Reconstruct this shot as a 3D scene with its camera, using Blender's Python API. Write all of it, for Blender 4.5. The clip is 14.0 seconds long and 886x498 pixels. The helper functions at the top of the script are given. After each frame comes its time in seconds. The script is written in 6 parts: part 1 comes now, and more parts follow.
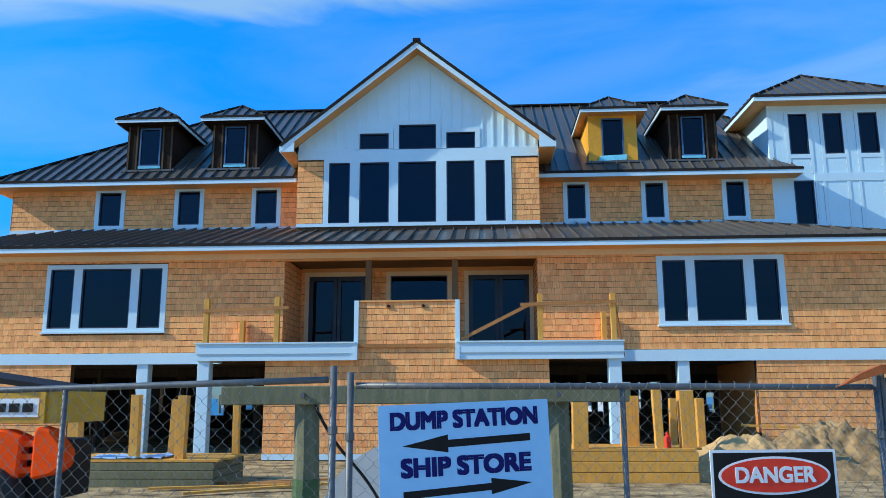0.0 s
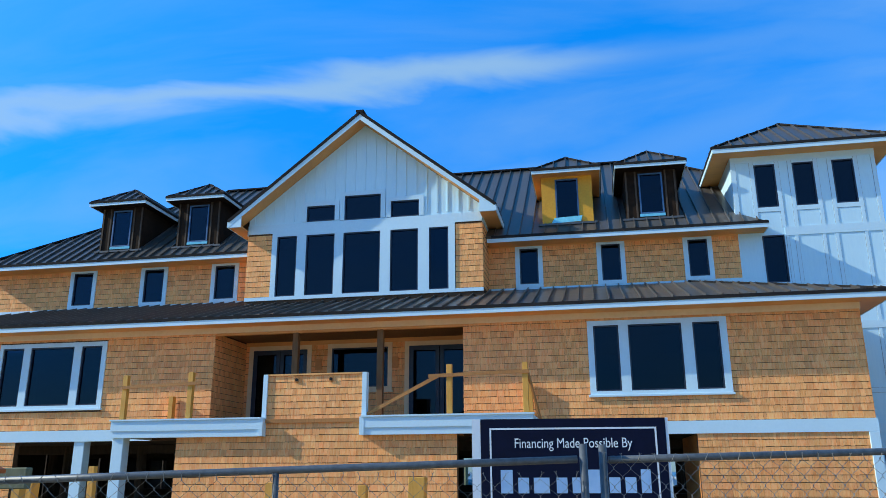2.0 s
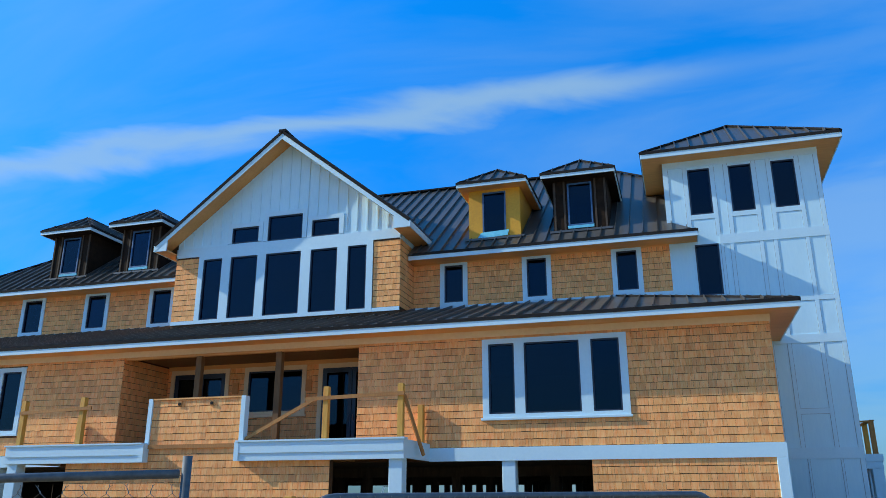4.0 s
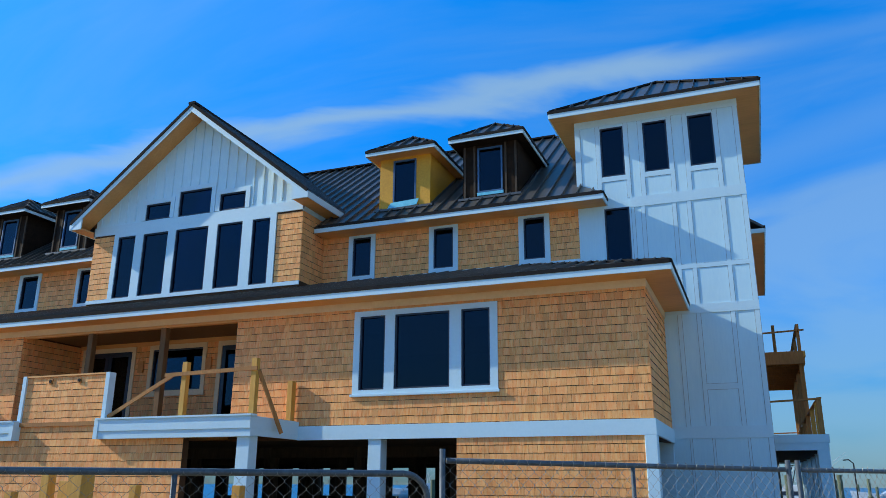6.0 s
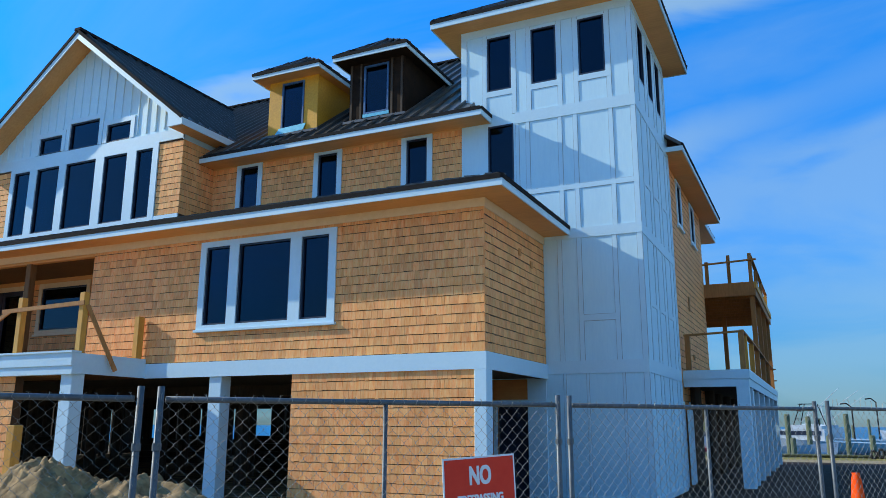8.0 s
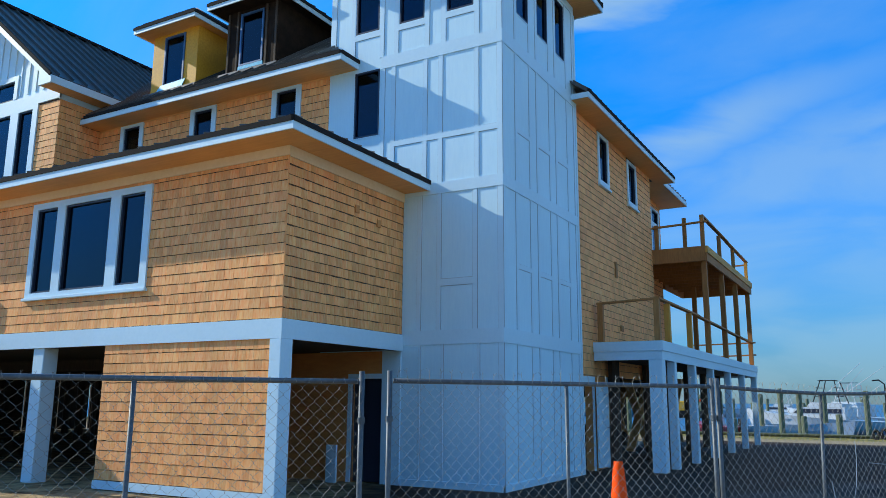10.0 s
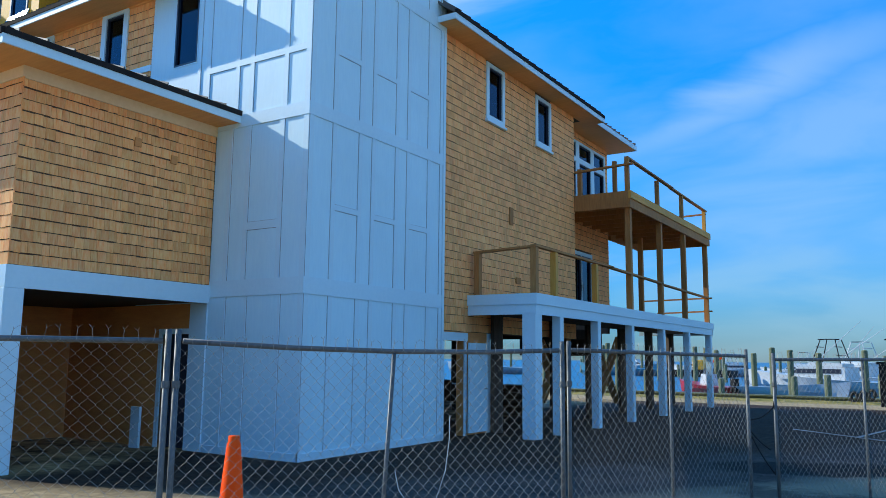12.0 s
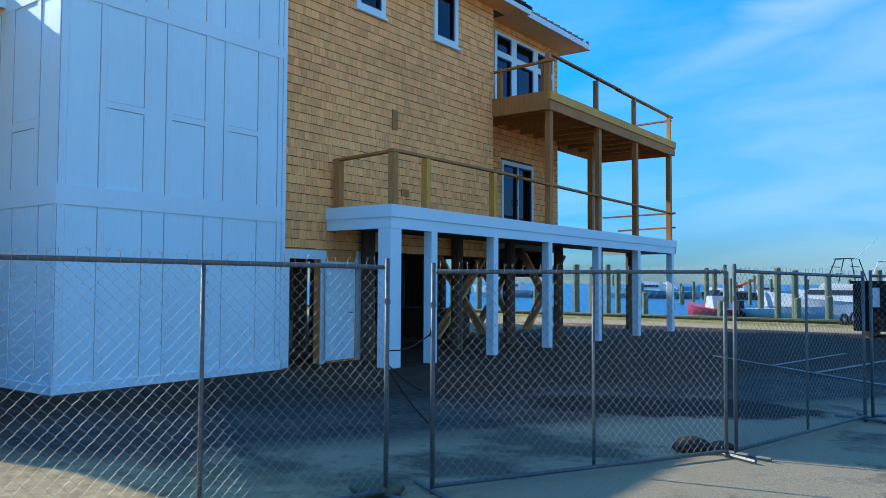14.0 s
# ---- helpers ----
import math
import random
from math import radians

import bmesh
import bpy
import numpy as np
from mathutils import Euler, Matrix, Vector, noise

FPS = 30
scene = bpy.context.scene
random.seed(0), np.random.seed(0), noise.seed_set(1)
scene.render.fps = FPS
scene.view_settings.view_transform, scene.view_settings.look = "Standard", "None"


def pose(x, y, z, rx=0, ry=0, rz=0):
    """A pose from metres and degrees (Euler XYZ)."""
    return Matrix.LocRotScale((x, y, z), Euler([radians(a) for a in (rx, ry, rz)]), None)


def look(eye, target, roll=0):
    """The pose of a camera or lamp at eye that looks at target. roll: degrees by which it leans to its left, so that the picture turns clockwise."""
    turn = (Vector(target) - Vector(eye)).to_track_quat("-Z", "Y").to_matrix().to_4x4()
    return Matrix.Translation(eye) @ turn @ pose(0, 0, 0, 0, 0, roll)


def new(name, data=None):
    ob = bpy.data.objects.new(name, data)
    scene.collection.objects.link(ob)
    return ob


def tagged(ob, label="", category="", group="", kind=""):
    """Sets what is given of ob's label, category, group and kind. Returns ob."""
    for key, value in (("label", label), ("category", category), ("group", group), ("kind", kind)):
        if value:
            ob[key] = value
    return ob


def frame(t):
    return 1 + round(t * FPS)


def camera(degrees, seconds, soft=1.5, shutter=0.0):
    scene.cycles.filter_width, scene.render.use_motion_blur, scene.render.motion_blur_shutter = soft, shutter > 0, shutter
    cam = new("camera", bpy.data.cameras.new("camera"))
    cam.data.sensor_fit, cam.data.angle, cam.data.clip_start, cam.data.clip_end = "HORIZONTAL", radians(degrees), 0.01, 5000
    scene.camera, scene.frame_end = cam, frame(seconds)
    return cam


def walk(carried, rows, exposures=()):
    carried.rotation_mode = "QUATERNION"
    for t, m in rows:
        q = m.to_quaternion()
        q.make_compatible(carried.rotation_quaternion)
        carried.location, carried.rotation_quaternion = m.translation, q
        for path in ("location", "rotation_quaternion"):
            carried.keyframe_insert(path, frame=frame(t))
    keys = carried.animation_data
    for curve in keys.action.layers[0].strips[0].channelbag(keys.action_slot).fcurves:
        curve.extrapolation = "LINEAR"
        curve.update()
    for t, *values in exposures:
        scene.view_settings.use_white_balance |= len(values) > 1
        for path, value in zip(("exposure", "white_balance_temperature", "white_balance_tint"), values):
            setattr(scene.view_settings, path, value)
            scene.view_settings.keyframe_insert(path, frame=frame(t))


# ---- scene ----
cam = camera(59.0, 14.0, soft=0.75)
METRES, EYE, TILT, LEAN, TURN = 34.6, 1.64, -0.9, 0.0, 3.0
ROWS = [
    (0.0, 0.0, 0.0, 0.0, 0.05, 11.64, 0.24),
    (0.5, 0.0384, 0.0044, 0.0007, 2.09, 13.21, 0.21),
    (1.0, 0.0768, 0.0101, 0.0011, 4.1, 14.6, 0.18),
    (1.5, 0.1152, 0.0179, 0.003, 6.03, 15.74, 0.17),
    (2.0, 0.1522, 0.0276, 0.0022, 7.86, 16.82, 0.14),
    (2.5, 0.1887, 0.0388, 0.003, 9.49, 17.49, 0.11),
    (3.0, 0.2239, 0.051, 0.0037, 10.98, 18.08, 0.04),
    (5.5, 0.3889, 0.1365, 0.0031, 17.32, 18.42, -0.65),
    (6.0, 0.4177, 0.1562, 0.0024, 18.44, 17.6, -0.62),
    (6.5, 0.446, 0.1777, 0.0021, 19.44, 16.58, -0.54),
    (7.0, 0.4733, 0.2005, 0.0021, 20.44, 15.47, -0.51),
    (7.5, 0.5, 0.2231, 0.0024, 21.35, 14.38, -0.5),
    (8.0, 0.5263, 0.2476, 0.0034, 22.26, 13.51, -0.53),
    (10.5, 0.6439, 0.3762, 0.0069, 27.26, 11.35, -0.95),
    (11.0, 0.6651, 0.4032, 0.0082, 27.89, 10.7, -1.1),
    (11.5, 0.6847, 0.4303, 0.0088, 28.62, 9.75, -1.11),
    (12.0, 0.7038, 0.4571, 0.009, 29.43, 8.74, -1.08),
    (12.5, 0.7224, 0.4844, 0.009, 30.35, 7.56, -0.98),
    (13.0, 0.7402, 0.5116, 0.0092, 31.21, 6.1, -0.95),
    (13.5, 0.7573, 0.54, 0.0097, 32.13, 4.59, -0.91),
    (14.0, 0.7724, 0.5691, 0.0091, 33.2, 3.2, -0.78),
]
walk(cam, [(t, pose(0, 0, EYE, TILT, LEAN, TURN) @ pose(METRES * x, METRES * y, METRES * z, 90 + pitch, roll, yaw)) for t, x, y, z, yaw, pitch, roll in ROWS], [(0.0, -0.06), (3.0, -0.18), (6.0, -0.32), (8.0, -0.2), (11.0, -0.12), (14.0, 0.26)])

# ---- world and sun ----
SUN_DIR = Vector((1.67, 0.37, -1.0)).normalized()
world = bpy.data.worlds.new("sky")
scene.world = world
world.use_nodes = True
wn, wl = world.node_tree.nodes, world.node_tree.links
wn.clear()
sky = wn.new("ShaderNodeTexSky")
sky.sky_type = "NISHITA"
sky.sun_disc = False
sky.sun_elevation = math.asin(-SUN_DIR.z)
sky.sun_rotation = math.atan2(-SUN_DIR.x, -SUN_DIR.y)
sky.ozone_density = 2.0
sky.dust_density = 0.1
sky.air_density = 1.0
hsv = wn.new("ShaderNodeHueSaturation")
hsv.inputs["Saturation"].default_value = 1.45
wl.new(sky.outputs[0], hsv.inputs["Color"])
tint = wn.new("ShaderNodeMix")
tint.data_type, tint.blend_type = "RGBA", "MULTIPLY"
tint.inputs["Factor"].default_value = 1.0
coord = wn.new("ShaderNodeTexCoord")
# thin cirrus streaks: stretched noise on the sky's direction, flattened onto a plane overhead
sep = wn.new("ShaderNodeSeparateXYZ")
wl.new(coord.outputs["Generated"], sep.inputs[0])
grade = wn.new("ShaderNodeValToRGB")
grade.color_ramp.elements[0].position, grade.color_ramp.elements[0].color = 0.0, (0.058, 0.118, 0.29, 1)
grade.color_ramp.elements[1].position, grade.color_ramp.elements[1].color = 0.6, (0.17, 0.93, 1.16, 1)
e_ = grade.color_ramp.elements.new(0.22)
e_.color = (0.085, 0.46, 0.75, 1)
e_ = grade.color_ramp.elements.new(1.0)
e_.color = (1.10, 0.95, 0.82, 1)
wl.new(sep.outputs["Z"], grade.inputs[0])
gain = wn.new("ShaderNodeVectorMath"); gain.operation = "SCALE"; gain.inputs["Scale"].default_value = 2.25
wl.new(grade.outputs[0], gain.inputs[0])
wl.new(gain.outputs[0], tint.inputs[7])
wl.new(hsv.outputs[0], tint.inputs[6])
zz = wn.new("ShaderNodeMath"); zz.operation = "ADD"; zz.inputs[1].default_value = 0.18
wl.new(sep.outputs["Z"], zz.inputs[0])
dx = wn.new("ShaderNodeMath"); dx.operation = "DIVIDE"
dy = wn.new("ShaderNodeMath"); dy.operation = "DIVIDE"
wl.new(sep.outputs["X"], dx.inputs[0]); wl.new(zz.outputs[0], dx.inputs[1])
wl.new(sep.outputs["Y"], dy.inputs[0]); wl.new(zz.outputs[0], dy.inputs[1])
comb = wn.new("ShaderNodeCombineXYZ")
wl.new(dx.outputs[0], comb.inputs[0]); wl.new(dy.outputs[0], comb.inputs[1])
cmap = wn.new("ShaderNodeMapping")
cmap.inputs["Rotation"].default_value = (0, 0, radians(-8))
cmap.inputs["Scale"].default_value = (0.55, 1.5, 1)
cmap.inputs["Location"].default_value = (0.35, 0.62, 0)
wl.new(comb.outputs[0], cmap.inputs[0])
cn = wn.new("ShaderNodeTexNoise")
cn.inputs["Scale"].default_value, cn.inputs["Detail"].default_value = 1.5, 9.0
cn.inputs["Roughness"].default_value, cn.inputs["Distortion"].default_value = 0.55, 0.5
wl.new(cmap.outputs[0], cn.inputs["Vector"])
ramp = wn.new("ShaderNodeValToRGB")
ramp.color_ramp.elements[0].position, ramp.color_ramp.elements[1].position = 0.40, 0.76
wl.new(cn.outputs["Fac"], ramp.inputs[0])
cf = wn.new("ShaderNodeMath"); cf.operation = "MULTIPLY"; cf.inputs[1].default_value = 0.36
wl.new(ramp.outputs[0], cf.inputs[0])
cloud = wn.new("ShaderNodeMix"); cloud.data_type = "RGBA"
cloud.inputs[7].default_value = (3.0, 4.55, 5.5, 1)


def wmath(op, a, b=0.0):
    q = wn.new("ShaderNodeMath"); q.operation = op
    for i, x in enumerate((a, b)):
        if isinstance(x, (int, float)):
            q.inputs[i].default_value = x
        else:
            wl.new(x, q.inputs[i])
    return q.outputs[0]


def wrange(src, a, b, c, d):
    q = wn.new("ShaderNodeMapRange"); q.interpolation_type = "SMOOTHSTEP"
    for i, x in enumerate((a, b, c, d)):
        q.inputs[i + 1].default_value = x
    wl.new(src, q.inputs[0])
    return q.outputs[0]


def along(n):
    q = wn.new("ShaderNodeVectorMath"); q.operation = "DOT_PRODUCT"
    q.inputs[1].default_value = n
    wl.new(coord.outputs["Generated"], q.inputs[0])
    return q.outputs["Value"]


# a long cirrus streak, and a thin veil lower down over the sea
wisp = wn.new("ShaderNodeTexNoise")
wisp.inputs["Scale"].default_value, wisp.inputs["Detail"].default_value, wisp.inputs["Distortion"].default_value = 5.0, 8.0, 0.6
wmap = wn.new("ShaderNodeMapping"); wmap.inputs["Scale"].default_value = (0.7, 1.0, 2.4)
wl.new(coord.outputs["Generated"], wmap.inputs[0]); wl.new(wmap.outputs[0], wisp.inputs["Vector"])
wob_ = wmath("MULTIPLY", wmath("SUBTRACT", wisp.outputs["Fac"], 0.5), 0.10)
d1 = wmath("ABSOLUTE", wmath("ADD", along((-0.01, 0.477, -0.864)), wob_))
ahead = wrange(sep.outputs["Y"], 0.3, 0.6, 0.0, 1.0)
streak = wmath("MULTIPLY", wmath("MULTIPLY", wrange(d1, 0.0, 0.034, 0.64, 0.0), wrange(sep.outputs["X"], -0.1, 0.12, 1.0, 0.25)), ahead)
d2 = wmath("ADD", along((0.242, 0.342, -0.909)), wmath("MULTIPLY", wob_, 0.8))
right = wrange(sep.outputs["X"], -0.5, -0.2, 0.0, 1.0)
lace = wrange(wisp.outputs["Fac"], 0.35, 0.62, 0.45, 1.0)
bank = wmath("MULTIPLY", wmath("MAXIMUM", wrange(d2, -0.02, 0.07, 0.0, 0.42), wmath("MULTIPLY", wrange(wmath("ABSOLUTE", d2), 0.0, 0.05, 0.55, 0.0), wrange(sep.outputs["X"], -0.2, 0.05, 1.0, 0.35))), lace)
# added cloud, out of view right of and behind the walk, whitens the fill
unseen_fill = wmath("MULTIPLY", wmath("MAXIMUM", wrange(sep.outputs["X"], 0.4, 0.8, 0.0, 0.72), wrange(sep.outputs["Y"], 0.1, -0.4, 0.0, 0.35)), lace)
veil = wmath("MAXIMUM", wmath("MULTIPLY", wmath("MULTIPLY", bank, right), ahead), unseen_fill)
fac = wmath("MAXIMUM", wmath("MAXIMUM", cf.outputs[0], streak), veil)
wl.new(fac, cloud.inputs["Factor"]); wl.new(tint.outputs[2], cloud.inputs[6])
bg = wn.new("ShaderNodeBackground")
bg.inputs["Strength"].default_value = 0.15
out = wn.new("ShaderNodeOutputWorld")
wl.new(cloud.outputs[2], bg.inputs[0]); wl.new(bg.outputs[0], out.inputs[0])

sun = new("sun", bpy.data.lights.new("sun", "SUN"))
sun.data.energy, sun.data.angle, sun.data.color = 5.0, radians(0.5), (0.99, 0.97, 0.81)
sun.matrix_world = look((-40, -10, 30), Vector((-40, -10, 30)) + SUN_DIR)


# ---- materials ----
def pm(name, c1, c2, scale=6.0, rough=0.6, bump=0.15, metallic=0.0, island=0.0, stretch=(1, 1, 1), big=0.25, spec=0.5, bump_scale=None, objrand=0.0):
    """Two-scale procedural paint, wood, stone or metal."""
    m = bpy.data.materials.new(name)
    m.use_nodes = True
    n, l = m.node_tree.nodes, m.node_tree.links
    p = n["Principled BSDF"]
    tc = n.new("ShaderNodeTexCoord")
    mp = n.new("ShaderNodeMapping")
    mp.inputs["Scale"].default_value = stretch
    geo = n.new("ShaderNodeNewGeometry")
    l.new(geo.outputs["Position"], mp.inputs[0])
    a = n.new("ShaderNodeTexNoise")
    a.inputs["Scale"].default_value, a.inputs["Detail"].default_value = scale, 6.0
    a.inputs["Roughness"].default_value = 0.65
    l.new(mp.outputs[0], a.inputs["Vector"])
    b = n.new("ShaderNodeTexNoise")
    b.inputs["Scale"].default_value, b.inputs["Detail"].default_value = 0.55, 3.0
    l.new(geo.outputs["Position"], b.inputs["Vector"])
    mix = n.new("ShaderNodeMix"); mix.data_type = "RGBA"
    mix.inputs[6].default_value, mix.inputs[7].default_value = (*c1, 1), (*c2, 1)
    r = n.new("ShaderNodeMapRange")
    r.inputs[1].default_value, r.inputs[2].default_value = 0.3, 0.7
    l.new(a.outputs["Fac"], r.inputs[0])
    l.new(r.outputs[0], mix.inputs["Factor"])
    hs = n.new("ShaderNodeHueSaturation")
    l.new(mix.outputs[2], hs.inputs["Color"])
    v = n.new("ShaderNodeMapRange")
    v.inputs[1].default_value, v.inputs[2].default_value = 0.3, 0.7
    v.inputs[3].default_value, v.inputs[4].default_value = 1 - big * 0.5, 1 + big * 0.5
    l.new(b.outputs["Fac"], v.inputs[0])
    val = v.outputs[0]
    if island or objrand:
        rnd = geo.outputs["Random Per Island"]
        amt = island
        if objrand:
            oi = n.new("ShaderNodeObjectInfo")
            add = n.new("ShaderNodeMath"); add.operation = "ADD"
            fr = n.new("ShaderNodeMath"); fr.operation = "FRACT"
            l.new(rnd, add.inputs[0]); l.new(oi.outputs["Random"], add.inputs[1]); l.new(add.outputs[0], fr.inputs[0])
            rnd, amt = fr.outputs[0], objrand
        iv = n.new("ShaderNodeMapRange")
        iv.inputs[3].default_value, iv.inputs[4].default_value = 1 - amt, 1 + amt * 0.7
        l.new(rnd, iv.inputs[0])
        mul = n.new("ShaderNodeMath"); mul.operation = "MULTIPLY"
        l.new(val, mul.inputs[0]); l.new(iv.outputs[0], mul.inputs[1])
        val = mul.outputs[0]
        ih = n.new("ShaderNodeMath"); ih.operation = "MULTIPLY"; ih.inputs[1].default_value = 7.31
        ihf = n.new("ShaderNodeMath"); ihf.operation = "FRACT"
        l.new(rnd, ih.inputs[0]); l.new(ih.outputs[0], ihf.inputs[0])
        hr = n.new("ShaderNodeMapRange")
        hr.inputs[3].default_value, hr.inputs[4].default_value = 0.496, 0.503
        l.new(ihf.outputs[0], hr.inputs[0]); l.new(hr.outputs[0], hs.inputs["Hue"])
    l.new(val, hs.inputs["Value"])
    l.new(hs.outputs[0], p.inputs["Base Color"])
    p.inputs["Metallic"].default_value = metallic
    p.inputs["Specular IOR Level"].default_value = spec
    rr = n.new("ShaderNodeMapRange")
    rr.inputs[3].default_value, rr.inputs[4].default_value = max(0.02, rough - 0.1), min(1, rough + 0.1)
    l.new(a.outputs["Fac"], rr.inputs[0]); l.new(rr.outputs[0], p.inputs["Roughness"])
    if bump:
        bn = n.new("ShaderNodeBump")
        bn.inputs["Strength"].default_value, bn.inputs["Distance"].default_value = bump, 0.01
        src = a
        if bump_scale:
            src = n.new("ShaderNodeTexNoise")
            src.inputs["Scale"].default_value, src.inputs["Detail"].default_value = bump_scale, 4.0
            l.new(mp.outputs[0], src.inputs["Vector"])
        l.new(src.outputs["Fac"], bn.inputs["Height"]); l.new(bn.outputs[0], p.inputs["Normal"])
    return m


CEDAR = pm("cedar_shingle", (0.92, 0.31, 0.085), (0.99, 0.55, 0.23), 9, 0.66, 0.2, big=0.14, island=0.16, stretch=(3, 3, 0.5), spec=0.16)
# end grain, darkened further to paint the shade line under each course
BUTT = pm("cedar_end_grain_shaded", (0.09, 0.034, 0.012), (0.15, 0.06, 0.02), 20, 0.85, 0.2, spec=0.1)
CEDAR_PART = pm("cedar_shingle_piece", (0.92, 0.31, 0.085), (0.99, 0.55, 0.23), 9, 0.66, 0.2, big=0.14, objrand=0.16, stretch=(3, 3, 0.5), spec=0.16)
SHEATH = pm("sheathing", (0.07, 0.032, 0.012), (0.11, 0.05, 0.02), 5, 0.8, 0.2)
WHITE = pm("white_trim_paint", (0.56, 0.77, 0.88), (0.61, 0.81, 0.91), 14, 0.45, 0.04, big=0.06)
PANEL = pm("white_fibre_cement", (0.55, 0.79, 0.91), (0.61, 0.84, 0.94), 20, 0.55, 0.12, big=0.08, stretch=(1, 1, 0.15))
SOFFIT = pm("tan_soffit_board", (0.72, 0.32, 0.09), (0.84, 0.42, 0.14), 6, 0.6, 0.1, stretch=(0.3, 3, 3))
JOINT_SHADE = pm("joint_shade_grey", (0.22, 0.26, 0.30), (0.30, 0.34, 0.38), 12, 0.7, 0.05)
EDGE = pm("bronze_roof_edge", (0.022, 0.020, 0.020), (0.034, 0.031, 0.030), 4, 0.85, 0.03, big=0.2, spec=0.06)
ROOF = pm("bronze_metal_roof", (0.105, 0.098, 0.092), (0.135, 0.125, 0.117), 3, 0.38, 0.03, metallic=0.35, big=0.18)
PINE = pm("treated_pine", (0.60, 0.27, 0.035), (0.74, 0.38, 0.07), 5, 0.65, 0.25, stretch=(4, 4, 0.6), big=0.3)
OLDPINE = pm("weathered_deck_wood", (0.34, 0.14, 0.036), (0.50, 0.22, 0.062), 5, 0.75, 0.3, stretch=(4, 4, 0.6), big=0.4)
BRACE = pm("brown_brace_timber", (0.40, 0.19, 0.06), (0.52, 0.27, 0.09), 5, 0.75, 0.3, stretch=(3, 3, 0.6), big=0.4)
PORCHPOST = pm("brown_porch_post", (0.15, 0.07, 0.022), (0.24, 0.125, 0.045), 5, 0.75, 0.3, stretch=(3, 3, 0.5), big=0.3)
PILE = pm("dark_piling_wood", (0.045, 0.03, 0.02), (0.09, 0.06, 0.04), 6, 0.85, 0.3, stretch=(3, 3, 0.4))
PLY = pm("plywood_sheet", (0.62, 0.225, 0.06), (0.74, 0.31, 0.09), 4, 0.7, 0.15, stretch=(1, 1, 4))
OSB = pm("yellow_sheathing_board", (0.68, 0.30, 0.012), (0.82, 0.41, 0.03), 18, 0.6, 0.15, big=0.3)
WRAP = pm("dark_brown_wrap", (0.014, 0.008, 0.005), (0.034, 0.019, 0.011), 5, 0.8, 0.5, big=0.5, spec=0.12)
FLASH = pm("blue_flashing_film", (0.10, 0.45, 0.62), (0.22, 0.62, 0.78), 9, 0.35, 0.3)
BLUEFRAME = pm("blue_filmed_frame", (0.035, 0.10, 0.22), (0.06, 0.15, 0.30), 12, 0.45, 0.05)
SASH = pm("dark_blue_sash", (0.012, 0.02, 0.04), (0.02, 0.03, 0.055), 20, 0.4, 0.02)
CREAM = pm("cream_frieze_paint", (0.82, 0.59, 0.33), (0.88, 0.66, 0.40), 10, 0.55, 0.05, big=0.08)
# dimness of the rooms is put into this colour
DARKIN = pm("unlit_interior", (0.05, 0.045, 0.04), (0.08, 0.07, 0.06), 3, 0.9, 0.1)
GALV = pm("galvanised_steel", (0.075, 0.085, 0.095), (0.14, 0.155, 0.17), 25, 0.5, 0.1, metallic=0.3, big=0.3)
WIRE = pm("galvanised_wire", (0.19, 0.185, 0.17), (0.33, 0.315, 0.285), 30, 0.5, 0.0, metallic=0.3)
RUST = pm("rusty_pipe", (0.34, 0.075, 0.012), (0.48, 0.13, 0.03), 20, 0.75, 0.4)
SAND = pm("sand", (0.46, 0.28, 0.11), (0.62, 0.40, 0.18), 4, 0.95, 0.6, big=0.35, bump_scale=14)
CLODS = pm("sand_with_clods", (0.12, 0.072, 0.032), (0.42, 0.27, 0.12), 5, 0.95, 0.9, big=0.4, bump_scale=18)
ORANGE = pm("orange_plastic", (0.92, 0.075, 0.008), (0.97, 0.10, 0.014), 8, 0.8, 0.05, spec=0.05)
RED = pm("red_sign_paint", (0.76, 0.04, 0.02), (0.82, 0.06, 0.03), 8, 0.6, 0.03, spec=0.25)
SIGNWHITE = pm("white_sign_board", (0.76, 0.80, 0.84), (0.82, 0.85, 0.88), 10, 0.6, 0.03, big=0.06, spec=0.25)
NAVY = pm("navy_sign_ink", (0.002, 0.004, 0.018), (0.004, 0.007, 0.028), 10, 0.7, 0.02, spec=0.15)
INK = pm("blue_letter_ink", (0.008, 0.010, 0.11), (0.012, 0.014, 0.14), 10, 0.7, 0.02, spec=0.15)
BLACK = pm("black_paint", (0.008, 0.008, 0.009), (0.014, 0.014, 0.015), 10, 0.65, 0.05, spec=0.2)
WOODGREEN = pm("mossy_and_shaded_timber", (0.10, 0.11, 0.06), (0.20, 0.19, 0.11), 7, 0.85, 0.5, stretch=(3, 3, 0.5), big=0.5)
MARINA = pm("marina_piling", (0.10, 0.115, 0.055), (0.20, 0.21, 0.12), 5, 0.85, 0.3, stretch=(3, 3, 0.4))
HULL = pm("white_hull", (0.50, 0.55, 0.58), (0.60, 0.63, 0.66), 3, 0.25, 0.02, big=0.1)
REDHULL = pm("red_hull", (0.38, 0.008, 0.006), (0.45, 0.016, 0.012), 3, 0.3, 0.02)
TEAL = pm("teal_hull", (0.08, 0.30, 0.40), (0.12, 0.36, 0.46), 3, 0.3, 0.02)
FOREST = pm("far_shore", (0.10, 0.13, 0.14), (0.16, 0.19, 0.18), 0.3, 0.9, 0.0)
WORNLINE = pm("worn_road_paint", (0.16, 0.17, 0.18), (0.42, 0.43, 0.44), 5, 0.85, 0.2, big=0.6)
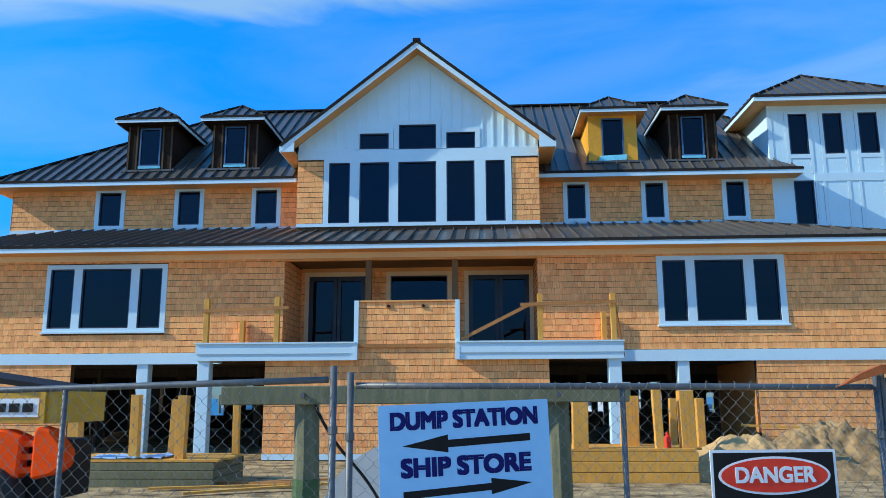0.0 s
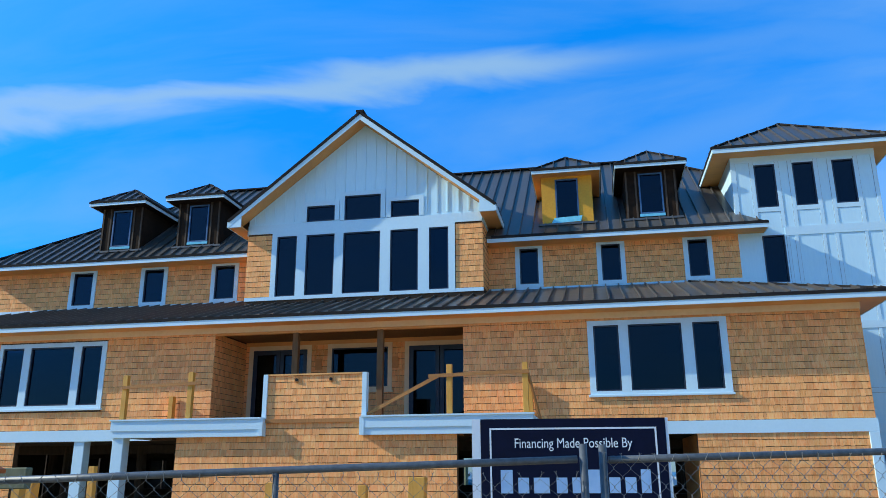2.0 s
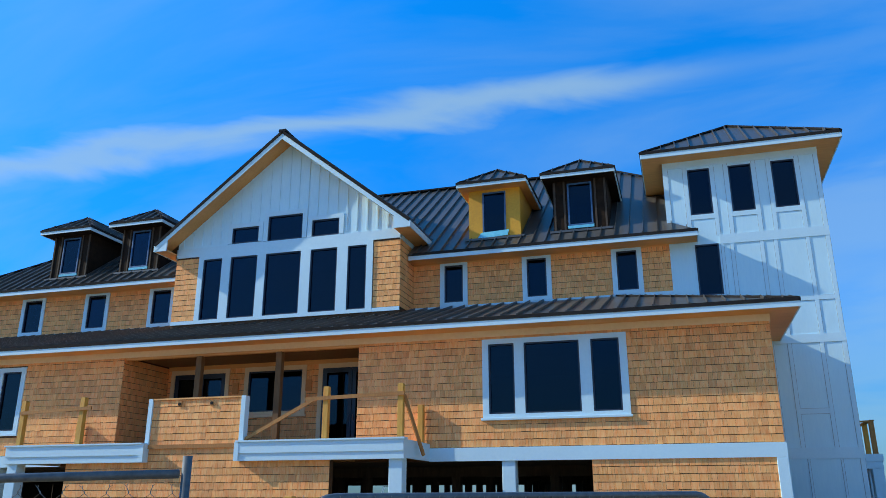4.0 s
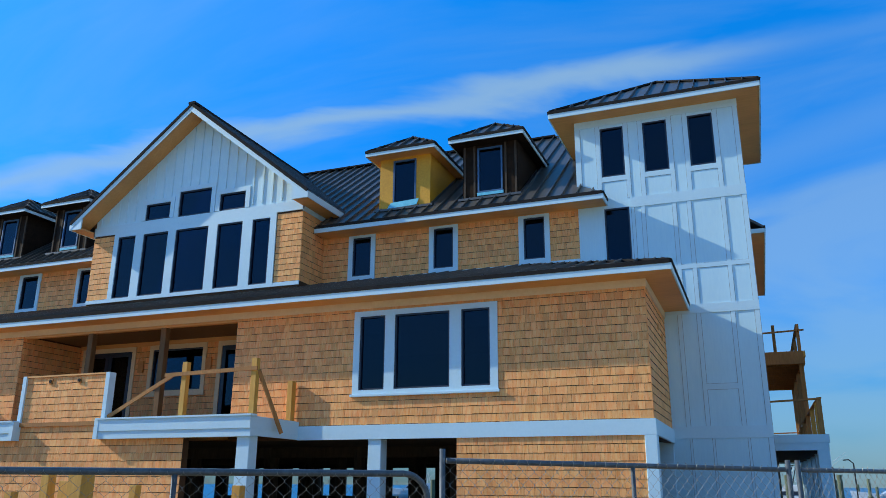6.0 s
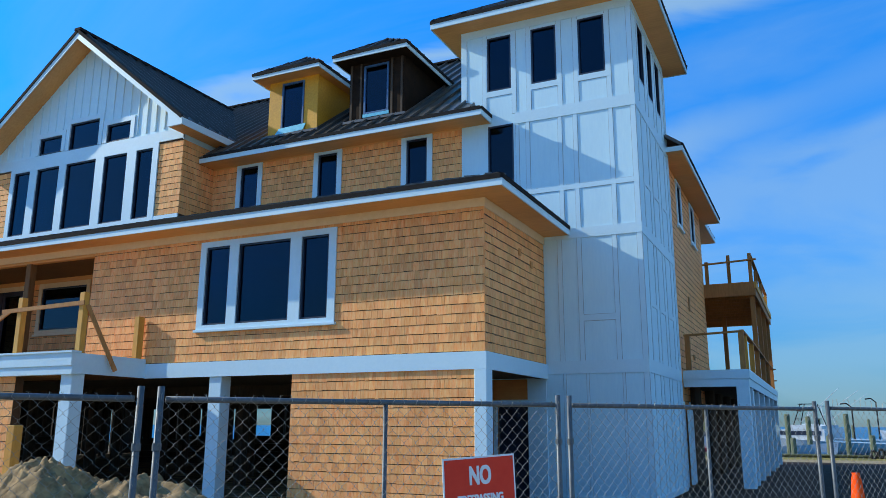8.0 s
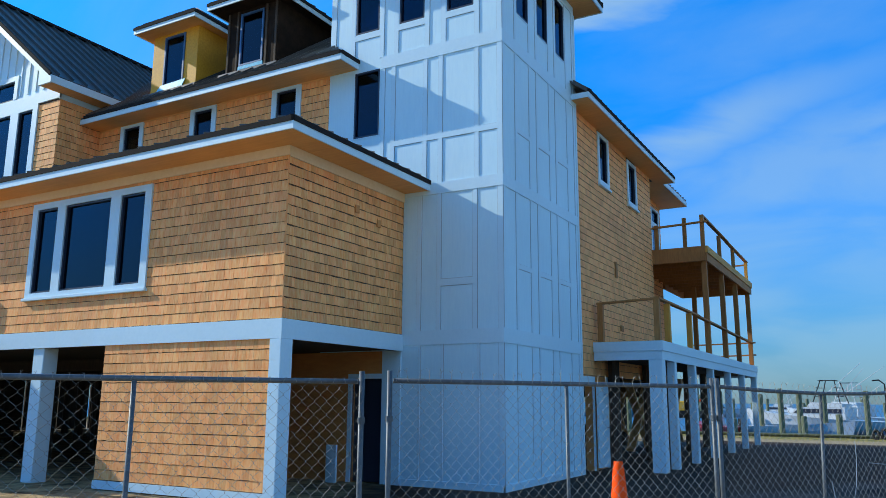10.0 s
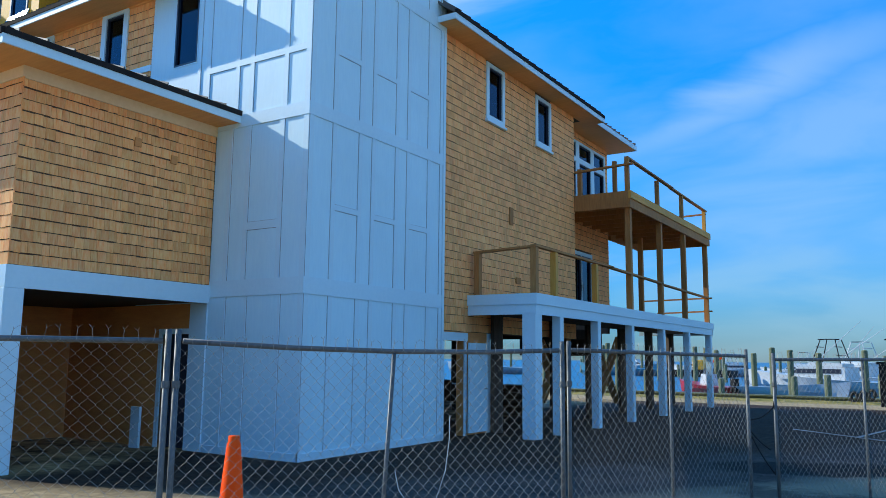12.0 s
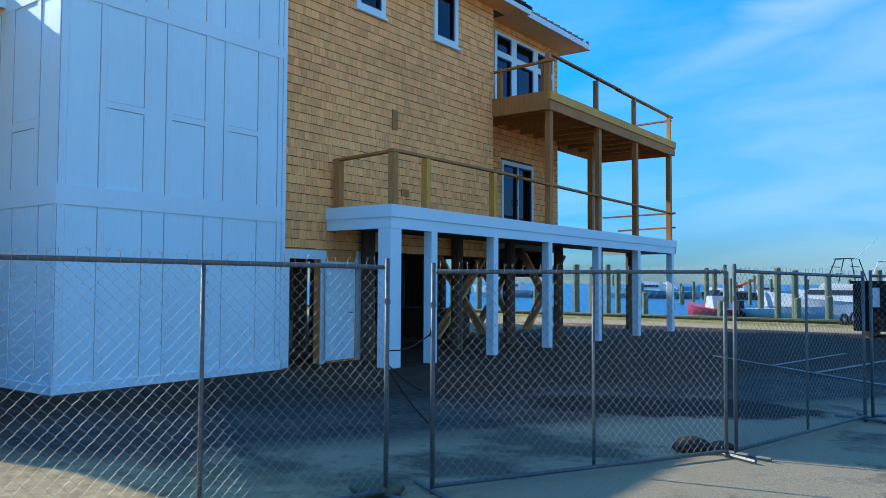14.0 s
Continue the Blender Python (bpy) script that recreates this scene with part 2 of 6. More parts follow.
RUBBER = pm("black_rubber", (0.012, 0.012, 0.012), (0.03, 0.03, 0.03), 12, 0.8, 0.3)
GREENP = pm("faded_green_paint", (0.035, 0.08, 0.025), (0.07, 0.13, 0.05), 9, 0.7, 0.2, big=0.3)
PALEBLUE = pm("light_blue_sign_board", (0.30, 0.60, 0.90), (0.35, 0.65, 0.94), 10, 0.6, 0.03, big=0.06, spec=0.25)
BAG = pm("sandbag_cloth", (0.06, 0.06, 0.05), (0.13, 0.14, 0.08), 10, 0.9, 0.6)
BLUEPLASTIC = pm("blue_tarp", (0.30, 0.48, 0.72), (0.42, 0.60, 0.82), 6, 0.4, 0.4)
YELLOWMACH = pm("machine_yellow", (0.58, 0.30, 0.025), (0.68, 0.38, 0.04), 6, 0.4, 0.05)


def ground_material():
    """Asphalt with patches of sand, a damp stain and worn grit."""
    m = bpy.data.materials.new("asphalt_and_sand")
    m.use_nodes = True
    n, l = m.node_tree.nodes, m.node_tree.links
    p = n["Principled BSDF"]
    geo = n.new("ShaderNodeNewGeometry")
    s = n.new("ShaderNodeSeparateXYZ"); l.new(geo.outputs["Position"], s.inputs[0])

    def noise_tex(scale, detail, rough=0.6):
        t = n.new("ShaderNodeTexNoise")
        t.inputs["Scale"].default_value, t.inputs["Detail"].default_value, t.inputs["Roughness"].default_value = scale, detail, rough
        l.new(geo.outputs["Position"], t.inputs["Vector"])
        return t.outputs["Fac"]

    def rng(src, a, b, c=0.0, d=1.0):
        r = n.new("ShaderNodeMapRange")
        r.inputs[1].default_value, r.inputs[2].default_value, r.inputs[3].default_value, r.inputs[4].default_value = a, b, c, d
        l.new(src, r.inputs[0])
        return r.outputs[0]

    def math_(op, a, b):
        q = n.new("ShaderNodeMath"); q.operation = op
        for i, x in enumerate((a, b)):
            if isinstance(x, (int, float)):
                q.inputs[i].default_value = x
            else:
                l.new(x, q.inputs[i])
        return q.outputs[0]

    def mixc(f, a, b):
        q = n.new("ShaderNodeMix"); q.data_type = "RGBA"
        l.new(f, q.inputs["Factor"])
        for i, x in ((6, a), (7, b)):
            if isinstance(x, tuple):
                q.inputs[i].default_value = (*x, 1)
            else:
                l.new(x, q.inputs[i])
        return q.outputs[2]

    grit = noise_tex(60, 3)
    mid = noise_tex(1.3, 6)
    asphalt = mixc(rng(grit, 0.35, 0.65), (0.018, 0.0175, 0.019), (0.056, 0.053, 0.052))
    concrete = mixc(rng(grit, 0.3, 0.7), (0.22, 0.175, 0.115), (0.38, 0.31, 0.21))
    sand = mixc(rng(noise_tex(9, 6), 0.3, 0.7), (0.46, 0.32, 0.16), (0.58, 0.42, 0.22))
    wob = math_("MULTIPLY", math_("SUBTRACT", noise_tex(0.35, 5), 0.5), 7.0)
    # sandy building lot in front of the house, the shore strip, the pale lane along the fence
    lot = rng(math_("ADD", s.outputs["X"], wob), 10.5, 12.5, 1.0, 0.0)
    shore = rng(math_("ADD", s.outputs["Y"], math_("MULTIPLY", wob, 0.25)), 50.3, 51.0)
    lane = rng(math_("SUBTRACT", math_("SUBTRACT", math_("MULTIPLY", s.outputs["X"], 0.86), math_("MULTIPLY", s.outputs["Y"], 0.5)), math_("MULTIPLY", wob, 0.15)), 3.3, 4.1)
    col = mixc(rng(mid, 0.40, 0.62, 0.0, 0.55), asphalt, (0.10, 0.08, 0.06))
    col = mixc(rng(noise_tex(7, 5, 0.7), 0.45, 0.7, 0.0, 0.5), col, (0.15, 0.14, 0.125))
    col = mixc(lane, col, concrete)
    dirt = mixc(rng(noise_tex(2.2, 6), 0.35, 0.62), (0.10, 0.065, 0.035), sand)
    px, py = math_("MULTIPLY", math_("SUBTRACT", s.outputs["X"], 21.9), 0.42), math_("MULTIPLY", math_("SUBTRACT", math_("SUBTRACT", s.outputs["Y"], 31.4), math_("MULTIPLY", math_("SUBTRACT", s.outputs["X"], 21.9), 0.32)), 0.95)
    dist = math_("ADD", math_("MULTIPLY", px, px), math_("MULTIPLY", py, py))
    oil = rng(math_("ADD", dist, math_("MULTIPLY", noise_tex(0.9, 7, 0.65), 2.6)), 1.8, 2.15, 0.95, 0.0)
    stain = rng(noise_tex(0.45, 7, 0.7), 0.50, 0.58, 0.0, 0.7)
    col = mixc(stain, col, (0.030, 0.026, 0.024))
    chips = rng(noise_tex(13, 3, 0.6), 0.62, 0.70, 0.0, 0.8)
    col = mixc(chips, col, (0.22, 0.20, 0.18))
    col = mixc(oil, col, (0.012, 0.010, 0.009))
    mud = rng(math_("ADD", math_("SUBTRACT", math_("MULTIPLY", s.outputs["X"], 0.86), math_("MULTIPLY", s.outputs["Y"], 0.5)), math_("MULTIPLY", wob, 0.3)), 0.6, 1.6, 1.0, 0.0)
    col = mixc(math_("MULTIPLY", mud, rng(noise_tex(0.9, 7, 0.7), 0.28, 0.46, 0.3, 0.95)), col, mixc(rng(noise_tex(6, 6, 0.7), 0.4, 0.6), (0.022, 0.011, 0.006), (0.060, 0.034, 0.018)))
    tan = rng(math_("ADD", math_("SUBTRACT", s.outputs["Y"], math_("MULTIPLY", math_("SUBTRACT", s.outputs["X"], 15.0), 0.35)), math_("MULTIPLY", wob, 0.12)), 23.2, 24.0, 0.85, 0.0)
    col = mixc(tan, col, mixc(rng(noise_tex(5, 6, 0.7), 0.35, 0.65), (0.20, 0.145, 0.08), (0.48, 0.36, 0.20)))
    col = mixc(lot, col, dirt)
    # unseen pale ground on the walk's side, added to bounce warm light
    across = math_("SUBTRACT", math_("MULTIPLY", s.outputs["X"], 0.86), math_("MULTIPLY", s.outputs["Y"], 0.5))
    bounce_ground = math_("MAXIMUM", rng(s.outputs["Y"], 3.4, 1.5), rng(across, 12.0, 15.0))
    col = mixc(bounce_ground, col, mixc(rng(noise_tex(3, 6), 0.3, 0.7), (0.58, 0.46, 0.29), (0.68, 0.55, 0.37)))
    grass = mixc(rng(noise_tex(5, 6, 0.7), 0.4, 0.62), (0.26, 0.20, 0.03), (0.56, 0.39, 0.12))
    turf = mixc(rng(noise_tex(1.4, 6, 0.7), 0.38, 0.6), (0.07, 0.095, 0.018), grass)
    gravel = mixc(rng(noise_tex(4, 6, 0.7), 0.35, 0.65), (0.24, 0.17, 0.09), (0.52, 0.40, 0.24))
    col = mixc(shore, col, mixc(rng(math_("ADD", s.outputs["Y"], math_("MULTIPLY", wob, 0.35)), 53.0, 54.6), gravel, turf))
    l.new(col, p.inputs["Base Color"])
    p.inputs["Roughness"].default_value = 0.9
    p.inputs["Specular IOR Level"].default_value = 0.2
    bn = n.new("ShaderNodeBump")
    bn.inputs["Strength"].default_value, bn.inputs["Distance"].default_value = 0.5, 0.02
    l.new(math_("ADD", grit, math_("MULTIPLY", mid, 2.0)), bn.inputs["Height"]); l.new(bn.outputs[0], p.inputs["Normal"])
    return m


def water_material():
    m = bpy.data.materials.new("harbour_water")
    m.use_nodes = True
    n, l = m.node_tree.nodes, m.node_tree.links
    p = n["Principled BSDF"]
    p.inputs["Base Color"].default_value = (0.012, 0.13, 0.27, 1)
    p.inputs["Roughness"].default_value = 0.3
    p.inputs["Specular IOR Level"].default_value = 0.12
    geo = n.new("ShaderNodeNewGeometry")
    mp = n.new("ShaderNodeMapping"); mp.inputs["Scale"].default_value = (0.7, 2.2, 1)
    l.new(geo.outputs["Position"], mp.inputs[0])
    t = n.new("ShaderNodeTexNoise"); t.inputs["Scale"].default_value, t.inputs["Detail"].default_value = 1.2, 5.0
    l.new(mp.outputs[0], t.inputs["Vector"])
    bn = n.new("ShaderNodeBump"); bn.inputs["Strength"].default_value, bn.inputs["Distance"].default_value = 0.6, 0.25
    l.new(t.outputs["Fac"], bn.inputs["Height"]); l.new(bn.outputs[0], p.inputs["Normal"])
    return m


def glass_material():
    """Tinted pane: gloss by Fresnel over a dark see-through tint."""
    m = bpy.data.materials.new("tinted_glass")
    m.use_nodes = True
    n, l = m.node_tree.nodes, m.node_tree.links
    n.clear()
    o = n.new("ShaderNodeOutputMaterial")
    tr = n.new("ShaderNodeBsdfTransparent"); tr.inputs[0].default_value = (0.06, 0.11, 0.19, 1)
    gl = n.new("ShaderNodeBsdfGlossy"); gl.inputs["Roughness"].default_value = 0.03
    gl.inputs["Color"].default_value = (0.55, 0.78, 1.0, 1)
    fr = n.new("ShaderNodeFresnel"); fr.inputs["IOR"].default_value = 1.45
    mx = n.new("ShaderNodeMixShader")
    l.new(fr.outputs[0], mx.inputs[0]); l.new(tr.outputs[0], mx.inputs[1]); l.new(gl.outputs[0], mx.inputs[2])
    l.new(mx.outputs[0], o.inputs[0])
    return m


GROUND, WATER, GLASS = ground_material(), water_material(), glass_material()


# ---- building helpers ----
def box(bm, x0, x1, y0, y1, z0, z1):
    v = [bm.verts.new((x, y, z)) for z in (z0, z1) for x, y in ((x0, y0), (x1, y0), (x1, y1), (x0, y1))]
    for f in ((3, 2, 1, 0), (4, 5, 6, 7), (0, 1, 5, 4), (1, 2, 6, 5), (2, 3, 7, 6), (3, 0, 4, 7)):
        bm.faces.new([v[i] for i in f])


def bar(bm, a, b, w, h=None, up=(0, 0, 1)):
    """A square bar from a to b, w wide and h high."""
    a, b = Vector(a), Vector(b)
    h = h or w
    d = (b - a).normalized()
    u = Vector(up)
    if abs(d.dot(u)) > 0.98:
        u = Vector((0, 1, 0))
    s = d.cross(u).normalized()
    u = s.cross(d)
    v = [bm.verts.new(p + s * w * i / 2 + u * h * j / 2) for p in (a, b) for i, j in ((-1, -1), (1, -1), (1, 1), (-1, 1))]
    for f in ((3, 2, 1, 0), (4, 5, 6, 7), (0, 1, 5, 4), (1, 2, 6, 5), (2, 3, 7, 6), (3, 0, 4, 7)):
        bm.faces.new([v[i] for i in f])


def tube(bm, pts, r, n=8):
    """A round pipe along points, with closed ends."""
    pts = [Vector(p) for p in pts]
    rings = []
    for i, p in enumerate(pts):
        d = (pts[min(i + 1, len(pts) - 1)] - pts[max(i - 1, 0)]).normalized()
        u = Vector((0, 0, 1)) if abs(d.z) < 0.95 else Vector((1, 0, 0))
        s = d.cross(u).normalized()
        u = s.cross(d)
        rr = r[i] if isinstance(r, (list, tuple)) else r
        rings.append([bm.verts.new(p + (s * math.cos(k * 2 * math.pi / n) + u * math.sin(k * 2 * math.pi / n)) * rr) for k in range(n)])
    for a, b in zip(rings, rings[1:]):
        for k in range(n):
            bm.faces.new((a[k], a[(k + 1) % n], b[(k + 1) % n], b[k]))
    bm.faces.new(rings[0][::-1])
    bm.faces.new(rings[-1])


def prism(bm, pts, offset):
    """A flat polygon of any outline, extruded by an offset."""
    o = Vector(offset)
    a = [bm.verts.new(p) for p in pts]
    b = [bm.verts.new(Vector(p) + o) for p in pts]
    bm.faces.new(a[::-1]); bm.faces.new(b)
    for i in range(len(a)):
        j = (i + 1) % len(a)
        bm.faces.new((a[i], a[j], b[j], b[i]))


def thing(name, label, category, base=(0, 0, 0), group="", kind=""):
    e = new(name)
    e.location = base
    e.empty_display_size = 0.2
    return tagged(e, label, category, group, kind)


def world_at(ob):
    p = Vector((0, 0, 0))
    while ob:
        p += ob.location
        ob = ob.parent
    return p


LOOSE = {"eave_fascia", "band_board", "eave_soffit", "frieze_board", "sill_band", "drip_edge", "ridge_cap", "hip_cap", "tower_band", "tower_batten", "batten", "vent_block", "lamp_block",
         "light_block", "door_casing", "skirt_board", "side_band", "corner_batten", "beam", "porch_trim", "fascia", "parapet_trim"}


def islands(bm):
    """The separate pieces of a bmesh, each as its own bmesh."""
    left, made = set(bm.verts), []
    while left:
        stack, seen = [left.pop()], set()
        while stack:
            v = stack.pop()
            seen.add(v)
            for e in v.link_edges:
                o = e.other_vert(v)
                if o in left:
                    left.discard(o)
                    stack.append(o)
        q = bmesh.new()
        copy = {v: q.verts.new(v.co) for v in seen}
        for f in {f for v in seen for f in v.link_faces}:
            q.faces.new([copy[v] for v in f.verts])
        made.append(q)
    return made


def part(name, bm, material, parent, label="", bevel=0.0, smooth=False, kind=""):
    """Links a bmesh, built in world places, as one mesh under a thing or a part. Boards and trim named in LOOSE become one part a piece."""
    if name in LOOSE:
        bm.verts.ensure_lookup_table()
        pieces = islands(bm)
        if len(pieces) > 1:
            bm.free()
            return [part(name, q, material, parent, label, bevel, smooth, kind) for q in pieces][0]
        for q in pieces:
            q.free()
    if bevel:
        bmesh.ops.bevel(bm, geom=list(bm.edges), offset=bevel, segments=1, affect="EDGES", clamp_overlap=True)
    bmesh.ops.recalc_face_normals(bm, faces=bm.faces)
    me = bpy.data.meshes.new(name)
    if parent:
        bm.transform(Matrix.Translation(-world_at(parent)))
    bm.to_mesh(me)
    bm.free()
    me.materials.append(material)
    if smooth:
        for f in me.polygons:
            f.use_smooth = True
    ob = new(name, me)
    if parent:
        ob.parent = parent
    if label:
        ob["label"] = label
    if kind:
        ob["kind"] = kind
    return ob


def one(name, material, parent, *args, label="", bevel=0.0):
    bm = bmesh.new()
    box(bm, *args)
    return part(name, bm, material, parent, label, bevel)


def raw(name, verts, faces, material, parent, label="", kind=""):
    me = bpy.data.meshes.new(name)
    o = world_at(parent) if parent else Vector((0, 0, 0))
    me.from_pydata([(x - o.x, y - o.y, z - o.z) for x, y, z in verts], [], faces)
    me.materials.append(material)
    ob = new(name, me)
    if parent:
        ob.parent = parent
    if label:
        ob["label"] = label
    if kind:
        ob["kind"] = kind
    return ob


class Face:
    """A wall's outer face: u runs along it, d stands out of it, z is up. axis 'y-': faces -y at y=at; 'x+', 'x-': faces +x or -x at x=at; 'y+'."""
    def __init__(self, axis, at):
        self.axis, self.at = axis, at

    def p(self, u, d, z):
        if self.axis == "y-":
            return (u, self.at - d, z)
        if self.axis == "y+":
            return (u, self.at + d, z)
        if self.axis == "x+":
            return (self.at + d, u, z)
        return (self.at - d, u, z)

    def box(self, bm, u0, u1, d0, d1, z0, z1):
        a, b = self.p(u0, d0, z0), self.p(u1, d1, z1)
        box(bm, min(a[0], b[0]), max(a[0], b[0]), min(a[1], b[1]), max(a[1], b[1]), z0, z1)


def plate(face, u0, u1, z0, z1, holes, d0, d1):
    """One connected slab with rectangular openings."""
    hs = [(max(h[0], u0), min(h[1], u1), max(h[2], z0), min(h[3], z1)) for h in holes]
    us = sorted({round(q, 5) for q in (u0, u1, *[h[i] for h in hs for i in (0, 1)])})
    zs = sorted({round(q, 5) for q in (z0, z1, *[h[i] for h in hs for i in (2, 3)])})
    bm, vs = bmesh.new(), {}

    def v(i, j, k):
        if (i, j, k) not in vs:
            vs[i, j, k] = bm.verts.new(face.p(us[i], d1 if k else d0, zs[j]))
        return vs[i, j, k]

    def full(i, j):
        if not (0 <= i < len(us) - 1 and 0 <= j < len(zs) - 1):
            return False
        a, b = (us[i] + us[i + 1]) / 2, (zs[j] + zs[j + 1]) / 2
        return not any(h[0] < a < h[1] and h[2] < b < h[3] for h in hs)

    for i in range(len(us) - 1):
        for j in range(len(zs) - 1):
            if not full(i, j):
                continue
            for k in (0, 1):
                bm.faces.new((v(i, j, k), v(i + 1, j, k), v(i + 1, j + 1, k), v(i, j + 1, k)))
            for di, dj, p, q in ((-1, 0, (i, j), (i, j + 1)), (1, 0, (i + 1, j), (i + 1, j + 1)), (0, -1, (i, j), (i + 1, j)), (0, 1, (i, j + 1), (i + 1, j + 1))):
                if not full(i + di, j + dj):
                    bm.faces.new((v(*p, 0), v(*q, 0), v(*q, 1), v(*p, 1)))
    return bm


def wall(name, face, u0, u1, z0, z1, holes, material, parent, thick=0.2, label="", out_=0.0):
    """A wall with openings through it, split round the openings."""
    bm = plate(face, u0, u1, z0, z1, holes, out_ - thick, out_)
    return part(name, bm, material, parent, label)


def shingles(face, u0, u1, z0, z1, holes, parent, exposure=0.178, pieces=None, seed=1):
    """Courses of split shingles over a wall. pieces: (ua, ub, za, zb), the stretch whose shingles are objects of their own."""
    rs = random.Random(seed)
    verts, faces = [], []
    n = max(1, round((z1 - z0) / exposure))
    e = (z1 - z0) / n
    shared = {}
    for c in range(n):
        za, zb = z0 + c * e, z0 + (c + 1) * e
        mid = (za + zb) / 2
        spans = [(u0, u1)]
        for h in holes:
            if h[2] < mid < h[3]:
                spans = [q for a, b in spans for q in ((a, min(b, h[0])), (max(a, h[1]), b)) if q[1] - q[0] > 0.02]
        for a, b in spans:
            u = a
            while u < b - 0.015:
                w = rs.choice((0.08, 0.10, 0.12, 0.14, 0.16, 0.19, 0.22))
                if b - (u + w) < 0.07:
                    w = b - u
                lo, hi = u + 0.0022, u + w - 0.0022
                jit = rs.choice((0.0, 0.0, -0.003, 0.002, -0.008))
                proud = rs.uniform(0.0130, 0.0152)
                if pieces and pieces[0] < u < pieces[1] and pieces[2] < mid < pieces[3] and abs(w - round(w, 2)) < 1e-6:
                    key = round(w, 2)
                    if key not in shared:
                        me = bpy.data.meshes.new("shingle")
                        pts = [face.p(q, d, z) for q, d, z in ((0.0020, 0.0145, 0.015), (w - 0.0020, 0.0145, 0.015), (w - 0.0020, 0.006, e), (0.0020, 0.006, e), (0.0020, 0, 0.015), (w - 0.0020, 0, 0.015), (w - 0.002, 0, e), (0.002, 0, e))]
                        o = Vector(face.p(0, 0, 0))
                        me.from_pydata([Vector(p) - o for p in pts], [], [(0, 1, 2, 3), (4, 5, 1, 0), (0, 3, 7, 4), (1, 5, 6, 2), (3, 2, 6, 7)])
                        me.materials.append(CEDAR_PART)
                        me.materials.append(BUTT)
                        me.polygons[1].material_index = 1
                        shared[key] = me
                    ob = new("shingle", shared[key])
                    ob.parent = parent
                    ob.location = Vector(face.p(u, 0, za + jit)) - world_at(parent)
                else:
                    k = len(verts)
                    verts += [face.p(q, d, z) for q, d, z in ((lo, proud, za + 0.015 + jit), (hi, proud, za + 0.015 + jit), (hi, 0.006, zb + 0.004), (lo, 0.006, zb + 0.004), (lo, 0, za + 0.015 + jit), (hi, 0, za + 0.015 + jit), (hi, 0, zb), (lo, 0, zb))]
                    faces += [(k, k + 1, k + 2, k + 3), (k + 4, k + 5, k + 1, k), (k, k + 3, k + 7, k + 4), (k + 1, k + 5, k + 6, k + 2)]
                u += w
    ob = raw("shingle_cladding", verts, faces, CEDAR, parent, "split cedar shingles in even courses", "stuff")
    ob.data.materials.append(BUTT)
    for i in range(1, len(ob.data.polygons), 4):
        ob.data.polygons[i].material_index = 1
    return ob


def window(face, u0, u1, z0, z1, panes, parent, sill=True, casing=0.13, label="", name="window", casemat=None, proud=0.045):
    """White cased window, outer size u0..u1 by z0..z1, with panes as (ua, ub, za, zb). Frame, sill and panes are its parts."""
    casemat = casemat or WHITE
    bm = plate(face, u0, u1, z0, z1, panes, -0.10, proud)
    w = part(name, bm, casemat, parent, label)
    if sill:
        bm = bmesh.new()
        face.box(bm, u0 - 0.04, u1 + 0.04, 0.0, 0.09, z0 - 0.06, z0 + 0.002)
        part("sill", bm, casemat, w, bevel=0.006)
    for ua, ub, za, zb in panes:
        s = 0.04
        bm = plate(face, ua, ub, za, zb, [(ua + s, ub - s, za + s, zb - s)], -0.09, 0.012)
        part("sash", bm, SASH, w)
        bm = bmesh.new()
        face.box(bm, ua + s, ub - s, -0.05, -0.042, za + s, zb - s)
        part("pane", bm, GLASS, w)
    return w


def seams_on(parent, poly, eave_dir, up_dir, spacing=0.42, w=0.022, h=0.075, start=0.2):
    """Standing seams up a roof slope. poly: 3D outline; each seam is a part of its roof."""
    o = Vector(poly[0])
    e, s = Vector(eave_dir).normalized(), Vector(up_dir).normalized()
    nrm = e.cross(s).normalized()
    if nrm.z < 0:
        nrm = -nrm
    pts = [((Vector(p) - o).dot(e), (Vector(p) - o).dot(s)) for p in poly]
    lo, hi = min(p[0] for p in pts), max(p[0] for p in pts)
    a = lo + start
    while a < hi - 0.05:
        cr = []
        for (x0, y0), (x1, y1) in zip(pts, pts[1:] + pts[:1]):
            if (x0 - a) * (x1 - a) < 0:
                cr.append(y0 + (y1 - y0) * (a - x0) / (x1 - x0))
        cr.sort()
        for y0, y1 in zip(cr[::2], cr[1::2]):
            if y1 - y0 > 0.1:
                bm = bmesh.new()
                bar(bm, o + e * a + s * (y0 + 0.005) + nrm * h / 2, o + e * a + s * (y1 - 0.005) + nrm * h / 2, w, h, nrm)
                part("seam", bm, ROOF, parent)
        a += spacing


def roof_plane(name, poly, parent, eave_dir, up_dir, thick=0.05, spacing=0.42, start=0.2, label=""):
    e, s = Vector(eave_dir), Vector(up_dir)
    nrm = e.cross(s).normalized()
    if nrm.z < 0:
        nrm = -nrm
    bm = bmesh.new()
    prism(bm, poly, -nrm * thick)
    r = part(name, bm, ROOF, parent, label)
    seams_on(r, poly, eave_dir, up_dir, spacing, start=start)
    return r


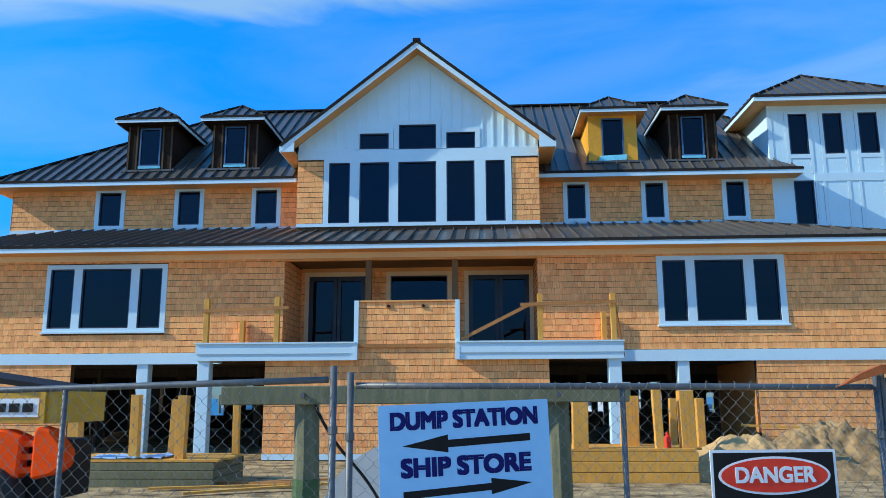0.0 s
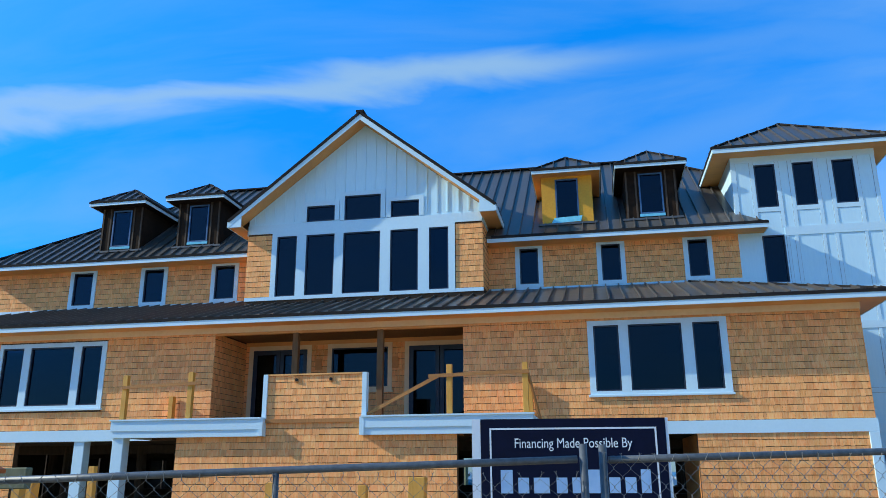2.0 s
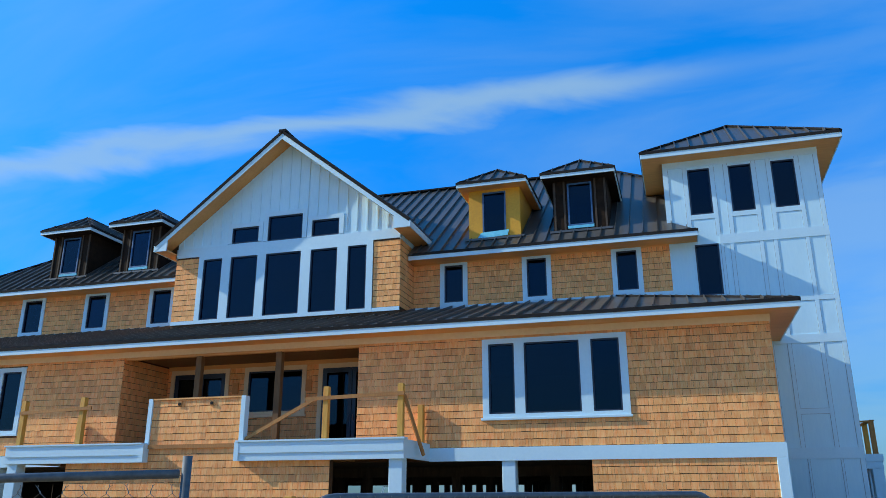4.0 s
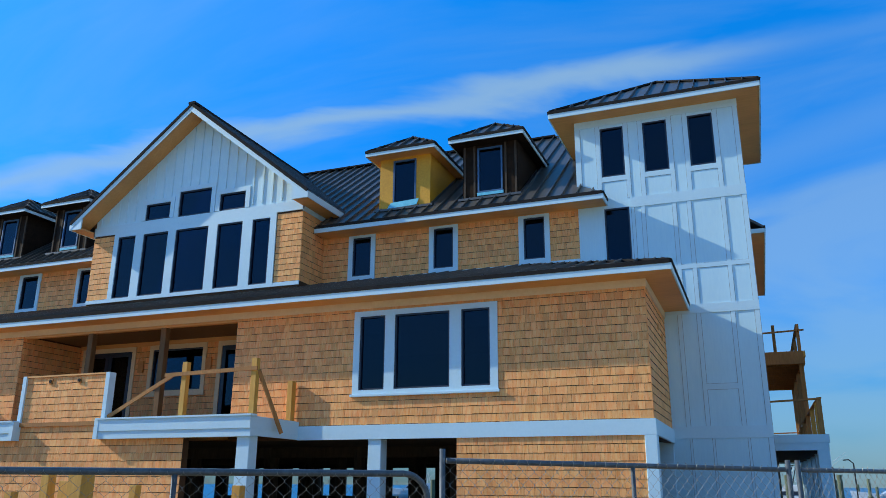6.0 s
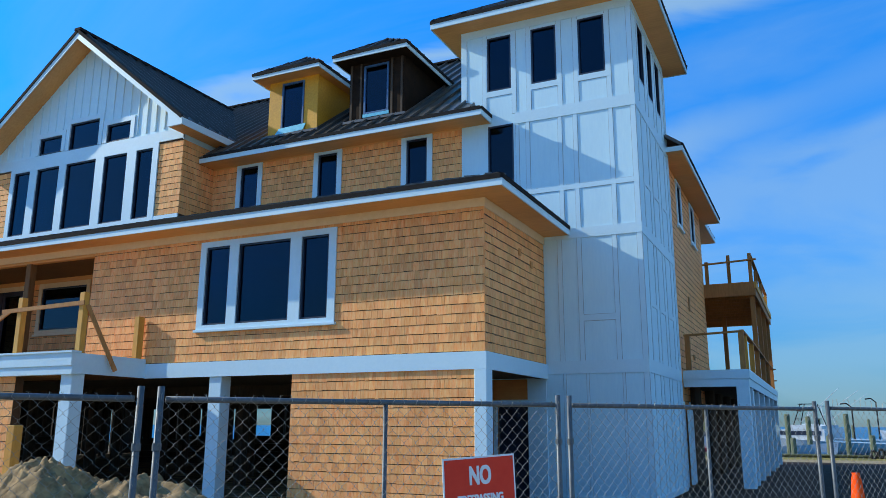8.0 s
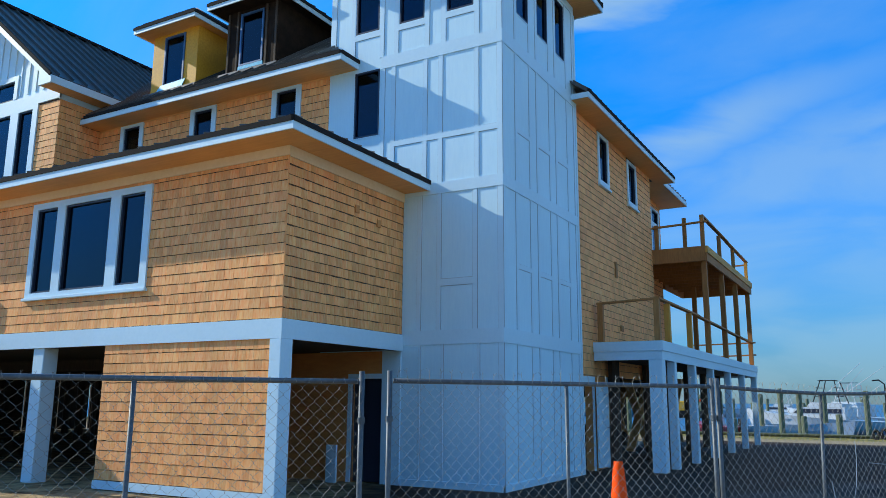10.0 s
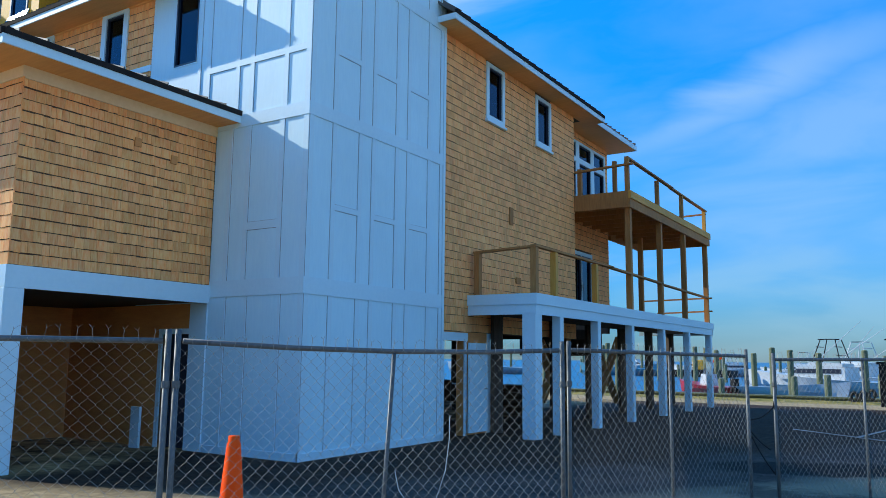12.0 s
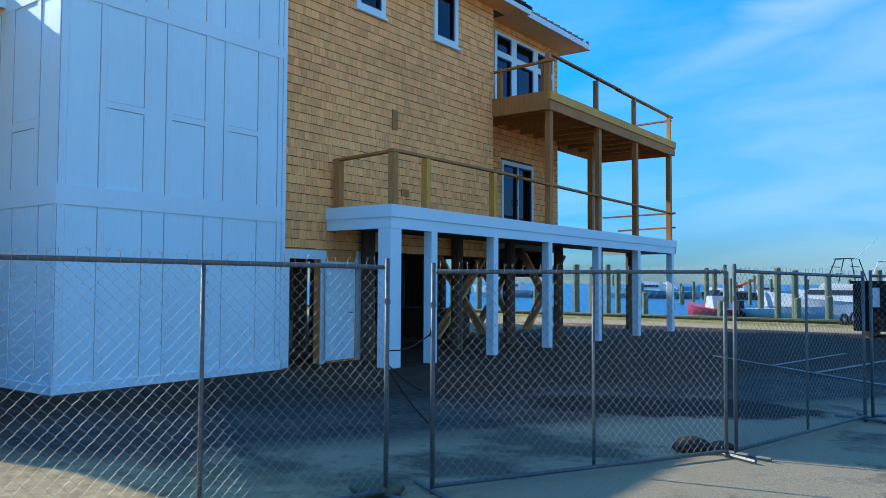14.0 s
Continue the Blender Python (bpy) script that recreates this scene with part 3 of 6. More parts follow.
def lettering(name, text, size, material, parent, m, squeeze=1.0, bold=0.0):
    """Raised letters in the built-in font, turned into a mesh."""
    cu = bpy.data.curves.new(name, "FONT")
    cu.body, cu.size, cu.extrude = text, size, 0.0015
    cu.align_x, cu.align_y = "CENTER", "CENTER"
    tmp = bpy.data.objects.new(name, cu)
    scene.collection.objects.link(tmp)
    bpy.context.view_layer.update()
    me = bpy.data.meshes.new_from_object(tmp.evaluated_get(bpy.context.evaluated_depsgraph_get()))
    bpy.data.objects.remove(tmp)
    me.transform(Matrix.Diagonal((squeeze, 1, 1, 1)))
    if bold:
        # heavy strokes: the letters laid four times, a stroke's half apart
        bm = bmesh.new()
        for i, (ax, ay) in enumerate(((-1, -1), (1, -1), (1, 1), (-1, 1))):
            q = me.copy()
            q.transform(Matrix.Translation((ax * bold, ay * bold, i * 0.0002)))
            bm.from_mesh(q)
            bpy.data.meshes.remove(q)
        bm.to_mesh(me)
        bm.free()
    me.transform(m)
    me.materials.clear()
    me.materials.append(material)
    ob = new(name, me)
    ob.parent = parent
    return ob


# ---- ground, water ----
def ground():
    bm = bmesh.new()
    xs = [-1500, -200, -60, -25, *range(-20, 61, 2), 90, 250, 1500]
    ys = [-1500, -200, -40, -15, *range(-10, 57, 2), 57.0, 58.5, 90, 3000]
    grid = []
    for y in ys:
        row = []
        for x in xs:
            z = 0.0 if y <= 57 else (-1.2 if y < 80 else -6)
            if y <= 60 and abs(x) < 60 and abs(y) < 60:
                z += 0.03 * (noise.noise(Vector((x * 0.13, y * 0.13, 0))))
                if x > 9:
                    z *= 0.4
            row.append(bm.verts.new((x, y, z)))
        grid.append(row)
    for a, b in zip(grid, grid[1:]):
        for i in range(len(xs) - 1):
            bm.faces.new((a[i], a[i + 1], b[i + 1], b[i]))
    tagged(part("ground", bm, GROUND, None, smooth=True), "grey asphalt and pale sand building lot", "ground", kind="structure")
    bm = bmesh.new()
    v = [bm.verts.new(p) for p in ((-1500, 57.4, -0.45), (1500, 57.4, -0.45), (1500, 2990, -0.45), (-1500, 2990, -0.45))]
    bm.faces.new(v)
    tagged(part("water", bm, WATER, None), "blue rippled harbour water", "water", kind="structure")
    bm = bmesh.new()
    box(bm, -60, 80, 57.0, 57.2, -1.3, 0.1)
    box(bm, -60, 80, 56.9, 57.35, 0.1, 0.17)
    tagged(part("bulkhead", bm, MARINA, None), "weathered timber bulkhead along the harbour", "bulkhead", kind="structure")


ground()

# ---- the house ----
house = thing("house", "unfinished three-storey shingled house on pilings with metal roofs", "house")
FRONT, GAB, UP = Face("y-", 23.17), Face("y-", 25.56), Face("y-", 26.87)
WING_R, TOW_R, SIDE_R, REC_R, TOW_L = Face("x+", 12.15), Face("x+", 14.46), Face("x+", 14.32), Face("x+", 13.2), Face("x-", 10.05)
PORCH, DECKF = Face("y-", 25.4), Face("y-", 21.32)
LEFT_X = -18.6

# front wall of the main storey
W_L, W_R = (-13.41, -9.63, 3.64, 5.69), (5.1, 8.8, 3.70, 5.73)
RECESS = (-6.03, 1.61, 3.0, 5.85)
fw = wall("front_wall", FRONT, LEFT_X, 12.15, 2.66, 5.98, [W_L, W_R, RECESS], SHEATH, house)
shingles(FRONT, LEFT_X, 12.17, 2.98, 5.90, [(W_L[0], W_L[1], W_L[2] - 0.06, W_L[3]), (W_R[0], W_R[1], W_R[2] - 0.06, W_R[3]), RECESS], fw, seed=3)
for w, ps in ((W_L, ((-13.29, -12.54), (-12.29, -10.76), (-10.5, -9.79))), (W_R, ((4.87 * 1.081, 5.5 * 1.081), (5.74 * 1.081, 7.05 * 1.081), (7.32 * 1.081, 7.97 * 1.081)))):
    window(FRONT, *w, [(a, b, w[2] + 0.1, w[3] - 0.13) for a, b in ps], house, label="white-cased triple window with dark glass")
bm = bmesh.new()
FRONT.box(bm, LEFT_X, -7.86, 0.0, 0.05, 2.65, 2.98)
FRONT.box(bm, 3.66, 12.2, 0.0, 0.05, 2.65, 2.98)
WING_R.box(bm, 23.17, 26.85, 0.0, 0.05, 2.65, 2.98)
part("band_board", bm, WHITE, house, "broad white band board")
bm = bmesh.new()
FRONT.box(bm, LEFT_X, 12.19, 0.0, 0.04, 5.80, 5.97)
WING_R.box(bm, 23.17, 26.85, 0.0, 0.04, 5.78, 5.97)
part("frieze_board", bm, CREAM, house)

# right end of the wing
ws = wall("wing_side_wall", WING_R, 23.37, 26.87, 2.66, 5.98, [], SHEATH, house)
shingles(WING_R, 23.15, 26.85, 2.98, 5.82, [], ws, pieces=(23.1, 26.0, 3.0, 5.9), seed=5)
bm = bmesh.new()
for y, z in ((25.1, 5.2), (25.85, 5.06)):
    WING_R.box(bm, y, y + 0.13, 0.0, 0.035, z, z + 0.15)
part("vent_block", bm, PLY, house)

# ground storey walls on the front
GL = wall("ground_wall", FRONT, LEFT_X, -12.42, 0.0, 2.65, [], SHEATH, house)
shingles(FRONT, LEFT_X, -12.42, 0.15, 2.65, [], GL, seed=7)
GR = wall("ground_wall", FRONT, 7.79, 12.0, 0.0, 2.65, [], SHEATH, house)
shingles(FRONT, 7.79, 12.0, 0.17, 2.65, [], GR, seed=8)
GC = wall("ground_wall", DECKF, -6.0, 1.72, 0.0, 2.66, [], SHEATH, house)
shingles(DECKF, -6.0, 1.72, 0.17, 2.66, [], GC, seed=9)
bm = bmesh.new()
FRONT.box(bm, 7.79, 11.95, 0.0, 0.04, 0.02, 0.17)
DECKF.box(bm, -6.0, 1.72, 0.0, 0.04, 0.02, 0.17)
FRONT.box(bm, LEFT_X, -12.42, 0.0, 0.04, 0.02, 0.15)
part("skirt_board", bm, WHITE, house)
one("corner_post", WHITE, house, 11.95, 12.2, 23.12, 23.42, 0.0, 2.65, bevel=0.01)
for x0, x1, y0, y1 in ((-10.41, -10.06, 23.17, 23.5), (5.56, 5.9, 23.17, 23.5), (-7.83, -7.5, 21.18, 21.5), (3.28, 3.62, 21.2, 21.52)):
    one("column", WHITE, house, x0, x1, y0, y1, 0.0, 2.66, bevel=0.012)

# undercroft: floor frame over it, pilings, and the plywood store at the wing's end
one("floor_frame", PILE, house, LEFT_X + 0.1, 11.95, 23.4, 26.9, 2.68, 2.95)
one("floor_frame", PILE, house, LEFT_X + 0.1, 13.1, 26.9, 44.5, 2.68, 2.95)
bm = bmesh.new()
box(bm, -5.9, 1.6, 21.6, 23.3, 2.68, 2.95)
part("porch_floor", bm, OLDPINE, house)
for i, x in enumerate((-16.5, -13.6, -10.8, -8.0, -5.2, -2.3, 0.6, 3.4, 6.2, 8.9, 11.6)):
    for j, y in enumerate((27.2, 30.6, 34.2, 37.8, 41.2, 44.2)):
        if x > 8 and y < 31.5:
            continue
        dx_ = 0.25 * math.sin(i * 7.1 + j * 3.3)
        bm = bmesh.new()
        tube(bm, [(x + dx_, y, -0.1), (x + dx_, y, 2.69)], 0.17, 8)
        part("piling", bm, PILE, house)
# dark boards, extra pilings and stacks, added to shut out daylight under the house
one("rear_shade_apron", PILE, house, 9.6, 12.9, 44.45, 44.58, 1.85, 2.66)
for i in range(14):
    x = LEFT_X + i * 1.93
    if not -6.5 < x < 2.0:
        one("rear_shade_board", PILE, house, x, x + 1.9, 44.45, 44.55, 0.0, (0.85, 0.7, 1.0)[i % 3])
        one("rear_shade_upright", PILE, house, x, x + (0.75, 1.1, 0.6, 0.9)[i % 4], 44.45, 44.55, (0.85, 0.7, 1.0)[i % 3] + 0.01, 2.66)
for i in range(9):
    one("side_shade_board", PILE, house, LEFT_X, LEFT_X + 0.1, 27.0 + i * 1.94, 28.94 + i * 1.94 - (0.04, 0.12, 0.07)[i % 3], 0.0, 2.66)
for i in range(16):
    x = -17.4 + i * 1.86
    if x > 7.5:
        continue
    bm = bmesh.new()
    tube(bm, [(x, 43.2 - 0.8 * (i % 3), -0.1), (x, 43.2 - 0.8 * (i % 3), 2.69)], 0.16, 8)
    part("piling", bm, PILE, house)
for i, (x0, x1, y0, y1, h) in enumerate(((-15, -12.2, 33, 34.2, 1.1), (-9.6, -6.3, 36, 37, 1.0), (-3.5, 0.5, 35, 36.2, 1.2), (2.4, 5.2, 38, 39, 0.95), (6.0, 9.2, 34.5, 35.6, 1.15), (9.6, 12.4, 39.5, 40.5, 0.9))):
    st = thing("shade_stack", "dark stack of boards added to deepen the shade under the house", "boards", ((x0 + x1) / 2, (y0 + y1) / 2, 0), "stacks under the house")
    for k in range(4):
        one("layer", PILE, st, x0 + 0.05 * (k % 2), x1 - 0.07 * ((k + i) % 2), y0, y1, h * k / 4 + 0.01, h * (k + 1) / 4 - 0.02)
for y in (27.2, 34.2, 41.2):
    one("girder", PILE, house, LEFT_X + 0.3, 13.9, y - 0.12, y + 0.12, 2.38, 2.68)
pw_wall = wall("plywood_wall", UP, 7.79, 12.15, 0.0, 2.66, [(10.95, 11.7, 0.0, 2.1)], PLY, house, label="bare brown plywood wall")
bm = bmesh.new()
UP.box(bm, 10.85, 10.95, -0.05, 0.03, 0, 2.2)
UP.box(bm, 11.7, 12.15, -0.05, 0.03, 0, 2.66)
UP.box(bm, 10.95, 11.7, -0.05, 0.03, 2.1, 2.2)
part("door_casing", bm, WHITE, house)
bm = bmesh.new()
UP.box(bm, 10.95, 11.7, -0.12, -0.08, 0.02, 2.1)
part("door", bm, SASH, house, "dark navy door leaf")
one("store_wall", PLY, house, 7.79, 7.95, 23.4, 26.87, 0, 2.66)
one("leaning_board", WHITE, house, 10.55, 10.8, 26.55, 26.6, 0.0, 0.75)

# porch recess in the middle of the front
PD1, PW, PD2 = (-5.9, -3.75, 3.0, 5.72), (-3.2, -1.05, 4.2, 5.72), (-0.64, 1.61, 3.0, 5.72)
pb = wall("porch_back_wall", PORCH, -6.03, 1.61, 2.95, 5.85, [PD1, PW, PD2], SHEATH, house)
shingles(PORCH, -6.03, 1.61, 3.0, 5.72, [PD1, PW, PD2], pb, seed=11)
for nm, w in (("french_door", PD1), ("window", PW), ("french_door", PD2)):
    if nm == "window":
        window(PORCH, *w, [(w[0] + 0.14, w[1] - 0.14, w[2] + 0.12, w[3] - 0.14)], house, label="cased window at the back of the porch", casemat=CREAM)
    else:
        m_ = (w[0] + w[1]) / 2
        d = window(PORCH, *w, [(w[0] + 0.14, w[1] - 0.14, w[2] + 0.06, w[3] - 0.14)], house, sill=False, name="french_door", label="dark navy glazed double porch door in a cream casing", casemat=CREAM)
        for k, (xa, xb) in enumerate(((w[0] + 0.16, m_ - 0.01), (m_ + 0.01, w[1] - 0.16))):
            bm = bmesh.new()
            for q in ((xa, xa + 0.12, w[2] + 0.08, w[3] - 0.16), (xb - 0.12, xb, w[2] + 0.08, w[3] - 0.16), (xa + 0.12, xb - 0.12, w[3] - 0.29, w[3] - 0.16), (xa + 0.12, xb - 0.12, w[2] + 0.08, w[2] + 0.33)):
                PORCH.box(bm, q[0], q[1], 0.0, 0.03, q[2], q[3])
            part("leaf_frame", bm, SASH, d)
        for s_ in (-0.07, 0.07):
            bm = bmesh.new()
            tube(bm, [PORCH.p(m_ + s_, 0.03, 3.95), PORCH.p(m_ + s_, 0.07, 3.97), PORCH.p(m_ + s_, 0.07, 4.15), PORCH.p(m_ + s_, 0.03, 4.17)], 0.012, 6)
            part("handle", bm, GALV, d, "steel pull handle")
for f_, u0 in ((Face("x+", -6.03), 0), (Face("x-", 1.61), 0)):
    sw = wall("porch_side_wall", f_, 23.37, 25.4, 2.95, 5.85, [], SHEATH, house)
    shingles(f_, 23.17, 25.4, 3.0, 5.8, [], sw, seed=13)
one("porch_ceiling", PORCHPOST, house, -6.03, 1.61, 23.17, 25.4, 5.85, 5.9)
bm = bmesh.new()
PORCH.box(bm, -6.03, 1.61, 0.0, 0.04, 5.72, 5.85)
box(bm, -6.03, 1.61, 23.2, 23.36, 5.74, 5.86)
part("porch_trim", bm, SOFFIT, house)
for x in (-3.47, -0.86):
    one("porch_post", PORCHPOST, house, x - 0.09, x + 0.09, 23.2, 23.38, 2.95, 5.75, bevel=0.008)
bm = bmesh.new()
for x in (-3.5, -0.95):
    PORCH.box(bm, x - 0.1, x + 0.1, 0.0, 0.06, 4.9, 5.25)
part("lamp_block", bm, PLY, house)

# front deck with its shingled parapet
one("deck_floor", OLDPINE, house, -7.84, 3.64, 21.25, 23.17, 2.98, 3.08)
for x0, x1 in ((-7.87, -3.52), (-0.72, 3.68)):
    bm = bmesh.new()
    box(bm, x0, x1, 21.12, 21.3, 2.64, 2.82)
    box(bm, x0, x1, 21.09, 21.3, 2.82, 3.09)
    box(bm, x0 - 0.03, x1 + 0.03, 21.05, 21.3, 3.09, 3.13)
    part("deck_fascia", bm, WHITE, house, "white stepped deck fascia")
for x0, x1 in ((-7.87, -7.8), (3.61, 3.68)):
    bm = bmesh.new()
    box(bm, x0, x1, 21.3, 23.12, 2.66, 3.09)
    part("deck_fascia", bm, WHITE, house)
pp = wall("parapet", DECKF, -3.45, -0.78, 2.66, 4.24, [], SHEATH, house, thick=0.15)
shingles(DECKF, -3.45, -0.78, 2.66, 4.22, [], pp, seed=15)
bm = bmesh.new()
for x0, x1 in ((-3.56, -3.44), (-0.79, -0.67)):
    prism(bm, [(x0, DECKF.at + 0.15, 2.64), (x0, DECKF.at - 0.24, 2.64), (x0, DECKF.at - 0.24, 3.1), (x0, DECKF.at - 0.06, 3.1), (x0, DECKF.at - 0.06, 4.27), (x0, DECKF.at + 0.15, 4.27)], (x1 - x0, 0, 0))
part("parapet_trim", bm, WHITE, house)
one("parapet_cap", SOFFIT, house, -3.44, -0.79, 21.27, 21.5, 4.23, 4.27)
bm = bmesh.new()
for x in (-2.62, -1.66):
    DECKF.box(bm, x - 0.06, x + 0.06, 0.02, 0.04, 4.05, 4.18)
part("light_block", bm, OLDPINE, house)
for x, y, z1 in ((1.52, 21.42, 4.42), (3.49, 21.42, 4.42), (-7.7, 21.36, 4.36), (-5.72, 21.36, 4.40)):
    one("rail_post", PINE, house, x - 0.07, x + 0.07, y - 0.07, y + 0.07, 2.9, z1, bevel=0.006)
for x in (3.47, -7.2):
    one("rail_post", PINE, house, x - 0.07, x + 0.07, 22.94, 23.12, 2.9, 4.08 if x > 0 else 3.92, bevel=0.006)
for a, b in (((-7.75, 21.27, 4.02), (-5.38, 21.27, 4.1)), ((0.98, 21.33, 4.12), (3.6, 21.33, 4.18)), ((-0.72, 21.36, 3.15), (1.25, 21.33, 4.13)), ((3.56, 21.45, 4.15), (3.85, 22.1, 2.75))):
    bm = bmesh.new()
    bar(bm, a, b, 0.04, 0.09)
    part("temporary_rail", bm, OLDPINE, house, "rough board nailed across the posts")

for x in (-2.62, -1.66):
    bm = bmesh.new()
    tube(bm, [(x, DECKF.at - 0.041, 4.11), (x, DECKF.at - 0.06, 4.11)], 0.04, 12)
    part("socket", bm, BLACK, house, "dark lamp socket")

# lower skirt roof
S1 = 0.325
LE_Y, LE_Z, LE_X = 22.5, 6.16, 12.78
top_z = LE_Z + (26.87 - LE_Y) * S1
LX = LEFT_X - 0.63
rise = 26.87 - LE_Y
lr = roof_plane("skirt_roof", [(LX, LE_Y, LE_Z), (LE_X, LE_Y, LE_Z), (LE_X - rise, 26.87, top_z), (LX + rise, 26.87, top_z)], house, (1, 0, 0), (0, 1, S1), label="dark bronze standing-seam skirt roof")
roof_plane("skirt_roof", [(LE_X, LE_Y, LE_Z), (LE_X, 26.85, LE_Z), (LE_X - rise, 26.87, top_z)], house, (0, 1, 0), (-1, 0, S1))
bm = bmesh.new()
box(bm, LX, LE_X, LE_Y - 0.03, LE_Y, LE_Z - 0.2, LE_Z - 0.065)
box(bm, LE_X, LE_X + 0.03, LE_Y - 0.03, 26.85, LE_Z - 0.2, LE_Z - 0.065)
part("eave_fascia", bm, WHITE, house)
bm = bmesh.new()
box(bm, LX, LE_X, LE_Y, 23.17, LE_Z - 0.19, LE_Z - 0.15)
box(bm, 12.15, LE_X, 23.17, 26.85, LE_Z - 0.19, LE_Z - 0.15)
part("eave_soffit", bm, SOFFIT, house)
bm = bmesh.new()
bar(bm, (LX, LE_Y - 0.02, LE_Z - 0.02), (LE_X, LE_Y - 0.02, LE_Z - 0.02), 0.06, 0.09)
bar(bm, (LE_X + 0.02, LE_Y, LE_Z - 0.02), (LE_X + 0.02, 26.85, LE_Z - 0.02), 0.06, 0.09)
bar(bm, (LE_X, LE_Y, LE_Z + 0.02), (LE_X - rise, 26.87, top_z + 0.02), 0.12, 0.05)
part("drip_edge", bm, EDGE, house)

# clerestory wall under the main eave
CW = [(2.97, 3.59), (5.68, 6.3), (8.46, 9.07), (-13.84, -13.05), (-10.93, -10.15), (-8.11, -7.35)]
CH = [(a - 0.15, b + 0.15, 7.62, 9.06) for a, b in CW]
UPX0 = -17.1
uw = wall("clerestory_wall", UP, UPX0, 10.05, 6.9, 9.2, CH, SHEATH, house)
shingles(UP, UPX0, 10.05, 7.38, 9.06, CH + [(-6.3, 1.9, 7, 9.2)], uw, seed=17)
for (a, b), h in zip(CW, CH):
    window(UP, *h, [(a, b, 7.75, 8.98)], house, sill=False, label="small white-cased clerestory window")
bm = bmesh.new()
UP.box(bm, UPX0, -6.3, 0.0, 0.035, 7.5, 7.63)
UP.box(bm, 1.9, 10.05, 0.0, 0.035, 7.5, 7.63)
part("sill_band", bm, WHITE, house)
bm = bmesh.new()
UP.box(bm, UPX0, -6.3, 0.0, 0.03, 9.04, 9.14)
UP.box(bm, 1.9, 10.05, 0.0, 0.03, 9.04, 9.14)
part("frieze_board", bm, SOFFIT, house)
lw_ = Face("x-", UPX0)
le = wall("left_end_wall", lw_, 27.07, 39.4, 6.5, 9.2, [], SHEATH, house)
shingles(lw_, 26.85, 39.4, 6.6, 9.06, [], le, seed=19)

# main hip roof
S2 = 0.734
EY, EZ, ERX, ELX, ESX = 26.2, 9.27, 10.85, -17.75, 14.92
RY = 33.0
RZ = EZ + (RY - EY) * S2


def mz(y):
    return EZ + (y - EY) * S2


hx = ESX - (RY - EY)
lx = ELX + (RY - EY)
mr = roof_plane("main_roof", [(ELX, EY, EZ), (ERX, EY, EZ), (10.05, 27.0, mz(27.0)), (10.05, 31.07, mz(31.07)), (hx, RY, RZ), (lx, RY, RZ)], house, (1, 0, 0), (0, 1, S2), label="dark bronze standing-seam hip roof")
roof_plane("main_roof", [(ELX, 39.8, EZ), (ELX, EY, EZ), (lx, RY, RZ)], house, (0, 1, 0), (1, 0, S2))
roof_plane("main_roof", [(ESX, 30.9, EZ), (ESX, 39.8, EZ), (hx, RY, RZ), (10.05, 31.07, mz(31.07)), (10.22, 30.9, EZ + (ESX - 10.22) * S2)], house, (0, 1, 0), (-1, 0, S2))
roof_plane("main_roof", [(ESX, 39.8, EZ), (ELX, 39.8, EZ), (lx, RY, RZ), (hx, RY, RZ)], house, (1, 0, 0), (0, -1, S2), spacing=0.84)
bm = bmesh.new()
bar(bm, (lx, RY, RZ + 0.03), (hx, RY, RZ + 0.03), 0.3, 0.06)
bar(bm, (ELX, EY, EZ + 0.04), (lx, RY, RZ + 0.04), 0.2, 0.05)
bar(bm, (hx, RY, RZ + 0.04), (10.1, 31.0, mz(31.0) + 0.04), 0.2, 0.05)
part("ridge_cap", bm, EDGE, house)
bm = bmesh.new()
box(bm, ELX, -6.5, EY - 0.03, EY, EZ - 0.2, EZ - 0.065)
box(bm, 1.95, ERX, EY - 0.03, EY, EZ - 0.2, EZ - 0.065)
box(bm, ERX, ERX + 0.03, EY - 0.03, 26.86, EZ - 0.2, EZ - 0.065)
box(bm, ESX, ESX + 0.03, 30.9, 39.8, EZ - 0.2, EZ - 0.065)
box(bm, 14.46, ESX + 0.03, 30.87, 30.9, EZ - 0.2, EZ - 0.065)
box(bm, ELX - 0.03, ELX, EY - 0.03, 39.8, EZ - 0.2, EZ - 0.065)
part("eave_fascia", bm, WHITE, house)
bm = bmesh.new()
box(bm, ELX, -6.5, EY, 26.87, EZ - 0.19, EZ - 0.15)
box(bm, 1.95, ERX, EY, 26.87, EZ - 0.19, EZ - 0.15)
box(bm, 14.32, ESX, 30.9, 39.8, EZ - 0.19, EZ - 0.15)
box(bm, ELX, UPX0, 26.87, 39.8, EZ - 0.19, EZ - 0.15)
part("eave_soffit", bm, SOFFIT, house)
bm = bmesh.new()
bar(bm, (ELX, EY - 0.02, EZ - 0.02), (-6.6, EY - 0.02, EZ - 0.02), 0.06, 0.09)
bar(bm, (2.1, EY - 0.02, EZ - 0.02), (ERX, EY - 0.02, EZ - 0.02), 0.06, 0.09)
bar(bm, (ERX + 0.02, EY, EZ - 0.02), (ERX + 0.02, 26.86, EZ - 0.02), 0.06, 0.09)
bar(bm, (ESX + 0.02, 30.9, EZ - 0.02), (ESX + 0.02, 39.8, EZ - 0.02), 0.06, 0.09)
part("drip_edge", bm, EDGE, house)

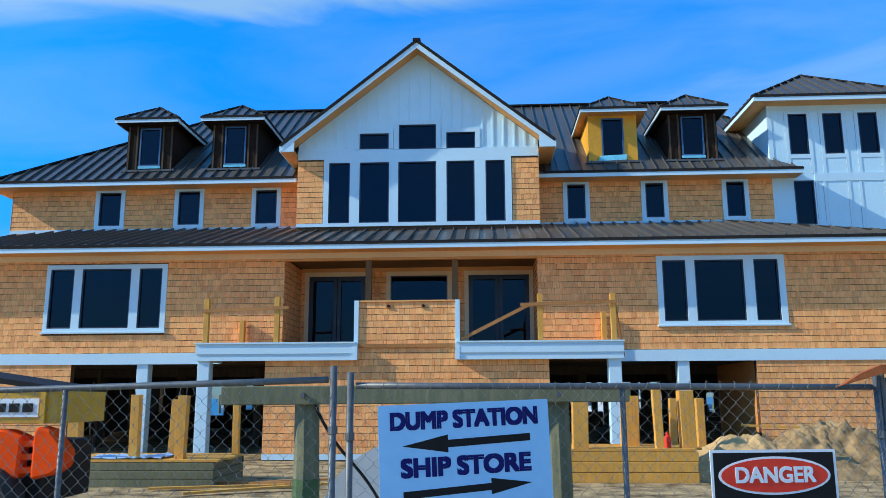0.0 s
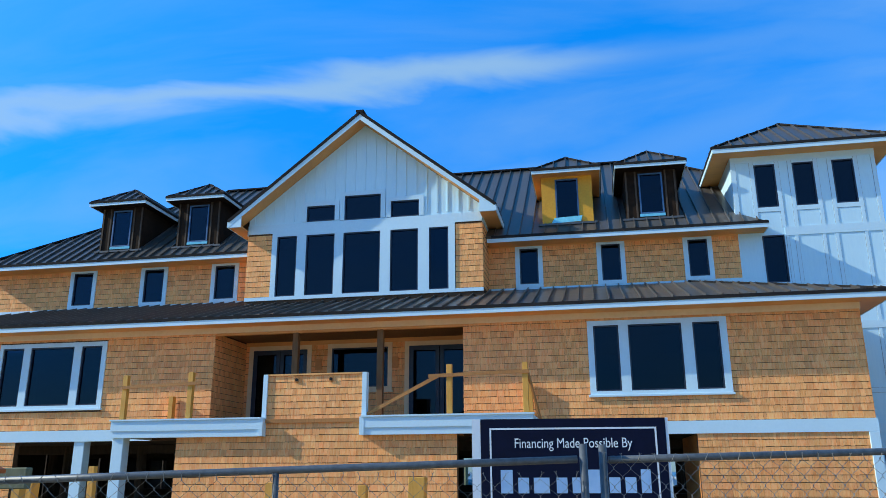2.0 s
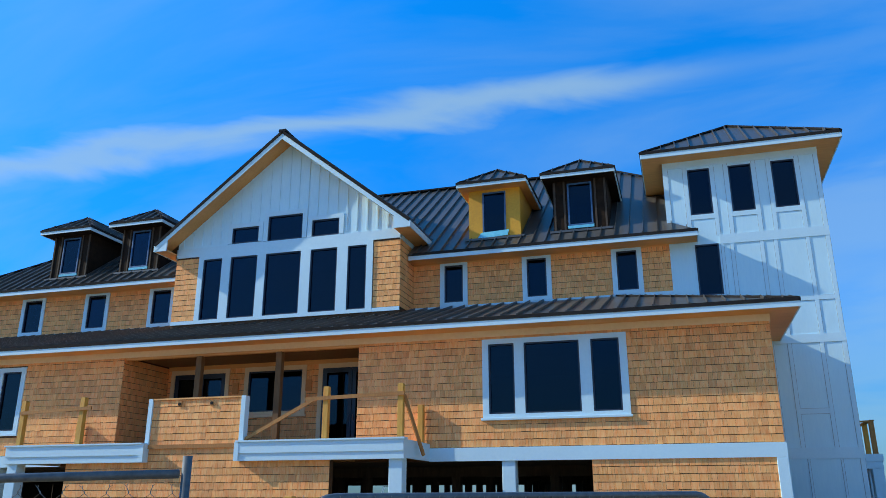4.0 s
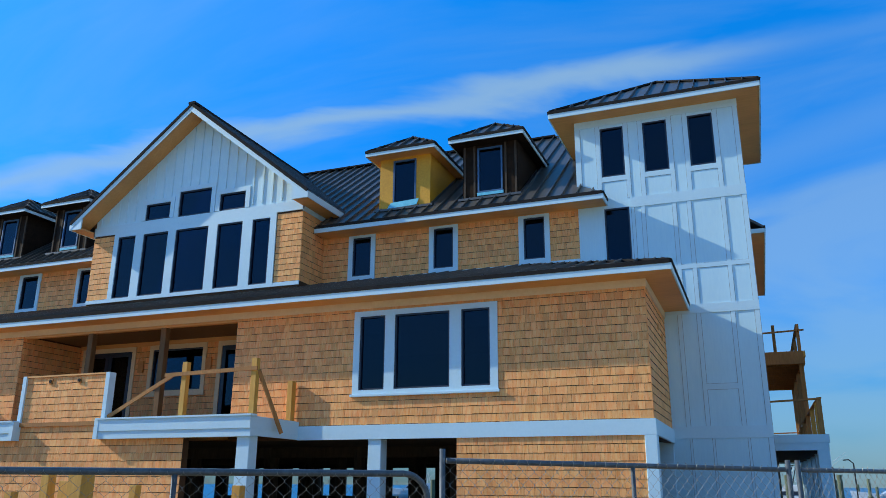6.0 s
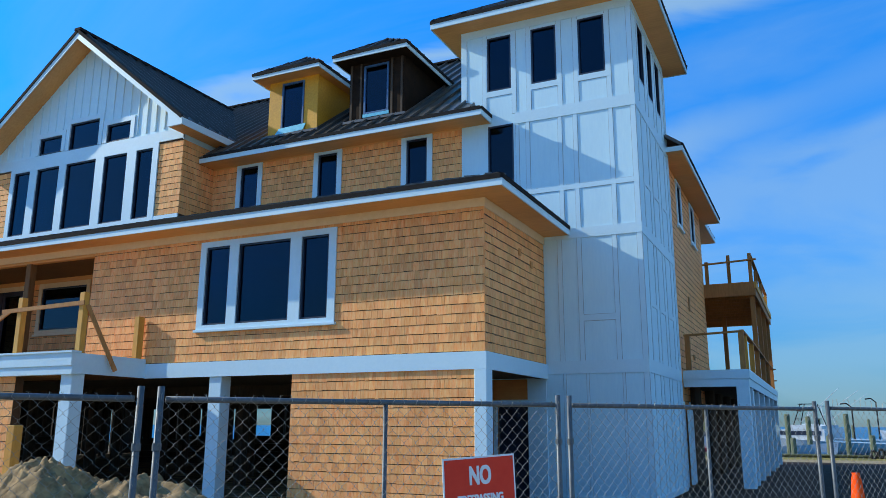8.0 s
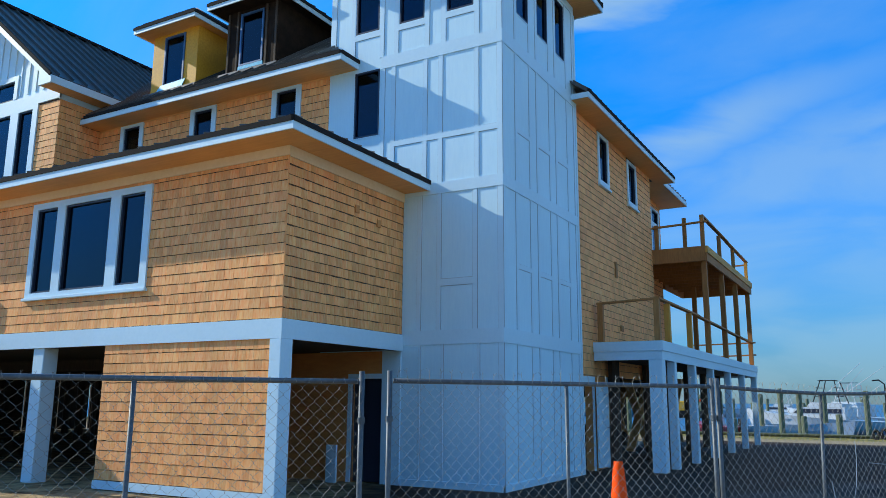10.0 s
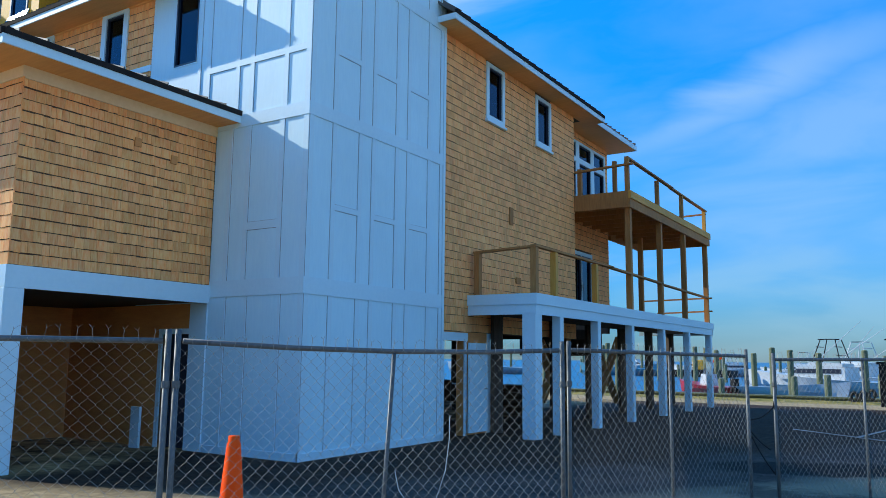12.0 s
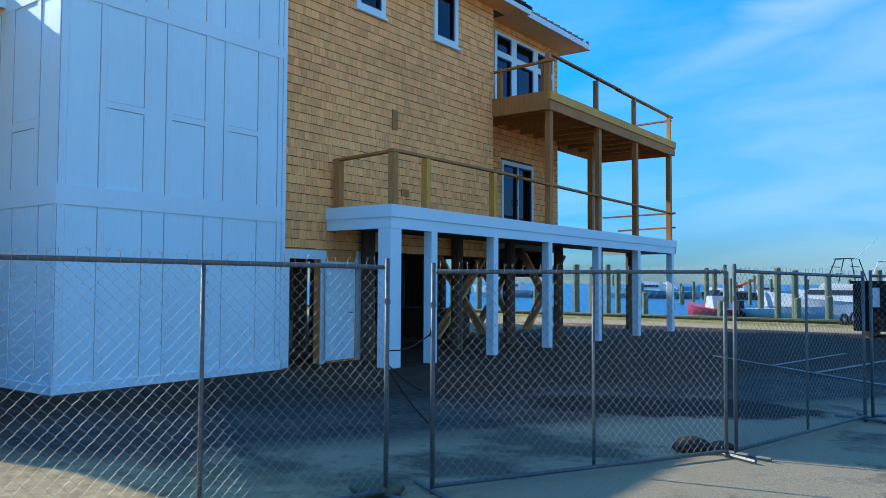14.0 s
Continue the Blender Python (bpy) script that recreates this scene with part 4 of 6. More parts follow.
# great gable
GX, RGZ, GE_Z = -2.18, 13.64, 10.0
GL_X, GR_X, GY = -6.76, 2.42, 24.9
SG = (RGZ - GE_Z) / (GR_X - GX)
WIN = [(-5.22, -4.5), (-4.17, -3.16), (-2.85, -1.56), (-1.21, -0.26), (0.11, 0.76)]
HG = (-5.4, 0.98, 7.3, 9.75)
gw = wall("gable_wall", GAB, -6.3, 1.9, 6.9, 9.66, [HG], SHEATH, house)
shingles(GAB, -6.3, 1.9, 7.42, 9.60, [(-5.42, 1.0, 7.2, 9.8)], gw, seed=21)
TOPW = [(-4.19, -3.18, 10.01, 10.56), (-2.84, -1.56, 9.98, 10.85), (-1.21, -0.23, 9.98, 10.55)]
gm = 1.9 - GX


def gz(x):
    return RGZ - abs(x - GX) * SG - 0.2


bm = bmesh.new()
cols = sorted({-6.3, 1.9, GX, *[q for t in TOPW for q in t[:2]]})
for a, c in zip(cols, cols[1:]):
    m_ = (a + c) / 2
    hole = [t for t in TOPW if t[0] < m_ < t[1]]
    if hole:
        prism(bm, [(a, 25.56, 9.66), (c, 25.56, 9.66), (c, 25.56, hole[0][2]), (a, 25.56, hole[0][2])], (0, 0.2, 0))
    lo = hole[0][3] if hole else 9.66
    prism(bm, [(a, 25.56, lo), (c, 25.56, lo), (c, 25.56, gz(c)), (a, 25.56, gz(a))], (0, 0.2, 0))
bmesh.ops.remove_doubles(bm, verts=bm.verts, dist=0.001)
gu = part("gable_panel", bm, PANEL, house, "white board-and-batten gable")
bm = bmesh.new()
x = -6.3 + 0.2
while x < 1.9:
    hi = gz(x) - 0.03
    lo = 10.05
    for t in TOPW:
        if t[0] - 0.18 < x < t[1] + 0.18:
            lo = t[3] + 0.17
    if hi - lo > 0.1:
        GAB.box(bm, x - 0.025, x + 0.025, 0.0, 0.028, lo, hi)
    x += 0.36
part("batten", bm, PANEL, gu)
window(GAB, HG[0], HG[1], 7.3, 9.66, [(a, b, 7.42, 9.53) for a, b in WIN], house, sill=False, label="tall white-cased five-light gable window")
for t in TOPW:
    window(GAB, t[0] - 0.16, t[1] + 0.16, t[2] - 0.0, t[3] + 0.15, [t], house, sill=False, label="white-cased transom window", proud=0.05)
bm = bmesh.new()
GAB.box(bm, -6.33, 1.93, 0.0, 0.04, 9.66, 9.97)
GAB.box(bm, -6.3, -5.4, 0.0, 0.04, 7.3, 7.42)
GAB.box(bm, 0.98, 1.9, 0.0, 0.04, 7.3, 7.42)
part("band_board", bm, WHITE, house)
for f_ in (Face("x+", 1.9), Face("x-", -6.3)):
    sw = wall("gable_side_wall", f_, 25.76, 26.87, 6.9, 10.0, [], SHEATH, house)
    shingles(f_, 25.56, 26.87, 7.4, 9.62, [], sw, seed=23)
bm = bmesh.new()
box(bm, 1.9, 1.93, 25.52, 27.2, 9.62, 9.97)
box(bm, -6.33, -6.3, 25.52, 27.2, 9.62, 9.97)
part("side_band", bm, WHITE, house)
yb = EY + (GE_Z - EZ) / S2
yr = EY + (RGZ - EZ) / S2
for xe, sx in ((GL_X, 1), (GR_X, -1)):
    roof_plane("gable_roof", [(xe, GY, GE_Z), (xe, yb, GE_Z), (GX, yr, RGZ), (GX, GY, RGZ)], house, (0, 1, 0), (sx, 0, SG), thick=0.06, label="dark bronze gable roof")
    bm = bmesh.new()
    prism(bm, [Vector((xe, GY - 0.03, GE_Z - 0.08)), Vector((GX, GY - 0.03, RGZ - 0.08)), Vector((GX, GY - 0.03, RGZ - 0.28)), Vector((xe, GY - 0.03, GE_Z - 0.24))], (0, 0.03, 0))
    part("rake_board", bm, WHITE, house)
    bm = bmesh.new()
    prism(bm, [(xe, GY, GE_Z - 0.18), (GX, GY, RGZ - 0.2), (GX, 25.56, RGZ - 0.2), (xe, 25.56, GE_Z - 0.18)], (0, 0, 0.06))
    part("rake_soffit", bm, SOFFIT, house)
    bm = bmesh.new()
    box(bm, min(xe, xe - 0.03 * sx), max(xe, xe - 0.03 * sx), GY - 0.03, yb, GE_Z - 0.24, GE_Z - 0.04)
    part("eave_fascia", bm, WHITE, house)
    xw = -6.3 if sx > 0 else 1.9
    bm = bmesh.new()
    box(bm, min(xe, xw), max(xe, xw), GY, yb, GE_Z - 0.23, GE_Z - 0.19)
    part("eave_soffit", bm, SOFFIT, house)
    bm = bmesh.new()
    prism(bm, [(xe, GY - 0.02, GE_Z - 0.24), (xw, GY - 0.02, GE_Z - 0.24), (xw, GY - 0.02, gz(xw) + 0.05), (xe, GY - 0.02, GE_Z - 0.05)], (0, 0.05, 0))
    part("cornice_return", bm, WHITE, house)
    bm = bmesh.new()
    bar(bm, (xe, GY - 0.03, GE_Z - 0.02), (GX, GY - 0.03, RGZ - 0.02), 0.05, 0.10)
    part("drip_edge", bm, EDGE, house)
bm = bmesh.new()
bar(bm, (GX, GY - 0.06, RGZ + 0.03), (GX, yr, RGZ + 0.03), 0.26, 0.08)
part("ridge_cap", bm, EDGE, house)


# dormers
def dormer(cx, body, side_body, label, half=0.86, lean=False):
    """A hipped wall dormer: cheeks, front, window, roof with seams."""
    d = new("dormer")
    d.parent = house
    d.location = (cx, 26.9, 9.78)
    d["label"] = label
    y0, z1 = 26.93, 11.56
    z0 = mz(y0)
    f = Face("y-", y0)
    w0, w1 = cx - 0.39, cx + 0.39
    zb = 9.98
    bm = plate(f, cx - half, cx + half, z0 - 0.05, z1, [(w0, w1, zb, 11.42)], -0.12, 0.0)
    part("front", bm, body, d)
    yb_ = EY + (z1 - EZ) / S2
    for s in (-1, 1):
        x0 = cx + s * half
        bm = bmesh.new()
        prism(bm, [(x0, y0 + 0.12, mz(y0 + 0.12) - 0.03), (x0, yb_, z1 - 0.03), (x0, y0 + 0.12, z1)], (-s * 0.1, 0, 0))
        part("cheek", bm, side_body, d)
    s_ = 0.05
    bm = plate(f, w0, w1, zb, 11.42, [(w0 + s_, w1 - s_, zb + s_, 11.42 - s_)], -0.06, 0.03)
    part("window_frame", bm, BLUEFRAME, d, "blue-filmed window frame")
    bm = bmesh.new()
    f.box(bm, w0 + s_, w1 - s_, -0.03, -0.02, zb + s_, 11.42 - s_)
    part("pane", bm, GLASS, d)
    bm = bmesh.new()
    fl = [(w0 - 0.06, 0.03, zb + 0.05), (w1 + 0.1, 0.03, zb + 0.09), (w1 + 0.05, 0.08, zb - 0.12), (w0 - 0.16, 0.09, zb - 0.16)]
    if body is not WRAP:
        prism(bm, [f.p(*q) for q in fl], (0, 0.02, 0))
        part("flashing_film", bm, FLASH, d, "loose blue flashing film under the window")
    else:
        f.box(bm, w0 - 0.02, w1 + 0.02, 0.0, 0.03, zb - 0.09, zb + 0.005)
        part("flashing_film", bm, FLASH, d, "strip of blue flashing under the window")
        # torn wrap and battens at the corners
        bm = bmesh.new()
        for u in (cx - half + 0.06, w0 - 0.1, w1 + 0.1, cx + half - 0.06):
            f.box(bm, u - 0.03, u + 0.03, 0.0, 0.03, z0, z1 - 0.05)
        part("corner_batten", bm, PILE, d)
    bm = bmesh.new()
    f.box(bm, cx - half - 0.12, cx + half + 0.12, -0.02, 0.14, z0 - 0.06, z0 + 0.01)
    part("apron", bm, ROOF, d)
    # hipped roof
    e0, e1, ye, ez, pz = cx - 1.14, cx + 1.14, 26.5, 11.68, 12.45
    yp = 27.55
    ybk = EY + (ez - EZ) / S2 + 0.05
    ypk = EY + (pz - EZ) / S2 + 0.05
    polys = ([(e0, ye, ez), (e1, ye, ez), (cx, yp, pz)], [(e0, ybk, ez), (e0, ye, ez), (cx, yp, pz), (cx, ypk, pz)], [(e1, ye, ez), (e1, ybk, ez), (cx, ypk, pz), (cx, yp, pz)])
    bm = bmesh.new()
    for q in polys:
        prism(bm, q, (0, 0, -0.05))
    bmesh.ops.remove_doubles(bm, verts=bm.verts, dist=0.001)
    r = part("roof", bm, ROOF, d)
    seams_on(r, polys[0], (1, 0, 0), (0, yp - ye, pz - ez), 0.40, start=0.34)
    seams_on(r, polys[1], (0, -1, 0), (cx - e0, 0, pz - ez), 0.42)
    seams_on(r, polys[2], (0, 1, 0), (cx - e1, 0, pz - ez), 0.42)
    bm = bmesh.new()
    box(bm, e0, e1, ye - 0.03, ye, ez - 0.17, ez - 0.055)
    box(bm, e0 - 0.03, e0, ye - 0.03, ybk, ez - 0.17, ez - 0.055)
    box(bm, e1, e1 + 0.03, ye - 0.03, ybk, ez - 0.17, ez - 0.055)
    part("fascia", bm, WHITE, d)
    bm = bmesh.new()
    box(bm, e0, e1, ye, ybk - 0.15, ez - 0.16, ez - 0.12)
    part("soffit", bm, SOFFIT if body is not WRAP else WRAP, d)
    bm = bmesh.new()
    for a in ((e0, ye), (e1, ye)):
        bar(bm, (a[0], a[1], ez + 0.02), (cx, yp, pz + 0.02), 0.1, 0.05)
    bar(bm, (cx, yp, pz + 0.02), (cx, ypk, pz + 0.02), 0.14, 0.05)
    part("hip_cap", bm, EDGE, d)
    bm = bmesh.new()
    bar(bm, (e0 - 0.04, ye - 0.03, ez - 0.02), (e1 + 0.04, ye - 0.03, ez - 0.02), 0.05, 0.08)
    for q in (e0 - 0.03, e1 + 0.03):
        bar(bm, (q, ye, ez - 0.02), (q, ybk, ez - 0.02), 0.05, 0.08)
    part("drip_edge", bm, EDGE, d)


dormer(4.65, OSB, OSB, "yellow sheathed dormer with a hipped metal roof")
for c in (7.45, -8.98, -12.15):
    dormer(c, WRAP, WRAP, "dark-wrapped unfinished dormer with a hipped metal roof")

# stair tower
TWIN = [(10.77, 11.42), (11.96, 12.61), (13.17, 13.82)]
THOLES = [(a, b, 9.93, 11.41) for a, b in TWIN] + [(10.78, 11.46, 7.42, 8.98)]
tw = wall("tower_front", UP, 10.05, 14.46, 2.66, 11.75, THOLES, PANEL, house, label="white panelled stair tower")
wall("tower_front", UP, 12.15, 14.46, 0.0, 2.66, [], PANEL, house)
SWIN = [(27.62, 28.25), (28.75, 29.4), (29.9, 30.5)]
ts = wall("tower_side", TOW_R, 27.07, 31.2, 0.0, 11.75, [(a, b, 9.93, 11.41) for a, b in SWIN], PANEL, house)
wall("tower_side", TOW_L, 27.07, 31.2, 8.6, 11.75, [], PANEL, house)
wall("tower_back", Face("y+", 31.2), 10.25, 14.26, 2.66, 11.75, [], PANEL, house)
for face, wins in ((UP, TWIN), (TOW_R, SWIN)):
    for a, b in wins:
        window(face, a - 0.02, b + 0.02, 9.91, 11.43, [(a, b, 9.93, 11.41)], house, sill=False, label="dark tower window set in white panelling", proud=0.012)
window(UP, 10.76, 11.48, 7.40, 9.0, [(10.78, 11.46, 7.42, 8.98)], house, sill=False, label="dark tower window set in white panelling", proud=0.012)
bm = bmesh.new()
for z0_, z1_ in ((2.76, 3.05), (5.88, 6.12), (8.95, 9.24), (11.5, 11.72)):
    UP.box(bm, 12.17 if z0_ < 6 else (10.05 if z0_ > 9.0 else 11.5), 14.485, 0.0, 0.024, z0_, z1_)
    TOW_R.box(bm, 26.85, 31.2, 0.0, 0.024, z0_, z1_)
UP.box(bm, 12.17, 14.5, 0.0, 0.03, 0.0, 0.13)
TOW_R.box(bm, 26.84, 31.2, 0.0, 0.03, 0.0, 0.13)
part("tower_band", bm, WHITE, house, "white band boards round the tower")
bm = bmesh.new()
T = 0.017
# thin grey strips that paint the shade along the board edges
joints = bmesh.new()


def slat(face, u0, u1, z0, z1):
    """A flat trim board on the tower with a thin strip of painted joint shade along its edges."""
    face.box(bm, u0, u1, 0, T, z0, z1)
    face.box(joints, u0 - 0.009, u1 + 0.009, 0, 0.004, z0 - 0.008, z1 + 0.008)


BAYS_F = {0: (12.56, 13.09, 13.9), 1: (12.5, 12.97, 13.80), 2: (11.78, 12.60, 12.98, 13.84), 3: ()}
for i, (za, zb) in enumerate(((0.13, 2.76), (3.05, 5.88), (6.12, 8.95), (9.24, 11.5))):
    for u in BAYS_F[i]:
        w_ = 0.10
        if i > 0:
            slat(UP, u, u + w_, za, zb)
        else:
            slat(UP, u, u + 0.05, za, zb)
    if i == 3:
        for a, b in TWIN:
            slat(UP, a - 0.13, a - 0.02, za, zb)
            slat(UP, b + 0.02, b + 0.13, za, zb)
            slat(UP, a - 0.02, b + 0.02, 9.78, 9.91)
    slat(UP, 14.36, 14.475, za, zb)
    if i:
        slat(UP, 10.05 if i == 3 else 11.52, 10.2 if i == 3 else 11.6, max(za, 7.0), zb)
    ub = (26.87, 27.55, 28.30, 28.70, 29.46, 29.86, 30.62, 31.1)
    for k, u in enumerate(ub):
        slat(TOW_R, u - (0.0 if k == 0 else 0.05), u + (0.12 if k == 0 else 0.05), za, zb)
for a, b in ((11.88, 12.60), (12.70, 12.98), (13.08, 13.84), (13.94, 14.36)):
    slat(UP, a, b, 7.08, 7.2)
slat(UP, 13.07, 13.80, 3.94, 4.08)
for a, b in ((27.6, 28.25), (28.75, 29.41), (29.91, 30.57)):
    for z in (4.30, 7.2):
        slat(TOW_R, a, b, z, z + 0.10)
part("joint", joints, JOINT_SHADE, house, "thin grey lines of painted joint shade round the tower panels")
part("tower_batten", bm, WHITE, house)
# tower roof
tx0, tx1, ty0, ty1, tz = 9.44, 15.08, 26.27, 31.8, 11.9
tp = (12.26, 29.03, 13.72)
polys = ([(tx0, ty0, tz), (tx1, ty0, tz), tp], [(tx1, ty0, tz), (tx1, ty1, tz), tp], [(tx1, ty1, tz), (tx0, ty1, tz), tp], [(tx0, ty1, tz), (tx0, ty0, tz), tp])
ups = ((0, tp[1] - ty0, tp[2] - tz), (tp[0] - tx1, 0, tp[2] - tz), (0, tp[1] - ty1, tp[2] - tz), (tp[0] - tx0, 0, tp[2] - tz))
for q, e, u in zip(polys, ((1, 0, 0), (0, 1, 0), (1, 0, 0), (0, 1, 0)), ups):
    roof_plane("tower_roof", q, house, e, u, label="dark bronze pyramid roof")
bm = bmesh.new()
for a, b in (((tx0, ty0), (tx1, ty0)), ((tx1, ty0), (tx1, ty1)), ((tx1, ty1), (tx0, ty1)), ((tx0, ty1), (tx0, ty0))):
    bar(bm, (*a, tz - 0.135), (*b, tz - 0.135), 0.03, 0.14)
part("eave_fascia", bm, WHITE, house)
bm = bmesh.new()
for a, b in (((tx0, ty0), (tx1, ty0)), ((tx1, ty0), (tx1, ty1)), ((tx1, ty1), (tx0, ty1)), ((tx0, ty1), (tx0, ty0))):
    bar(bm, (*a, tz - 0.02), (*b, tz - 0.02), 0.07, 0.09)
part("drip_edge", bm, EDGE, house)
bm = bmesh.new()
for a in ((tx0, ty0), (tx1, ty0), (tx1, ty1), (tx0, ty1)):
    bar(bm, (*a, tz + 0.02), (tp[0], tp[1], tp[2] + 0.03), 0.14, 0.05)
part("hip_cap", bm, EDGE, house)
one("eave_soffit", SOFFIT, house, tx0, tx1, ty0, ty1, tz - 0.19, tz - 0.15)

# right-hand side wall
SWH = [(33.32, 34.27, 7.55, 9.03), (36.1, 37.1, 7.57, 9.0)]
sr = wall("side_wall", SIDE_R, 31.2, 38.8, 2.3, 9.25, SWH, SHEATH, house)
shingles(SIDE_R, 31.2, 38.8, 2.3, 9.08, SWH, sr, seed=25)
for w in SWH:
    window(SIDE_R, *w, [(w[0] + 0.13, w[1] - 0.13, w[2] + 0.13, w[3] - 0.1)], house, label="white-cased side window")
bm = bmesh.new()
TOW_R.box(bm, 31.16, 31.25, -0.14, 0.03, 0.0, 11.5)
SIDE_R.box(bm, 31.2, 32.5, 0.0, 0.03, 2.1, 2.28)
SIDE_R.box(bm, 31.2, 31.5, 0.0, 0.03, 0.0, 2.1)
SIDE_R.box(bm, 32.36, 32.46, 0.0, 0.03, 0.0, 2.1)
SIDE_R.box(bm, 33.42, 33.55, -0.1, 0.035, 0.0, 2.3)
part("door_casing", bm, WHITE, house)
gs = wall("ground_side_wall", SIDE_R, 31.2, 33.5, 0.0, 2.3, [(31.5, 32.38, 0.0, 2.1)], PLY, house)
sd = one("side_door", WHITE, house, 14.40, 14.445, 32.42, 33.25, 0.06, 2.06, label="white door leaf standing open")
bm = bmesh.new()
tube(bm, [(14.44, 33.12, 1.02), (14.52, 33.12, 1.02), (14.52, 33.0, 1.02)], 0.012, 6)
part("handle", bm, GALV, sd)
bm = bmesh.new()
SIDE_R.box(bm, 34.55, 34.73, 0.0, 0.04, 5.1, 5.55)
SIDE_R.box(bm, 34.9, 35.15, 0.0, 0.04, 3.62, 3.78)
part("vent_block", bm, OLDPINE, house)
# recess with terrace doors
RD1 = (41.0, 42.9, 3.15, 5.35)
RD2 = (40.6, 44.3, 6.6, 9.2)
rw_ = wall("recess_wall", REC_R, 38.8, 44.6, 2.66, 9.6, [RD1, RD2], SHEATH, house)
shingles(REC_R, 38.8, 44.6, 3.1, 9.49, [RD1, RD2], rw_, seed=27)
d = window(REC_R, *RD1, [(41.1, 41.93, 3.25, 5.23), (41.97, 42.8, 3.25, 5.23)], house, sill=False, name="french_door", label="navy glazed double door to the lower terrace")
for u in (41.88, 42.02):
    bm = bmesh.new()
    tube(bm, [REC_R.p(u, 0.02, 4.0), REC_R.p(u, 0.06, 4.02), REC_R.p(u, 0.06, 4.2), REC_R.p(u, 0.02, 4.22)], 0.014, 6)
    part("handle", bm, GALV, d)
window(REC_R, *RD2, [(a, b, z0_, z1_) for a, b in ((40.72, 41.55), (41.85, 42.9), (43.2, 44.18)) for z0_, z1_ in ((6.65, 8.45), (8.62, 9.12))], house, sill=False, name="french_door", label="white-framed terrace doors with transoms")
one("recess_cheek", SHEATH, house, 13.0, 14.3, 38.6, 38.8, 2.66, 9.25)
wall("rear_wall", Face("y+", 44.6), LEFT_X, 13.2, 2.66, 9.4, [], SHEATH, house)
wall("left_wall", Face("x-", LEFT_X), 23.37, 44.4, 2.66, 6.2, [], SHEATH, house)
roof_plane("rear_roof", [(14.2, 39.7, 9.68), (14.2, 45.0, 9.68), (9.0, 42.5, 9.68 + 5.2 * 0.5), (9.0, 39.7, 9.68 + 5.2 * 0.5)], house, (0, 1, 0), (-1, 0, 0.5))
bm = bmesh.new()
box(bm, 14.2, 14.23, 39.7, 45.0, 9.48, 9.65)
box(bm, 9.0, 14.23, 45.0, 45.03, 9.48, 9.65)
part("eave_fascia", bm, WHITE, house)
one("eave_soffit", SOFFIT, house, 9.0, 14.2, 39.75, 45.0, 9.49, 9.53)
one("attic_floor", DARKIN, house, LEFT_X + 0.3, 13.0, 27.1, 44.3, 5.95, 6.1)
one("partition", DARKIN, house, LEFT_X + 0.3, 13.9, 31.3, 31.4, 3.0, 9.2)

# side terraces on posts
terrace = thing("side_terrace", "white-trimmed lower terrace on square posts beside the house", "deck", (15.2, 40.0, 0))
one("floor_boards", OLDPINE, terrace, 14.34, 16.0, 32.6, 47.9, 3.05, 3.14)
bm = bmesh.new()
box(bm, 16.0, 16.06, 32.5, 47.95, 2.68, 2.9)
box(bm, 16.0, 16.09, 32.47, 47.98, 2.9, 3.14)
box(bm, 14.34, 16.0, 32.5, 32.56, 2.68, 2.9)
box(bm, 14.34, 16.0, 32.47, 32.56, 2.9, 3.14)
box(bm, 13.2, 16.06, 47.9, 47.96, 2.68, 3.14)
part("fascia", bm, WHITE, terrace)
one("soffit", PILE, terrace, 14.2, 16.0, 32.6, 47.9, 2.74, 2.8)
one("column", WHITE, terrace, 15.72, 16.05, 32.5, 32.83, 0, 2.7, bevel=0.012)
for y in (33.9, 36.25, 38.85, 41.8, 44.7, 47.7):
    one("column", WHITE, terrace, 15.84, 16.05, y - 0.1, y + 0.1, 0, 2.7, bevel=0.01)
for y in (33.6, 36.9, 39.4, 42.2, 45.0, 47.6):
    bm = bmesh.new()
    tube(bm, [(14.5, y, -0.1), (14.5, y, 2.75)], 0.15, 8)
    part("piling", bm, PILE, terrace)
for y in (32.7, 33.75, 36.3):
    one("rail_post", PINE if y > 33 else OLDPINE, terrace, 15.86, 16.0, y - 0.07, y + 0.07, 3.1, 4.18)
one("rail_post", OLDPINE, terrace, 14.42, 14.56, 32.62, 32.76, 3.1, 4.12)
for a, b in (((14.4, 32.68, 4.14), (15.98, 32.68, 4.2)), ((15.95, 32.6, 4.21), (15.95, 37.5, 4.22)), ((15.95, 37.3, 4.2), (15.95, 42.0, 4.16)), ((15.95, 41.8, 4.14), (15.95, 48.0, 4.10)), ((13.4, 47.8, 4.05), (16.1, 47.8, 4.1)), ((14.0, 47.8, 3.55), (16.1, 47.8, 3.6))):
    bm = bmesh.new()
    bar(bm, a, b, 0.13, 0.05)
    part("top_rail", bm, OLDPINE, terrace)
upper = thing("upper_terrace", "raw timber upper terrace on tall posts beside the house", "deck", (15.2, 43.0, 3.14))
one("floor_boards", OLDPINE, upper, 13.2, 16.05, 38.85, 47.9, 6.5, 6.6)
bm = bmesh.new()
box(bm, 16.02, 16.1, 38.75, 47.95, 6.38, 6.6)
part("rim_board", bm, PINE, upper)
bm = bmesh.new()
box(bm, 16.0, 16.06, 38.78, 47.93, 6.12, 6.38)
box(bm, 14.3, 16.02, 38.75, 38.82, 6.12, 6.6)
box(bm, 13.2, 16.02, 47.86, 47.93, 6.12, 6.6)
part("beam", bm, OLDPINE, upper)
